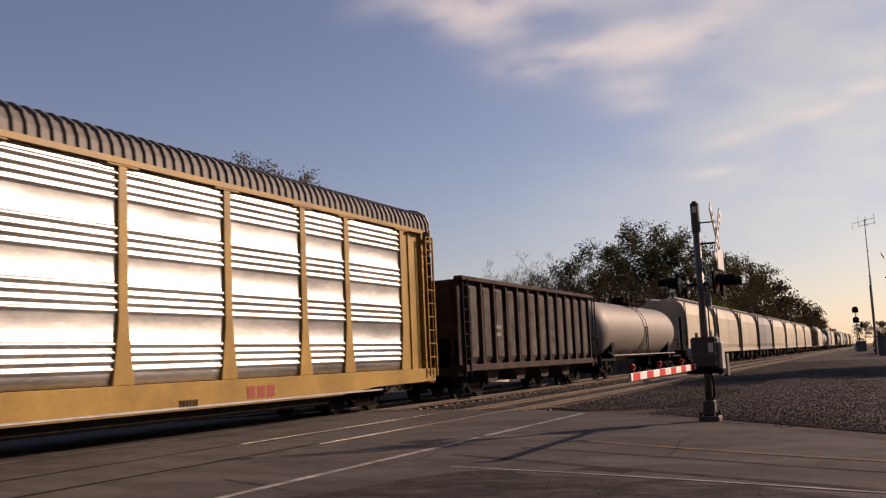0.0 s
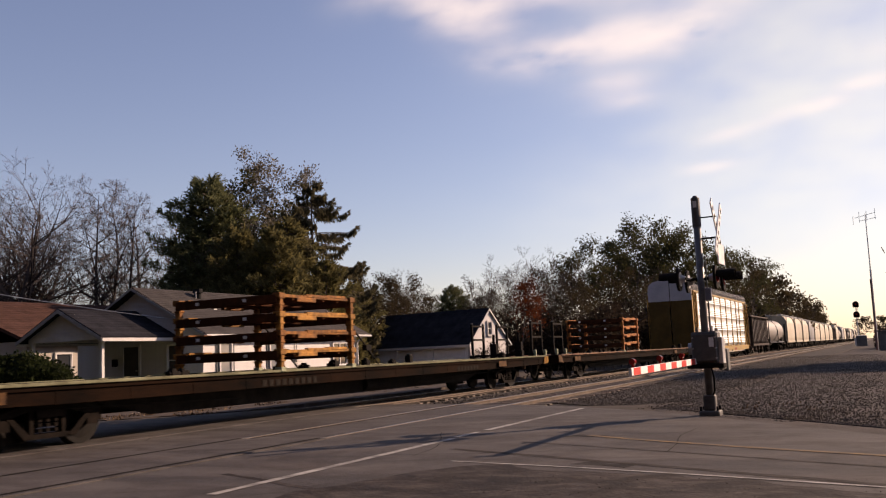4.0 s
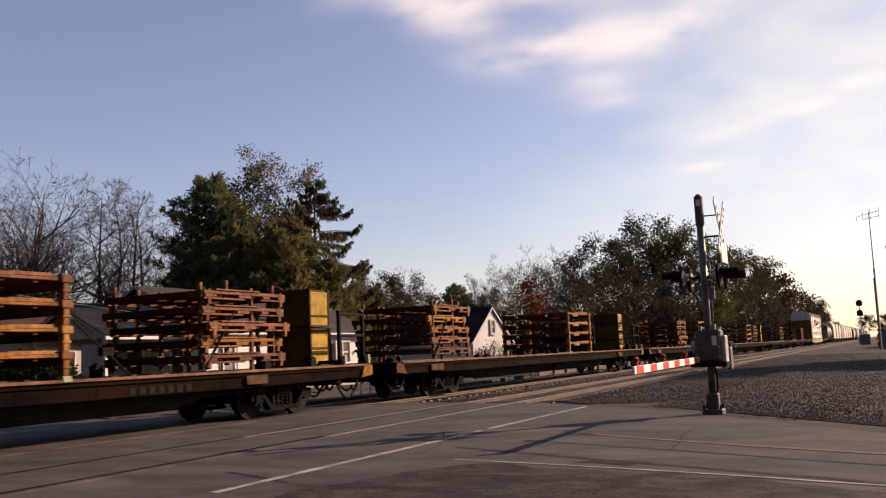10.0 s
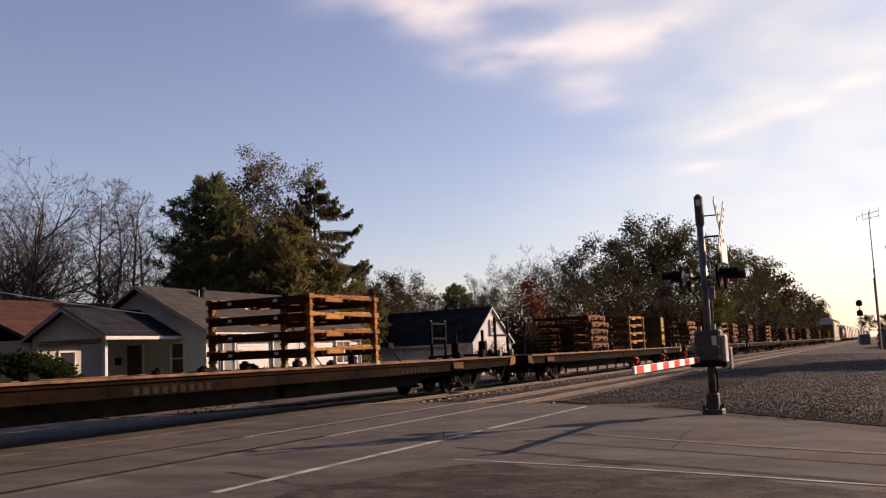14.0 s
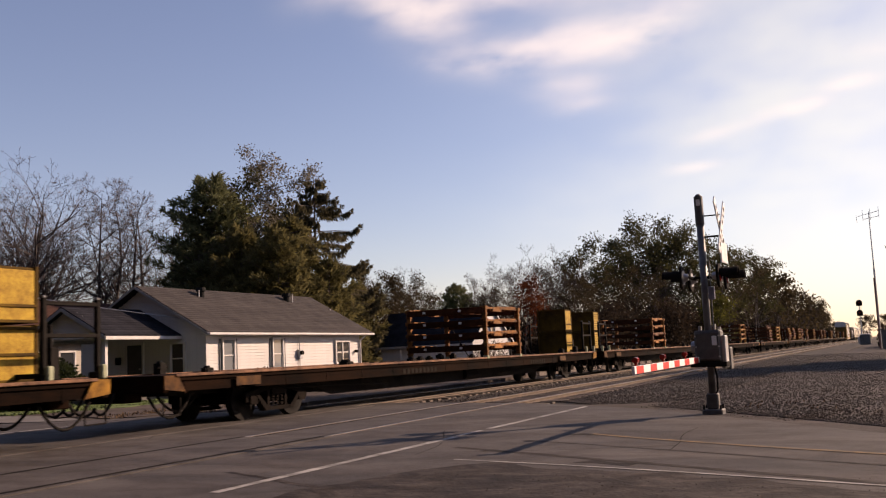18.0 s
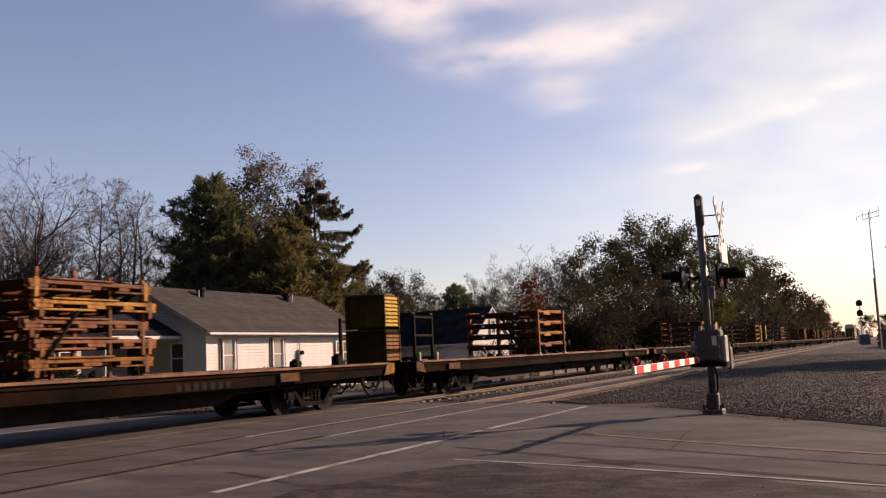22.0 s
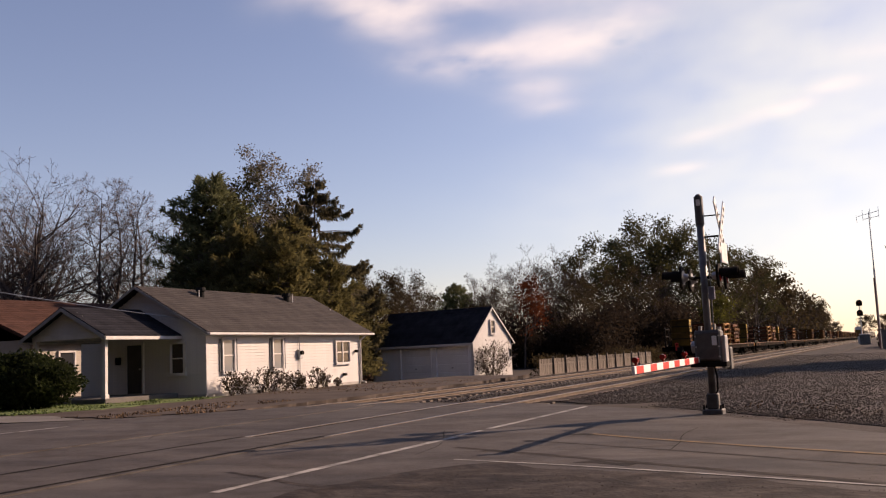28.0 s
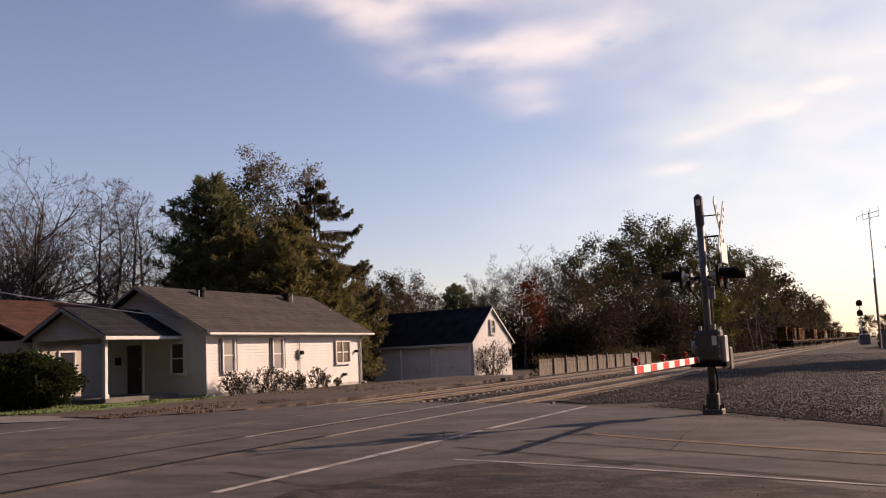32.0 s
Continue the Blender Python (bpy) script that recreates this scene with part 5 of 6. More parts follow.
def garage():
    g = thing("garage", "white two-door garage with a steep dark roof and lit gable", "garage", at=pose(-23.4, 53.62, -.42, 0, 0, -10.5))
    L, D, eave, ridge = 8.1, 4.45, 2.42, 4.46
    part("wall", boxes((-.18, 0, 0, D, -.2, eave)), SIDING, g)
    part("wall", boxes((-L, -L + .18, 0, D, -.2, eave)), SIDING, g)
    part("wall", boxes((-L + .18, -.18, D - .18, D, -.2, eave)), SIDING, g)
    doors = [(-5.75, -3.35), (-2.85, -.45)]
    cuts = [(-L + .18, doors[0][0]), (doors[0][1], doors[1][0]), (doors[1][1], -.18)]
    for a, b in cuts:
        part("wall", boxes((a, b, 0, .18, -.2, eave)), GARAGEWHITE, g)
    part("lintel", boxes((doors[0][0], doors[0][1], 0, .18, 2.08, eave), (doors[1][0], doors[1][1], 0, .18, 2.08, eave)), GARAGEWHITE, g)
    for a, b in doors:
        d = part("garage_door", boxes((a, b, .1, .14, -.1, 2.08)), GARAGEWHITE, g, "closed white sectional garage door")
        for i in range(4):
            part("door_panel", boxes((a + .04, b - .04, .075, .1, .02 + i * .52, .5 + i * .52)), GARAGEWHITE, d, bevel=.012)
        part("door_handle", boxes(((a + b) / 2 - .06, (a + b) / 2 + .06, .05, .075, .75, .8)), BLACK, d)
        part("door_casing", boxes((a - .1, a, -.03, .02, -.1, 2.18), (b, b + .1, -.03, .02, -.1, 2.18), (a, b, -.03, .02, 2.08, 2.18)), GARAGEWHITE, d)
    spans, z = [], 0.0
    while z < ridge - .15:
        k = 0 if z < eave else (z - eave) / (ridge - eave) * D / 2
        spans.append((z, k, D - k))
        z += .127
    board_rows(g, spans, "y", 0, 1, SIDING)
    bm = B()
    prism(bm, [(0, eave), (D, eave), (D / 2, ridge)], -.18, 0, "x")
    part("gable", bm, SIDING, g)
    for s in (-1, 1):
        ye, dr = D / 2 + s * (D / 2 + .25), .25 * (ridge - eave) / (D / 2)
        bm = B()
        prism(bm, [(ye, eave - dr), (ye, eave - dr + .1), (D / 2, ridge + .1), (D / 2, ridge)], -L - .2, .12, "x")
        roof = part("roof", bm, SHINGLEDARK, g, "dark shingle roof slope")
        shingle_rows(roof, (-L - .2, ye, eave - dr + .105), (.12, ye, eave - dr + .105), (.12, D / 2, ridge + .105), (-L - .2, D / 2, ridge + .105), 16, SHINGLEDARK)
        part("fascia", boxes((-L - .2, .12, min(ye, ye + s * .02), max(ye, ye + s * .02), eave - dr - .06, eave - dr + .08)), TRIM, g)
        bm = B()
        prism(bm, [(ye, eave - dr - .06), (ye, eave - dr + .06), (D / 2, ridge + .06), (D / 2, ridge - .06)], .12, .15, "x")
        part("barge_board", bm, TRIM, g)
    window_part(g, (.075, D / 2, 3.25), .42, .78, 0)
    lamp = thing("wall_bracket", "small dark bracket box on the garage corner", "bracket", at=pose(-22.74, 57.85, .9))
    part("box", boxes((0, .2, -.1, .1, 0, .5)), BLACK, lamp)


garage()


def neighbour():
    n = thing("brown_roof_house", "low neighbouring house with a red-brown shingle roof", "house")
    x0, x1, y0, y1, eave, ridge = -47.0, -36.2, 31.5, 44.0, 2.75, 4.95
    ym = (y0 + y1) / 2
    part("wall", boxes((x0, x1, y0, y1, -.3, eave)), CREAM_SIDING, n)
    board_rows(n, [(.1 + i * .18, y0, y1) for i in range(14)], "y", x1, 1, CREAM_SIDING, .18)
    for s in (-1, 1):
        xm = (x0 + x1) / 2
        xe = xm + s * ((x1 - x0) / 2 + .5)
        bm = B()
        prism(bm, [(xe, eave - .15), (xe, eave), (xm, ridge + .1), (xm, ridge - .05)], y0 - .4, y1 + .4)
        roof = part("roof", bm, SHINGLEBROWN, n, "red-brown shingle roof slope")
        shingle_rows(roof, (xe, y0 - .4, eave + .005), (xe, y1 + .4, eave + .005), (xm, y1 + .4, ridge + .105), (xm, y0 - .4, ridge + .105), 18, SHINGLEBROWN)
        part("fascia", boxes((xe - .02, xe + .02, y0 - .4, y1 + .4, eave - .22, eave - .02)), TRIM, n)
    for y in (33.6, 36.2):
        window_part(n, (x1 + .08, y, 1.5), .9, 1.2, 0)


neighbour()


def fence():
    f = thing("picket_fence", "weathered grey board fence beside the track", "fence")
    bm = B()
    box(bm, -.012, .012, -.065, .065, 0, 1.28)
    board = mesh_of(bm, "board", WOODFENCE, .004)
    bm = B()
    box(bm, -.05, .05, -.05, .05, -.1, 1.42)
    post = mesh_of(bm, "post", WOODFENCE, .01)
    y = 54.5
    i = 0
    while y < 84:
        part("board", board, WOODFENCE, f, at=pose(-19.5 + .06, y, -.62 + random.uniform(-.02, .02), 0, random.uniform(-1, 1), 0))
        y += .155
        i += 1
        if i % 16 == 0:
            part("post", post, WOODFENCE, f, at=pose(-19.5 + .14, y, -.62))
    for z in (.2, .95):
        part("fence_rail", boxes((-19.46, -19.4, 54.4, 84, z - .62 - .04, z - .62 + .05)), WOODFENCE, f)


fence()

# ---- trees ----
def quads_mesh(name, corners, material):
    """Many loose four-cornered leaves as one mesh; corners: (n, 4, 3)."""
    n = len(corners)
    me = bpy.data.meshes.new(name)
    me.vertices.add(n * 4)
    me.loops.add(n * 4)
    me.polygons.add(n)
    me.vertices.foreach_set("co", np.asarray(corners, np.float32).ravel())
    me.loops.foreach_set("vertex_index", np.arange(n * 4, dtype=np.int32))
    me.polygons.foreach_set("loop_start", np.arange(0, n * 4, 4, dtype=np.int32))
    me.update(calc_edges=True)
    me.materials.append(material)
    return me


def leaves_at(rng, spots, low, high, way=None, long=1.4, thin=.42):
    """Leaf corners at the spots; way: the direction each leaf points, else any."""
    spots = np.asarray(spots, float)
    n = len(spots)
    a = rng.normal(size=(n, 3)) if way is None else np.asarray(way, float) + rng.normal(size=(n, 3)) * .05
    a /= np.linalg.norm(a, axis=1, keepdims=True) + 1e-9
    b = np.cross(a, rng.normal(size=(n, 3)))
    b /= np.linalg.norm(b, axis=1, keepdims=True) + 1e-9
    s = rng.uniform(low, high, (n, 1))
    return np.stack([spots, spots + (a * .5 * long + b * thin) * s, spots + a * long * s, spots + (a * .55 * long - b * thin) * s], 1)


def limb(s, rng, p, way, length, r, level, spec, tips, lean_up):
    """A limb that bends upward and carries shorter ones along its outer part."""
    counts, angle, start, ratio, wander = spec
    steps = (6, 4, 3, 2)[min(level, 3)]
    line, radii, ways = [p], [r], [way]
    for i in range(steps):
        way = (way + Vector(rng.normal(0, wander * (.8 if level == 0 else 1.25), 3)) + Vector((0, 0, lean_up))).normalized()
        p = p + way * (length / steps)
        line.append(p)
        ways.append(way)
        radii.append(max(r * (1 - .93 * (i + 1) / steps), .008))
    s.tube(line, radii, 6 if level == 0 else 3)
    if level >= len(counts):
        tips += [(line[i], ways[i]) for i in range(1, steps + 1)]
        return
    n = counts[level]
    turn = rng.uniform(0, 6.28)
    for k in range(n):
        t = start[level] + (1 - start[level]) * (k + rng.uniform(.1, .9)) / n
        f = min(t * steps, steps - 1e-3)
        i = int(f)
        q, w = line[i].lerp(line[i + 1], f - i), ways[i + 1]
        side = w.cross(Vector((.31, .17, .93)) if abs(w.z) < .85 else Vector((1, 0, 0))).normalized()
        turn += 2.4
        side = (Matrix.Rotation(turn, 3, w) @ side)
        lean = radians(angle[level] * rng.uniform(.75, 1.25))
        out = (w * math.cos(lean) + side * math.sin(lean)).normalized()
        limb(s, rng, q, out, length * ratio[level] * (1.12 - .72 * t) * rng.uniform(.7, 1.2), max(radii[i] * .62, .011), level + 1, spec, tips, lean_up)


BARE = ((11, 6, 4), (46, 44, 46), (.26, .22, .15), (.66, .62, .58), .10)
FULL = ((10, 6, 4), (52, 46, 45), (.30, .25, .2), (.62, .6, .55), .10)


def tree(name, label, seed, height, stems=1, lean=.1, spec=BARE, twig=TWIG, trunk=.016, leaf=None, leaves=0, size=(.1, .2), clump=.4, gaps=-.2, lift=.05, wide=1.0, sprays=0):
    """A tree of tapered stems with limbs, boughs and twigs; leaves sit in clumps on the twigs where the crown is closed."""
    rng = np.random.default_rng(seed)
    t = thing(name, label, "tree")
    wood, tips = Soup(), []
    for k in range(stems):
        a = k * 6.283 / stems + rng.uniform(-.5, .5)
        tilt = lean * rng.uniform(.6, 1.3) if stems > 1 else 0
        p = Vector((math.cos(a), math.sin(a), 0)) * (.25 if stems > 1 else 0) + Vector((0, 0, -.4))
        limb(wood, rng, p, Vector((math.cos(a) * tilt, math.sin(a) * tilt, 1)).normalized(), height * rng.uniform(.86, .98), height * trunk, 0, spec, tips, lift)
    tall = max(p.z for p in wood.points) / height
    fit = Vector((wide / tall, wide / tall, 1 / tall))
    wood.points = [p * fit for p in wood.points]
    part("branchwork", wood.mesh("branchwork", twig), None, t, "forking limbs and fine twigs")
    if sprays:
        ends = np.repeat(np.array([p * fit for p, _ in tips]), sprays, 0)
        ways = np.repeat(np.array([w for _, w in tips]), sprays, 0) + rng.normal(size=(len(ends), 3)) * .55 + (0, 0, .12)
        part("twig_haze", quads_mesh("twig_haze", leaves_at(rng, ends, .16, .44, ways, 1, .024), HAZETWIG if twig is TWIG else twig), None, t, "haze of thin bare twigs")
    if leaf is not None:
        spots = []
        for p, way in tips:
            p = p * fit
            if noise.noise(p * .42 + Vector((seed, 0, 0))) > gaps:
                spots.append(np.array(p) + rng.normal(size=(leaves, 3)) * clump * (1, 1, .75))
        spots = np.concatenate(spots)
        part("crown", quads_mesh("crown", leaves_at(rng, spots, *size), leaf), None, t, "clumps of small leaves with gaps")
    return t


def spruce_tree(name, label, seed, height, reach, material):
    """A spruce: level boughs with upturned ends, hung with drooping needled twigs."""
    rng = np.random.default_rng(seed)
    t = thing(name, label, "tree")
    wood = Soup()
    wood.tube([Vector((0, 0, -.3)), Vector((0, 0, height * .5)), Vector((0, 0, height))], [height * .016, height * .010, .02], 7)
    spots, ways = [], []
    z = height * .06
    while z < height * .985:
        k = z / height
        full = reach * (1 - k) ** .62 + .12
        for j in range(4):
            a = rng.uniform(0, 6.28)
            r = full * rng.uniform(.5, 1.15)
            out = np.array((math.cos(a), math.sin(a), 0))
            side = np.array((-out[1], out[0], 0))
            base = np.array((0, 0, z + rng.uniform(-.15, .15)))
            knots = [base, base + out * r * .45 + (0, 0, -.02 * r), base + out * r * .8 + (0, 0, -.06 * r), base + out * r + (0, 0, .05 * r)]
            wood.tube([Vector(q) for q in knots], [.04, .03, .018, .008], 3)
            for f in np.arange(.12, 1.0, .05 / max(r, .4)):
                i = min(int(f * 3), 2)
                q = knots[i] * (i + 1 - f * 3) + knots[i + 1] * (f * 3 - i)
                for s_ in (-1, 1):
                    spread = side * s_ * rng.uniform(.02, .22) * (1.15 - f) * r * .6
                    hang = rng.uniform(.12, .48) * (1.2 - .5 * f)
                    for g in np.arange(0, 1, .3):
                        spots.append(q + spread * (.3 + .7 * g) + (0, 0, -hang * g))
                        ways.append(out * .35 + side * s_ * .25 + np.array((0, 0, -.8 + .9 * (f > .93))))
        z += .40 + .30 * (1 - k)
    part("trunk", wood.mesh("trunk", BARK), None, t)
    part("crown", quads_mesh("crown", leaves_at(rng, spots, .12, .24, ways, 1.5, .2), material), None, t, "layered boughs with hanging needled twigs")
    return t


def pine_tree(name, label, seed, height, half, material, boughs, profile):
    """A pine: rising boughs that end in many feathery tufts of long needles; profile: width up the height."""
    rng = np.random.default_rng(seed)
    t = thing(name, label, "tree")
    wood = Soup()
    wood.tube([Vector((0, 0, -.3)), Vector((0, 0, height * .5)), Vector((0, 0, height * .95))], [height * .018, height * .012, .03], 7)
    spots, ways = [], []
    for i in range(boughs):
        k = (i + rng.uniform(0, 1)) / boughs
        z, a = height * (.05 + .9 * k), i * 2.4 + rng.uniform(-.3, .3)
        r = half * np.interp(k, np.linspace(0, 1, len(profile)), profile) * rng.uniform(.5, 1.2)
        out = np.array((math.cos(a), math.sin(a), 0))
        side = np.array((-out[1], out[0], 0))
        rise = rng.uniform(.05, .30) * r
        base = np.array((0, 0, z - rise))
        tip = base + out * r + (0, 0, rise * 1.2)
        wood.tube([Vector(base), Vector(base * .5 + tip * .5 - (0, 0, .06 * r)), Vector(tip)], [.05, .03, .01], 3)
        for f in rng.uniform(.22, 1.0, int(10 + 9 * r)) ** .8:
            c = base * (1 - f) + tip * f + side * rng.normal(0, .16 * r * (1.2 - .6 * f)) + (0, 0, rng.normal(.02, .13))
            d = out * .7 + side * rng.normal(0, .4) + (0, 0, rng.uniform(.1, .75))
            n = 8
            spots.append(c + rng.normal(size=(n, 3)) * .06)
            ways.append(d + rng.normal(size=(n, 3)) * .55)
    part("trunk", wood.mesh("trunk", BARK), None, t)
    part("crown", quads_mesh("crown", leaves_at(rng, np.concatenate(spots), .16, .36, np.concatenate(ways), 1.25, .13), material), None, t, "feathery tufts of long needles")
    return t


def shrub(name, label, seed, size, material, count, leaf=.12, category="shrub", stems=TWIG, at=None, bare=6):
    """A bush: stems and a full, uneven body of small leaves."""
    rng = np.random.default_rng(seed)
    t = thing(name, label, category, at=at)
    wood, tips = Soup(), []
    spec = ((4, 3), (38, 42), (.25, .2), (.6, .55), .12)
    for k in range(bare):
        a = rng.uniform(0, 6.28)
        limb(wood, rng, Vector((rng.normal(0, size[0] * .14), rng.normal(0, size[1] * .14), -.05)), Vector((math.cos(a) * .55, math.sin(a) * .55, 1)).normalized(), size[2] * rng.uniform(.7, 1.05), .012 + .006 * size[2], 0, spec, tips, .03)
    part("stem_clump", wood.mesh("stem_clump", stems), None, t)
    if count:
        d = rng.normal(size=(count, 3))
        d /= np.linalg.norm(d, axis=1, keepdims=True)
        k = np.array([1 + .22 * noise.noise(Vector(q) * 2.2 + Vector((seed, 0, 0))) for q in d]) * rng.uniform(.55, 1.0, count)
        p = d * k[:, None] * (size[0], size[1], size[2] * .52) + (0, 0, size[2] * .5)
        p = p[p[:, 2] > 0]
        part("crown", quads_mesh("crown", leaves_at(rng, p, leaf * .6, leaf * 1.5), material), None, t)
    return t


def put(ob, x, y, z=0, turn=0.0, scale=1.0, group="", label=""):
    m = pose(x, y, z, 0, 0, turn) @ Matrix.Diagonal((scale, scale, scale, 1))
    if ob.name in PLACED:
        ob = copy_thing(ob, m @ Matrix.Diagonal((*(1 / k for k in ob.scale), 1)))
    else:
        ob.matrix_basis = m
        PLACED.add(ob.name)
    if label:
        tagged(ob, label)
    return tagged(ob, group=group)


PLACED = set()
bare_a = tree("bare_tree", "tall leafless tree with three upright dark stems", 21, 15, 3, .09, trunk=.017, spec=((13, 6, 5), (54, 50, 48), (.34, .2, .15), (.44, .6, .56), .13), lift=.03, wide=.85, sprays=6)
bare_b = tree("bare_tree", "slender leafless tree with upright forking limbs", 22, 14, 2, .05, trunk=.016, spec=((12, 5, 4), (36, 40, 42), (.3, .2, .15), (.34, .58, .55), .11), lift=.04, sprays=7)
bare_c = tree("bare_tree", "broad leafless tree with spreading limbs and fine twigs", 34, 14, 3, .22, trunk=.021, spec=((10, 6, 4), (58, 46, 46), (.18, .2, .15), (.72, .62, .58), .12), lift=.05, sprays=4)
bare_r = tree("bare_tree", "leafless reddish-brown tree with dense fine twigs", 23, 12, 3, .18, twig=TWIGRED, trunk=.011, spec=((9, 5, 4), (40, 40, 42), (.15, .2, .15), (.6, .62, .6), .09), lift=.07, sprays=4)
half_g = tree("leafy_tree", "tall tree with clumps of dull green leaves and open gaps", 24, 17, 1, leaf=LEAFGREEN, leaves=15, spec=FULL, size=(.14, .28), clump=.42, gaps=-.16, trunk=.014, wide=.8)
half_h = tree("leafy_tree", "irregular green tree with an open top", 35, 17, 2, .10, leaf=LEAFGREEN, leaves=8, spec=FULL, size=(.14, .27), clump=.36, gaps=-.02, trunk=.012, wide=.72)
half_o = tree("leafy_tree", "tree with sparse olive-brown autumn leaves", 25, 14, 2, .16, leaf=LEAFOLIVE, leaves=10, spec=((9, 5, 4), (50, 46, 45), (.2, .25, .2), (.62, .6, .55), .10), size=(.11, .22), clump=.34, gaps=-.3, trunk=.012, sprays=2)
far_o = tree("leafy_tree", "distant tree with olive-brown leaves", 36, 14, 2, .16, leaf=LEAFOLIVE, leaves=9, spec=((8, 5), (50, 46), (.2, .25), (.62, .6), .10), size=(.3, .6), clump=.6, gaps=-.4, trunk=.012, sprays=3)
far_r = tree("bare_tree", "distant leafless brown tree", 37, 13, 2, .16, twig=TWIGRED, spec=((9, 6), (44, 46), (.15, .2), (.62, .6), .10), trunk=.012, sprays=9)
orange = tree("autumn_tree", "small tree with orange-red autumn leaves", 26, 8, 1, spec=((10, 5, 3), (44, 45, 45), (.3, .2, .2), (.5, .55, .5), .1), leaf=LEAFORANGE, leaves=10, size=(.08, .17), clump=.26, gaps=-.25, wide=.7)
yellow = tree("autumn_tree", "small tree with yellow-green leaves", 27, 8, 2, .2, spec=((10, 5, 3), (48, 45, 45), (.2, .2, .2), (.6, .55, .5), .1), leaf=LEAFYELLOW, leaves=10, size=(.10, .22), clump=.34, gaps=-.3)
open_g = tree("leafy_tree", "tall open tree with a dark trunk and thin grey-green leaves", 31, 15.6, 1, leaf=LEAFGREY, leaves=22, spec=((13, 6, 4), (64, 50, 46), (.40, .25, .15), (.42, .60, .56), .13), size=(.08, .15), clump=.28, gaps=-.45, trunk=.016, lift=.04)
pine = pine_tree("pine_tree", "dense dark green pine with a bulging side", 28, 13, 4.3, PINEDARK, 180, (.8, 1.0, 1.0, .85, .70, .56, .2))
olive = pine_tree("pine_tree", "feathery olive green pine behind the roof", 33, 9, 3.3, PINEOLIVE, 100, (1.0, 1.0, .95, .85, .7, .5, .2))
spruce = spruce_tree("spruce_tree", "spruce with layered boughs and hanging twigs", 29, 14, 6.6, NEEDLES)
TALL = {bare_a: 15, bare_b: 14, bare_c: 14, bare_r: 12, half_g: 17, half_h: 17, half_o: 14, far_o: 14, far_r: 13, orange: 8, yellow: 8, open_g: 15.6, pine: 13, olive: 9, spruce: 14.1}


def plant(rows, group, base, seed, grown=1.0):
    """Trees by kind, place and height of the top."""
    random.seed(seed)
    for ob, x, y, top in rows:
        put(ob, x, y, base, random.uniform(0, 360), top * grown / TALL[ob], group)


plant([
    (bare_a, -46.2, 47.1, 14.6),
    (bare_b, -45.4, 49.6, 13.1),
    (bare_c, -49.6, 41.0, 14.6),
    (bare_c, -53.0, 46.5, 13.4),
    (bare_r, -55.2, 50.0, 12.8),
    (bare_r, -57.9, 60.4, 12.3),
    (bare_b, -58.8, 62.0, 11.7),
    (bare_r, -51.5, 58.3, 9.7),
    (bare_c, -49.4, 60.0, 8.4),
    (half_o, -47.4, 44.6, 5.2),
    (half_o, -51.5, 42.2, 5.4),
    (bare_c, -60.5, 47.5, 14.0),
    (bare_c, -56.0, 46.0, 14.8),
    (bare_c, -52.4, 44.6, 13.6),
    (bare_r, -50.6, 43.4, 11.6),
], "bare trees behind the house", 0, 41)
plant([
    (pine, -38.9, 48.0, 13.8),
    (pine, -40.4, 49.4, 10.4),
    (open_g, -39.2, 50.4, 15.8),
    (half_h, -38.6, 51.5, 14.2),
    (spruce, -32.6, 50.4, 12.9),
    (olive, -34.4, 45.1, 9.6),
    (olive, -31.6, 44.8, 9.1),
    (olive, -36.4, 46.6, 9.0),
    (olive, -32.6, 47.6, 10.2),
    (olive, -29.8, 47.4, 7.4),
    (olive, -33.4, 45.6, 8.4),
    (half_o, -33.0, 59.4, 6.9),
    (half_o, -34.8, 65.3, 7.8),
    (half_o, -33.2, 57.0, 7.0),
    (olive, -32.4, 55.0, 6.6),
    (bare_r, -34.0, 67.0, 8.0),
], "evergreens behind the house", 0, 42)
WOODS = "trees along the line"
plant([
    (half_o, -33.4, 59.1, 7.6),
    (bare_r, -34.2, 63.1, 8.2),
    (half_o, -34.3, 65.4, 6.6),
    (bare_r, -42.7, 84.7, 8.4),
    (half_o, -43.3, 90.0, 8.0),
    (bare_b, -39.4, 91.7, 9.7),
    (pine, -41.3, 90.8, 9.2),
    (bare_r, -38.4, 92.3, 8.6),
    (orange, -31.2, 83.4, 8.6),
    (half_o, -36.8, 88.0, 8.0),
], WOODS, -.3, 43)
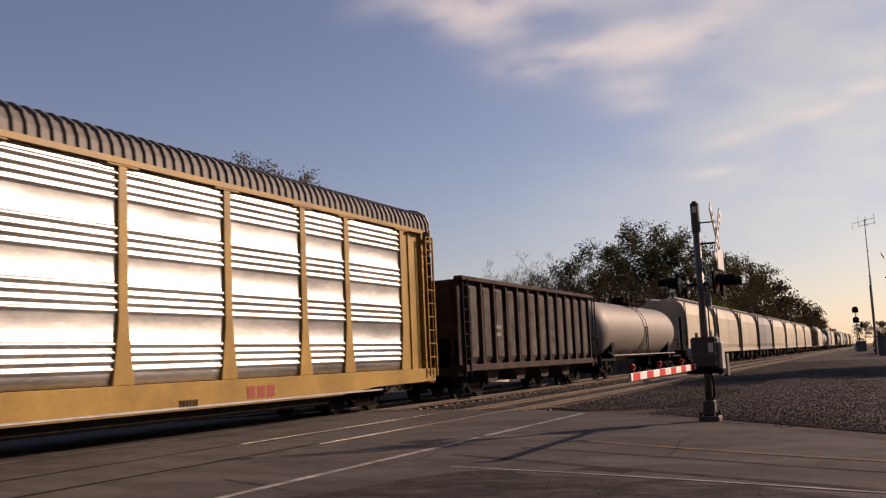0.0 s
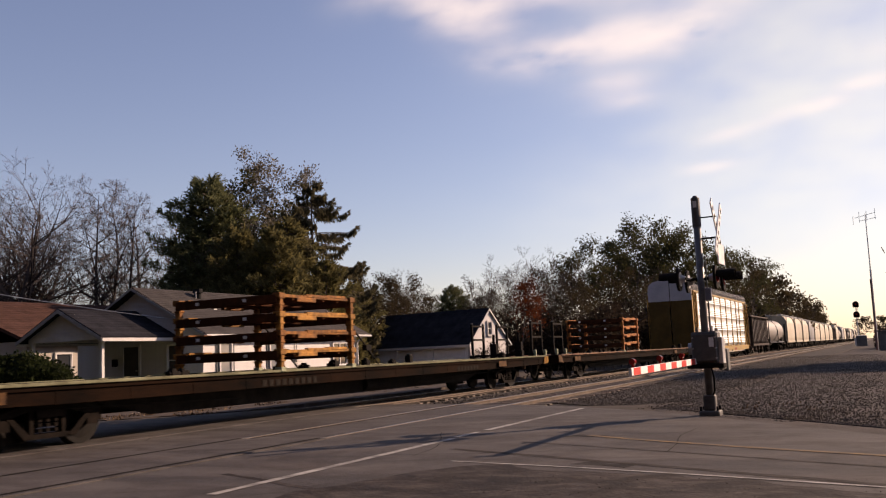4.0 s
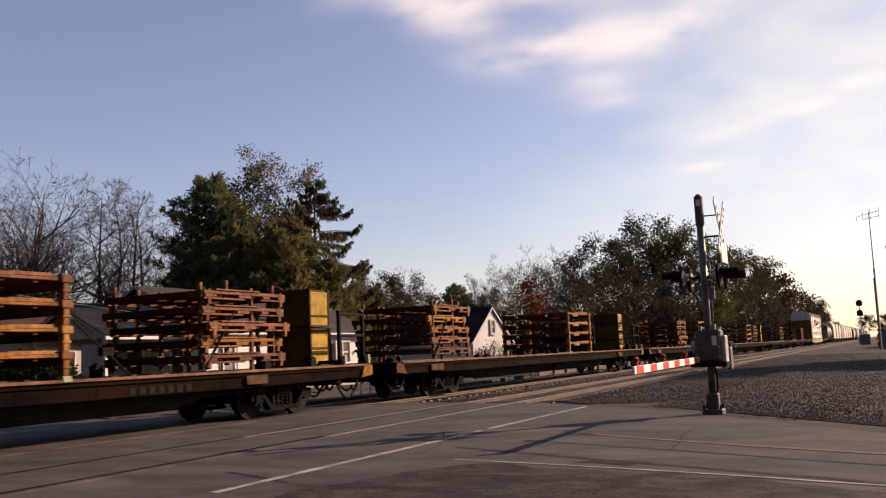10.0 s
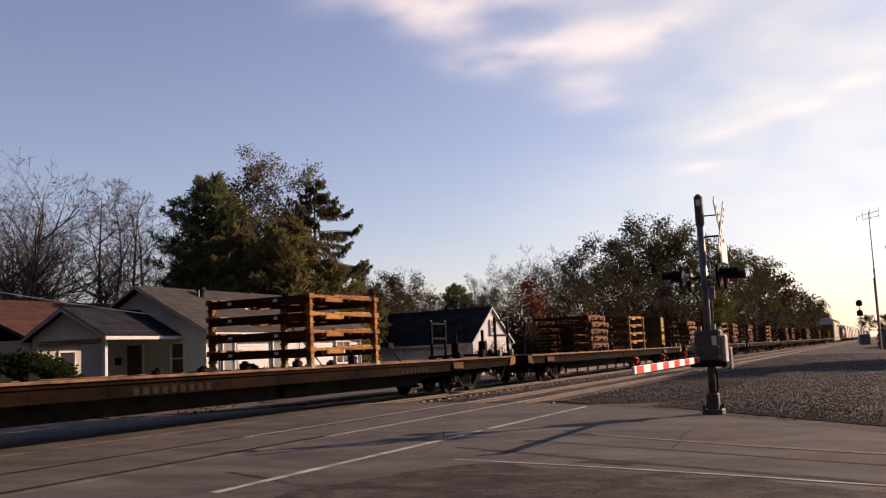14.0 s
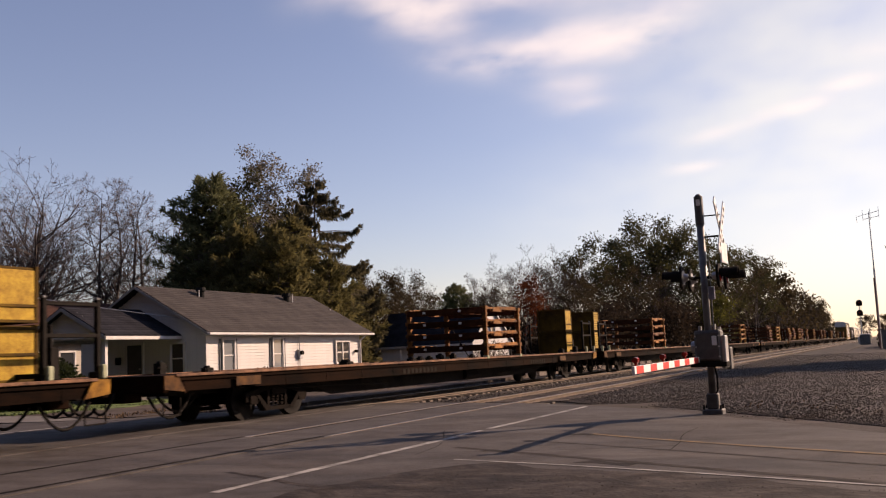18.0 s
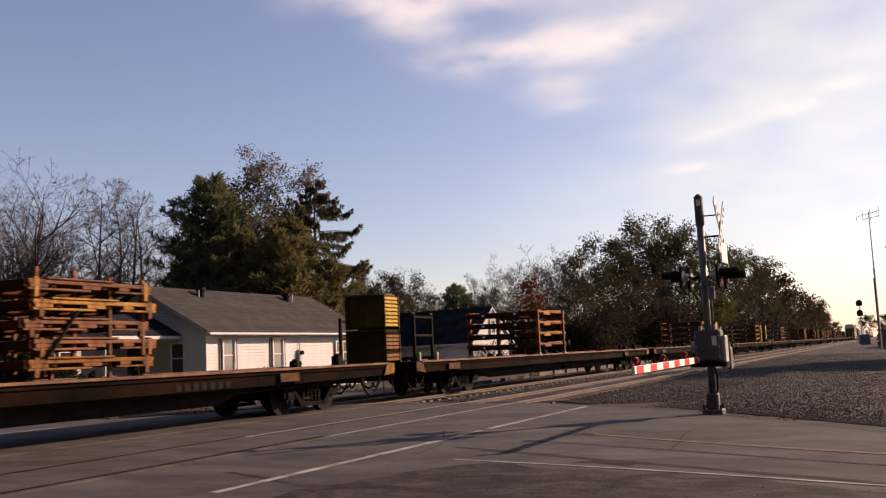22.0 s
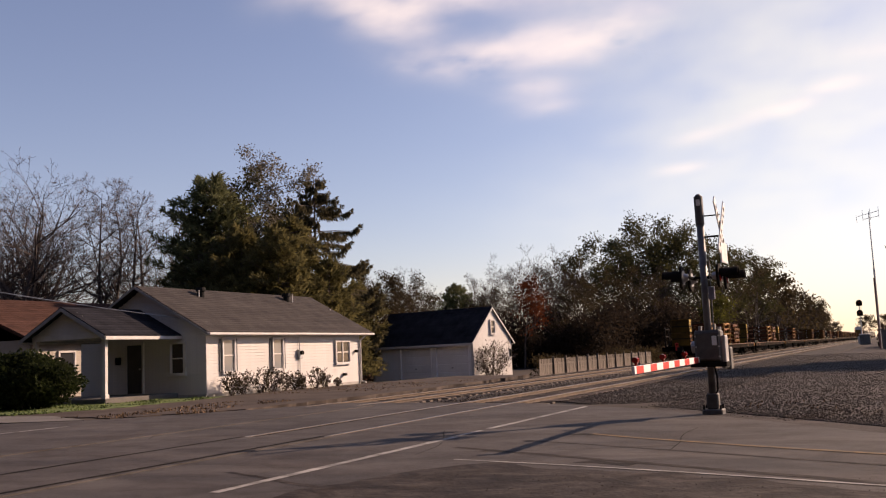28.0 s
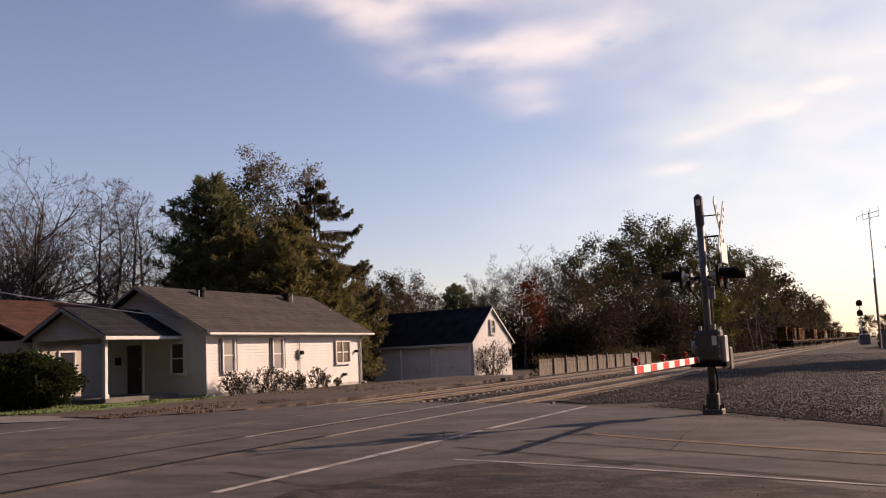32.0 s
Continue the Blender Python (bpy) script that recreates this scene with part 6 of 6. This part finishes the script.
plant([
    (bare_r, -34.8, 86.1, 9.0),
    (bare_r, -34.9, 89.4, 11.5),
    (bare_r, -34.9, 93.7, 12.6),
    (bare_r, -34.5, 98.1, 13.1),
    (bare_r, -32.5, 98.8, 12.2),
    (bare_r, -31.0, 95.0, 10.5),
    (half_o, -31.9, 101.0, 11.6),
    (half_h, -31.6, 103.3, 12.9),
    (half_h, -30.8, 107.7, 15.0),
    (half_g, -29.6, 112.2, 14.4),
    (half_h, -27.7, 114.7, 17.9),
    (half_g, -27.7, 120.9, 16.6),
    (half_g, -23.9, 117.6, 17.2),
    (half_h, -22.9, 123.9, 17.4),
    (half_h, -20.4, 120.3, 15.3),
    (half_o, -19.2, 124.5, 13.2),
    (half_g, -19.4, 133.0, 14.4),
    (half_h, -18.6, 148.0, 15.6),
    (half_g, -18.9, 160.0, 15.2),
    (far_o, -18.8, 176.0, 13.4),
    (far_r, -19.4, 200.0, 13.0),
    (far_o, -19.6, 232.0, 12.8),
    (far_r, -20.0, 262.0, 12.6),
    (far_o, -20.5, 300.0, 13.0),
    (half_o, -30.5, 130.8, 13.0),
    (half_o, -26.0, 138.7, 14.0),
    (bare_r, -24.9, 108.1, 11.5),
    (bare_r, -22.9, 112.5, 11),
    (half_o, -26.8, 104.0, 10.5),
    (yellow, -18.9, 114, 7.6),
    (half_o, -28.5, 92, 8.6),
], WOODS, -.4, 46)
random.seed(40)
kinds = [far_r, far_o, far_o, far_r]
y = 176
while y < 620:
    for x in (-21, -27):
        put(random.choice(kinds), x - random.uniform(0, 4) - (y - 168) * .012, y + random.uniform(-5, 5), -.4, random.uniform(0, 360), random.uniform(.72, .95), WOODS)
    y += 17 if y < 300 else 40
for i in range(12):
    put(random.choice(kinds), -8 + i * 9 + random.uniform(-3, 3), 330 + random.uniform(0, 120) + (140 if i < 2 else 0), -.4, random.uniform(0, 360), random.uniform(.7, 1.0), WOODS)
for x, y, top in ((4.5, 56, 9.5), (6.0, 51, 9.0), (7.5, 58, 10.0), (9, 54, 9.5), (11, 60, 10.5), (12, 52, 9.6), (15, 58, 10), (17, 53, 10), (21, 58, 10), (25, 55, 10)):
    put(far_o, x, y, -.4, random.uniform(0, 360), top / 14, WOODS)
for x, y, k in ((20, 118, .7), (8, 160, .6), (4.6, 112, .32), (7.2, 128, .4)):
    put(far_o, x, y, -.4, random.uniform(0, 360), k, WOODS)


def thicket(name, label, box_, count, height, material, size, seed):
    rng = np.random.default_rng(seed)
    x0, x1, y0, y1 = box_
    p = np.c_[rng.uniform(x0, x1, count), rng.uniform(y0, y1, count), np.zeros(count)]
    h = np.array([height * (.6 + .6 * noise.noise(Vector((a * .22, b * .14, seed)))) + .5 for a, b, _ in p])
    p[:, 2] = rng.random(count) ** .8 * h - .4
    return tagged(part(name, quads_mesh(name, leaves_at(rng, p, size * .5, size * 1.6, None, 1.5, .3), material), None), label, "undergrowth", kind="stuff")


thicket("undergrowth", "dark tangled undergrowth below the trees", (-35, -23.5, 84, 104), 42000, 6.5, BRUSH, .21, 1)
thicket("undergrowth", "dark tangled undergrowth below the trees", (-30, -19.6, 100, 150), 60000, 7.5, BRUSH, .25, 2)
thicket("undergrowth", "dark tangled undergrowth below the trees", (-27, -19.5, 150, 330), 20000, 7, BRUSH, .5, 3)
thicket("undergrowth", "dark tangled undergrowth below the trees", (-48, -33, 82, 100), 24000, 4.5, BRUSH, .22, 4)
thicket("undergrowth", "brown undergrowth behind the houses", (-60, -32, 56, 70), 22000, 3.4, BRUSHBROWN, .28, 5)
thicket("undergrowth", "brown weeds along the track", (-20.8, -19.7, 56, 92), 6500, 1.3, LEAFOLIVE, .13, 6)
thicket("undergrowth", "brown brush beside the lot", (-1.1, 12, 100, 120), 16000, 3.0, BRUSH, .22, 7)

shrub("hedge_shrub", "large rounded dark green shrub on the lawn", 51, (2.1, 1.6, 1.86), HEDGE, 20000, .085, at=pose(-26.2, 22.5, 0))
shrub("garage_shrub", "tangled half-bare shrub against the garage wall", 52, (1.1, 1.2, 2.4), LEAFOLIVE, 1500, .07, at=pose(-22.4, 54.1, -.5), bare=22)
random.seed(53)
for i, (y, k) in enumerate(((29.3, 1.0), (30.0, .9), (31.2, 1.0), (31.9, .95), (32.8, .75), (33.6, .85), (34.0, .6), (35.2, .95), (35.9, .6), (36.9, .4))):
    sh = shrub("rose_bush", "low leggy rose bush with reddish leaves", 60 + i, (.36 * k, .42 * k, 1.0 * k), LEAFOLIVE, int(300 * k), .06, at=pose(-22.9, y, .0), bare=7)
    tagged(sh, group="rose bushes along the house")
tufts("lawn_grass", (-34, -22.2, 19.5, 28.3), 12000, .05, GRASS, "short green grass blades", 71)
tufts("dry_grass", (-19.5, -15.8, 17.8, 24.5), 2200, .045, DRYGRASS, "dry straw-coloured grass at the pavement's edge", 72)
tufts("dry_grass", (-23, -16, 30, 48), 3000, .045, DRYGRASS, "thin dry grass beside the track", 73)
tufts("weeds", (-2.6, 1, 17.2, 19.5), 160, .035, DRYGRASS, "sparse dry weeds on the gravel", 74)

# ---- crossing signal ----
def crossing_signal():
    x, y = -2.82, 16.55
    g = thing("crossing_signal", "grey crossing mast with flashing lamps, crossbuck and gate", "crossing signal", at=pose(x, y, 0))
    part("base", boxes((-.17, .17, -.17, .17, -.05, .07), (-.1, .1, -.1, .1, .07, .33)), CASTGREY, g, "cast base with bolts", bevel=.02)
    for a in (-.135, .135):
        for b in (-.135, .135):
            bm = B()
            rod(bm, (a, b, .06), (a, b, .14), .02, n=6)
            part("anchor_bolt", bm, BLACK, g)
    part("mast", (lambda b: (rod(b, (0, 0, .3), (0, 0, 3.4), .063, n=16), b)[1])(B()), GALVPOST, g, "grey steel mast", smooth=True)
    bm = B()
    rod(bm, (0, 0, 3.22), (0, 0, 3.72), .075, n=14)
    rod(bm, (0, 0, 3.72), (0, 0, 3.76), .06, .03, n=14)
    bell = part("bell_housing", bm, CASTGREY, g, "dark cap with a pale plate")
    part("plate", boxes((-.03, .03, -.082, -.07, 3.55, 3.66)), SIGNWHITE, bell)
    part("conduit", (lambda b: (rod(b, (.1, -.02, 1.4), (.1, -.02, 2.7), .014, n=6), b)[1])(B()), GALVPOST, g)
    part("id_box", boxes((.07, .17, -.1, -.02, 1.92, 2.14)), BLUEBOX, g, "small grey-blue box on the mast", bevel=.008)
    # crossbuck, turned to face traffic along the road
    turn = pose(.34, 0, 3.15, 0, 0, -1)
    for a in (-1, 1):
        arm = part("crossbuck_board", boxes((-.01, .01, -.6, .6, -.075, .075)), SIGNWHITE, g, "white crossbuck board with plain dark bars", at=turn @ pose(.012 * a, 0, 0, a * 48, 0, 0), bevel=.003)
        for k in range(6):
            d = -.46 + k * .16 + (.08 if k > 2 else 0)
            part("lettering_bar", boxes((.0105, .012, d, d + .07, -.04, .04)), INK, arm)
    part("track_plate", boxes((-.012, .012, -.22, .22, -.17, .17)), SIGNWHITE, g, "small white plate under the crossbuck", at=pose(.36, 0, 2.70, 0, 0, -4), bevel=.004)
    part("crossbuck_bracket", boxes((0, .34, -.012, .012, 3.36, 3.38)), BLACK, g)
    part("crossbuck_bracket", boxes((0, .36, -.015, .015, 2.99, 3.02)), BLACK, g)
    # flashers, in two pairs back to back
    part("lamp_arm", boxes((-.2, .25, -.03, .03, 2.28, 2.33), (-.23, -.17, -.42, .42, 2.28, 2.33), (.2, .26, -.42, .42, 2.28, 2.33)), BLACK, g, bevel=.01)
    for lx, face in ((-.26, -.38), (-.26, .38), (.27, -.38), (.27, .38)):
        lamp = part("flasher", (lambda b: (rod(b, (0, -.02, 0), (.0, -.06, 0), .2, n=24), b)[1])(B()), BLACK, g, "black round lamp backing", at=pose(lx, face, 2.30, 0, 0, 90 if lx > 0 else -90))
        part("lens", (lambda b: (rod(b, (0, -.06, 0), (0, -.075, 0), .1, n=20), b)[1])(B()), LENSRED, lamp, "red lens")
        bm = B()
        arc = [math.pi * i / 9 - .1 + .012 * i for i in range(10)]
        prism(bm, [(.125 * math.cos(a), .125 * math.sin(a)) for a in arc] + [(.117 * math.cos(a), .117 * math.sin(a)) for a in arc[::-1]], -.36, -.06)
        part("hood", bm, BLACK, lamp, "black visor hood")
        part("rear_case", (lambda b: (rod(b, (0, -.02, 0), (0, -.008, 0), .12, n=24), rod(b, (0, -.008, 0), (0, .07, 0), .075, .05, n=14), b)[2])(B()), ALUM, lamp, "pale rear of the lamp")
    # gate machine and arm
    m = part("gate_machine", boxes((-.22, .22, -.16, .2, .86, 1.4)), CASTGREY, g, "dark grey gate machine case", bevel=.03)
    part("case_cover", boxes((-.2, .2, -.185, -.16, .9, 1.36)), CASTGREY, m, bevel=.012)
    bm = B()
    for s in (-.19, .19):
        for z in (.95, 1.12, 1.3):
            rod(bm, (s, -.2, z), (s, -.17, z), .016, n=6)
    part("cover_bolt", bm, ALUM, m)
    part("counterweight", boxes((.2, .27, -.12, .55, .75, .9), (.22, .3, .3, .56, .72, 1.1)), CASTGREY, m, "grey counterweight arm", bevel=.015)
    part("shelf", boxes((-.3, .3, -.2, .2, .78, .86)), BLACK, m, bevel=.01)
    part("side_cover", boxes((.22, .29, -.13, .17, .84, 1.3)), ALUM, m, "bright side cover", bevel=.012)
    part("crank_hub", (lambda b: (rod(b, (-.29, 0, 1.12), (-.22, 0, 1.12), .1, n=14), b)[1])(B()), ALUM, m, "pale crank hub")
    for a, h in ((-.14, 1.48), (.1, 1.5), (.18, 1.45)):
        part("cable_gland", (lambda b: (rod(b, (a, .05, 1.38), (a, .05, h), .03, n=8), b)[1])(B()), ALUM, m)
    part("name_plate", boxes((.08, .16, -.192, -.186, 1.14, 1.3)), SIGNWHITE, m, "small white plate")
    s_ = Soup()
    s_.tube([Vector((.06, -.06, .86)), Vector((.11, -.09, .62)), Vector((.10, -.06, .4)), Vector((.05, -.04, .3))], [.016] * 4, 6)
    part("drop_cable", s_.mesh("drop_cable", BLACK), None, g, "black cable down the mast")
    arm = part("gate_arm", boxes((-.02, .02, -4.66, -.1, -.05, .05)), GATEWHITE, g, "red and white striped gate arm, lowered", at=pose(-.17, .0, .905, .35, 0, 0), bevel=.004)
    for i in range(6):
        y0 = -.28 - i * .78
        bm = B()
        for sx in (-1, 1):
            rim = [(y0, -.048), (y0 - .38, -.048), (y0 - .38, .048), (y0, .048)]
            prism(bm, rim, sx * .0205 - .001, sx * .0205 + .001, "x")
        part("red_stripe", bm, GATERED, arm, "red reflective stripe")
    for y0 in (-1.3, -2.9, -4.5):
        bm = B()
        rod(bm, (0, y0, .055), (0, y0, .1), .02, n=8)
        rod(bm, (0, y0 - .05, .125), (0, y0 + .05, .125), .04, n=12)
        part("arm_lamp", bm, LENSRED, arm, "small red lamp on the arm")
    return g


crossing_signal()


def track_signal():
    x, y = -4.5, 178
    s = thing("track_signal", "tall black two-headed railway signal", "railway signal", at=pose(x, y, 0))
    part("mast", (lambda b: (rod(b, (0, 0, -.3), (0, 0, 7.5), .12, .09, n=10), b)[1])(B()), ALUM, s, "silver mast")
    for z in (5.24, 6.99):
        h = part("signal_head", (lambda b: (rod(b, (0, -.2, z), (0, -.1, z), .52, n=18), box(b, -.5, .5, -.2, -.1, z - .55, z), b)[2])(B()), BLACK, s, "black backed signal head")
        part("lens", (lambda b: (rod(b, (0, -.26, z), (0, -.2, z), .12, n=12), b)[1])(B()), LENSRED, h)
    part("ladder", ladder(.25, .1, .5, 0, 7.5), BLACK, s)
    part("platform", boxes((-.6, .6, -.4, .5, 4.3, 4.36)), BLACK, s)
    part("case", boxes((-.7, .5, .3, 1.1, -.3, 1.2)), ALUM, s, bevel=.03)
    c = thing("relay_cabinet", "small silver relay cabinet beside the track", "cabinet", at=pose(-3.4, 150, -.45))
    part("case", boxes((-.7, .7, -.5, .5, .2, 1.9)), CASTGREY, c, bevel=.03)
    part("leg", boxes((-.6, -.45, -.4, .4, 0, .2)), BLACK, c)
    part("leg", boxes((.45, .6, -.4, .4, 0, .2)), BLACK, c)
    part("roof", boxes((-.78, .78, -.58, .58, 1.9, 1.98)), SIGNWHITE, c)
    d = thing("equipment_shed", "low pale equipment shed behind the lot", "shed", at=pose(.2, 92, -.45))
    part("wall", boxes((-.9, 1.6, -.8, .8, 0, 2.1)), CASTGREY, d, bevel=.02)
    part("roof", boxes((-1.05, 1.75, -.95, .95, 2.1, 2.2)), CASTGREY, d, bevel=.02)
    part("door", boxes((-.4, .4, -.83, -.8, .05, 1.9)), GALVPOST, d)


track_signal()


def antenna():
    a = thing("antenna_mast", "thin tall antenna mast with crossed aerials", "antenna", at=pose(-.9, 98, -.4))
    part("pole", (lambda b: (rod(b, (0, 0, 0), (0, 0, 8), .09, n=8), rod(b, (0, 0, 8), (0, 0, 13.4), .06, .04, n=8), b)[2])(B()), ALUM, a)
    bm = B()
    for dx, dz in ((-.55, 0), (.1, .05), (.85, .2)):
        rod(bm, (dx, 0, 13.1 + dz - .55), (dx, 0, 13.1 + dz + .5), .022, n=5)
    rod(bm, (-1.0, 0, 13.0), (.9, 0, 13.4), .022, n=5)
    rod(bm, (-.5, 0, 12.7), (.9, 0, 12.9), .022, n=5)
    rod(bm, (-1.1, 0, 13.2), (-1.1, 0, 12.4), .018, n=5)
    part("aerial", bm, ALUM, a)
    p = thing("wooden_pole", "plain brown wooden pole", "pole", at=pose(-.96, 97, -.4))
    part("shaft", (lambda b: (rod(b, (0, 0, 0), (0, 0, 7.0), .10, .08, n=10), b)[1])(B()), POLE, p)


antenna()

wire = thing("service_wire", "thin pale service wire to the house gable", "wire")
bm = B()
spots = []
for i in range(17):
    t = i / 16
    a, b = Vector((-32.9, 21.07, 5.24)), Vector((-24.7, 28.87, 3.02))
    spots.append(a.lerp(b, t) + Vector((0, 0, -.12 * 4 * t * (1 - t))))
cable = Soup()
cable.tube(spots, [.018] * len(spots), 5)
part("cable", cable.mesh("cable", ALUM), None, wire)

# ---- clouds, far off ----
DRIFTING = []


def cloud_material(name, colour):
    m = bpy.data.materials.new(name)
    m.use_nodes = True
    nodes, links = m.node_tree.nodes, m.node_tree.links
    nodes.remove(nodes["Principled BSDF"])
    amount = nodes.new("ShaderNodeAttribute")
    amount.attribute_name = "cover"
    clear, glow, both = nodes.new("ShaderNodeBsdfTransparent"), nodes.new("ShaderNodeEmission"), nodes.new("ShaderNodeMixShader")
    glow.inputs["Color"].default_value, glow.inputs["Strength"].default_value = (*colour, 1), .86
    links.new(amount.outputs["Fac"], both.inputs[0])
    links.new(clear.outputs[0], both.inputs[1]), links.new(glow.outputs[0], both.inputs[2])
    links.new(both.outputs[0], nodes["Material Output"].inputs["Surface"])
    return m


CLOUD = cloud_material("thin_cloud", (1.0, .965, .945))
# An added glowing sheet: stands in for bright haze on the sunward sky.
SKYGLOW = cloud_material("glowing_sky_haze", (.91, 1.0, .87))


def cloud(name, label, az, el, puffs, seed, drift, material, far=2400, strength=.8, rough=.6, w=24.0, h=10.0):
    """A thin sheet of cloud: puffs are (right, up, half width, half height, slant, weight), in degrees round the centre."""
    nx, ny = 180, 80
    pts, dens = [], []
    for j in range(ny + 1):
        for i in range(nx + 1):
            u, v = (i / nx - .5) * w, (j / ny - .5) * h
            d = 0
            for a, b, rx, ry, slant, k in puffs:
                du, dv = u - a, v - b - slant * (u - a)
                d += k * math.exp(-((du / rx) ** 2 + (dv / ry) ** 2))
            f = .72 + rough * noise.fractal(Vector((u * .22 + seed, v * .55, seed)), 1.0, 2.0, 5)
            edge = min(i, nx - i) / nx * 8, min(j, ny - j) / ny * 8
            dens.append(max(.72 * (1 - math.exp(-1.5 * max(d * f * strength, 0))), 0) * min(*edge, 1))
            pts.append((far * math.tan(radians(u)), 0, far * math.tan(radians(v))))
    n = nx + 1
    ob = sheet(name, pts, [(j * n + i, j * n + i + 1, (j + 1) * n + i + 1, (j + 1) * n + i) for j in range(ny) for i in range(nx)], material)
    layer = ob.data.attributes.new("cover", "FLOAT", "POINT")
    layer.data.foreach_set("value", dens)
    tagged(ob, label, "cloud", kind="structure")
    def spot(az_):
        return Matrix.Rotation(radians(-az_), 4, "Z") @ pose(0, far * math.cos(radians(el)), far * math.sin(radians(el)), el, 0, 0) @ pose(0, 0, 0, 0, 2.5, 0)
    ob.matrix_basis = spot(az)
    ob.visible_shadow = True
    DRIFTING.append((ob, spot(az), spot(az - drift)))


cloud("backdrop_cloud", "thin streaked white cloud lit by low sun", -14.7, 18.0, [(-7.2, 2.7, 2.4, 1.5, -.2, .95), (-4.1, 3.3, 4.5, .9, 0, .5), (-1.7, -.2, 3.0, .95, .10, .62), (2.3, .4, 3.6, 1.15, .16, .72), (6.2, .9, 2.2, 1.1, .30, .7),
      (1.8, -2.1, 2.0, .7, .1, .34), (2.2, -3.3, 1.5, .5, .1, .36), (-5.3, -.6, 2.2, .6, -.1, .25), (-11.5, 4.2, 4.0, 1.2, .1, .3), (3.2, 4.2, 6.0, 1.3, 0, .45)], 4.0, 6.6, CLOUD, strength=1.05, rough=.75, w=34.0, h=14.0)
cloud("backdrop_cloud", "small wisps of cloud", -4.2, 12.2, [(4.6, 2.2, 1.3, .35, .1, .8), (2.2, 1.1, 1.2, .35, .2, .55), (-2.8, -.1, 1.3, .32, .15, .6), (-4.2, -2.0, 1.2, .28, .1, .6), (-.3, .6, 2.0, .4, .3, .35), (7.5, 4.0, 2.4, .6, 0, .5)], 9.0, 2.4, CLOUD, strength=.75)
cloud("backdrop_cloud", "broad glowing haze sheet added to brighten the sky", -2.0, 12.0, [(0, 2, 8, 5.2, 0, .44), (5, -3, 10, 6, 0, .46), (6, -10, 14, 5, 0, .34), (-4, 7.5, 10, 4.2, .1, .36), (10, 6, 9, 7, 0, .46), (2, 3.5, 3.5, 1.2, .3, .2), (-5, 0, 6, 2.4, .2, .24), (-9, -4, 8, 3, 0, .22)], 15.0, 2.0, SKYGLOW, far=2600, strength=.8, rough=.35, w=56.0, h=34.0)

# ---- the street goes on behind: unseen plain walls, added to hold off sky light ----
for name, x0, x1, y0, y1, high in (("backdrop_woods", -130, 60, -15, -14, 28), ("backdrop_woods", -76, -75, -14, 22, 24)):
    tagged(part(name, boxes((x0, x1, y0, y1, -.5, high)), LEAFOLIVE), "plain unseen wall added to block sky light", "backdrop", kind="structure")


# ---- what moves ----
def motions():
    for ob, y in MOVING:
        z = ob.location.z
        walk(ob, [(t, pose(FAR_X, y + V * t, z)) for t in (0, 8, 16, 24, 32)])
    done = {}
    for ob, dy in WHEELS:
        if dy not in done:
            turns = [(i / FPS, Matrix.Translation((0, dy, .42)) @ Matrix.Rotation(-V / .42 * i / FPS, 4, "X")) for i in range(32 * FPS + 1)]
            walk(ob, turns)
            done[dy] = ob.animation_data
            continue
        ob.rotation_mode = "QUATERNION"
        keys = ob.animation_data_create()
        keys.action = done[dy].action
        keys.action_slot = done[dy].action_slot
    for ob, m0, m1 in DRIFTING:
        walk(ob, [(0, m0), (16, m0.lerp(m1, .5)), (32, m1)])


motions()
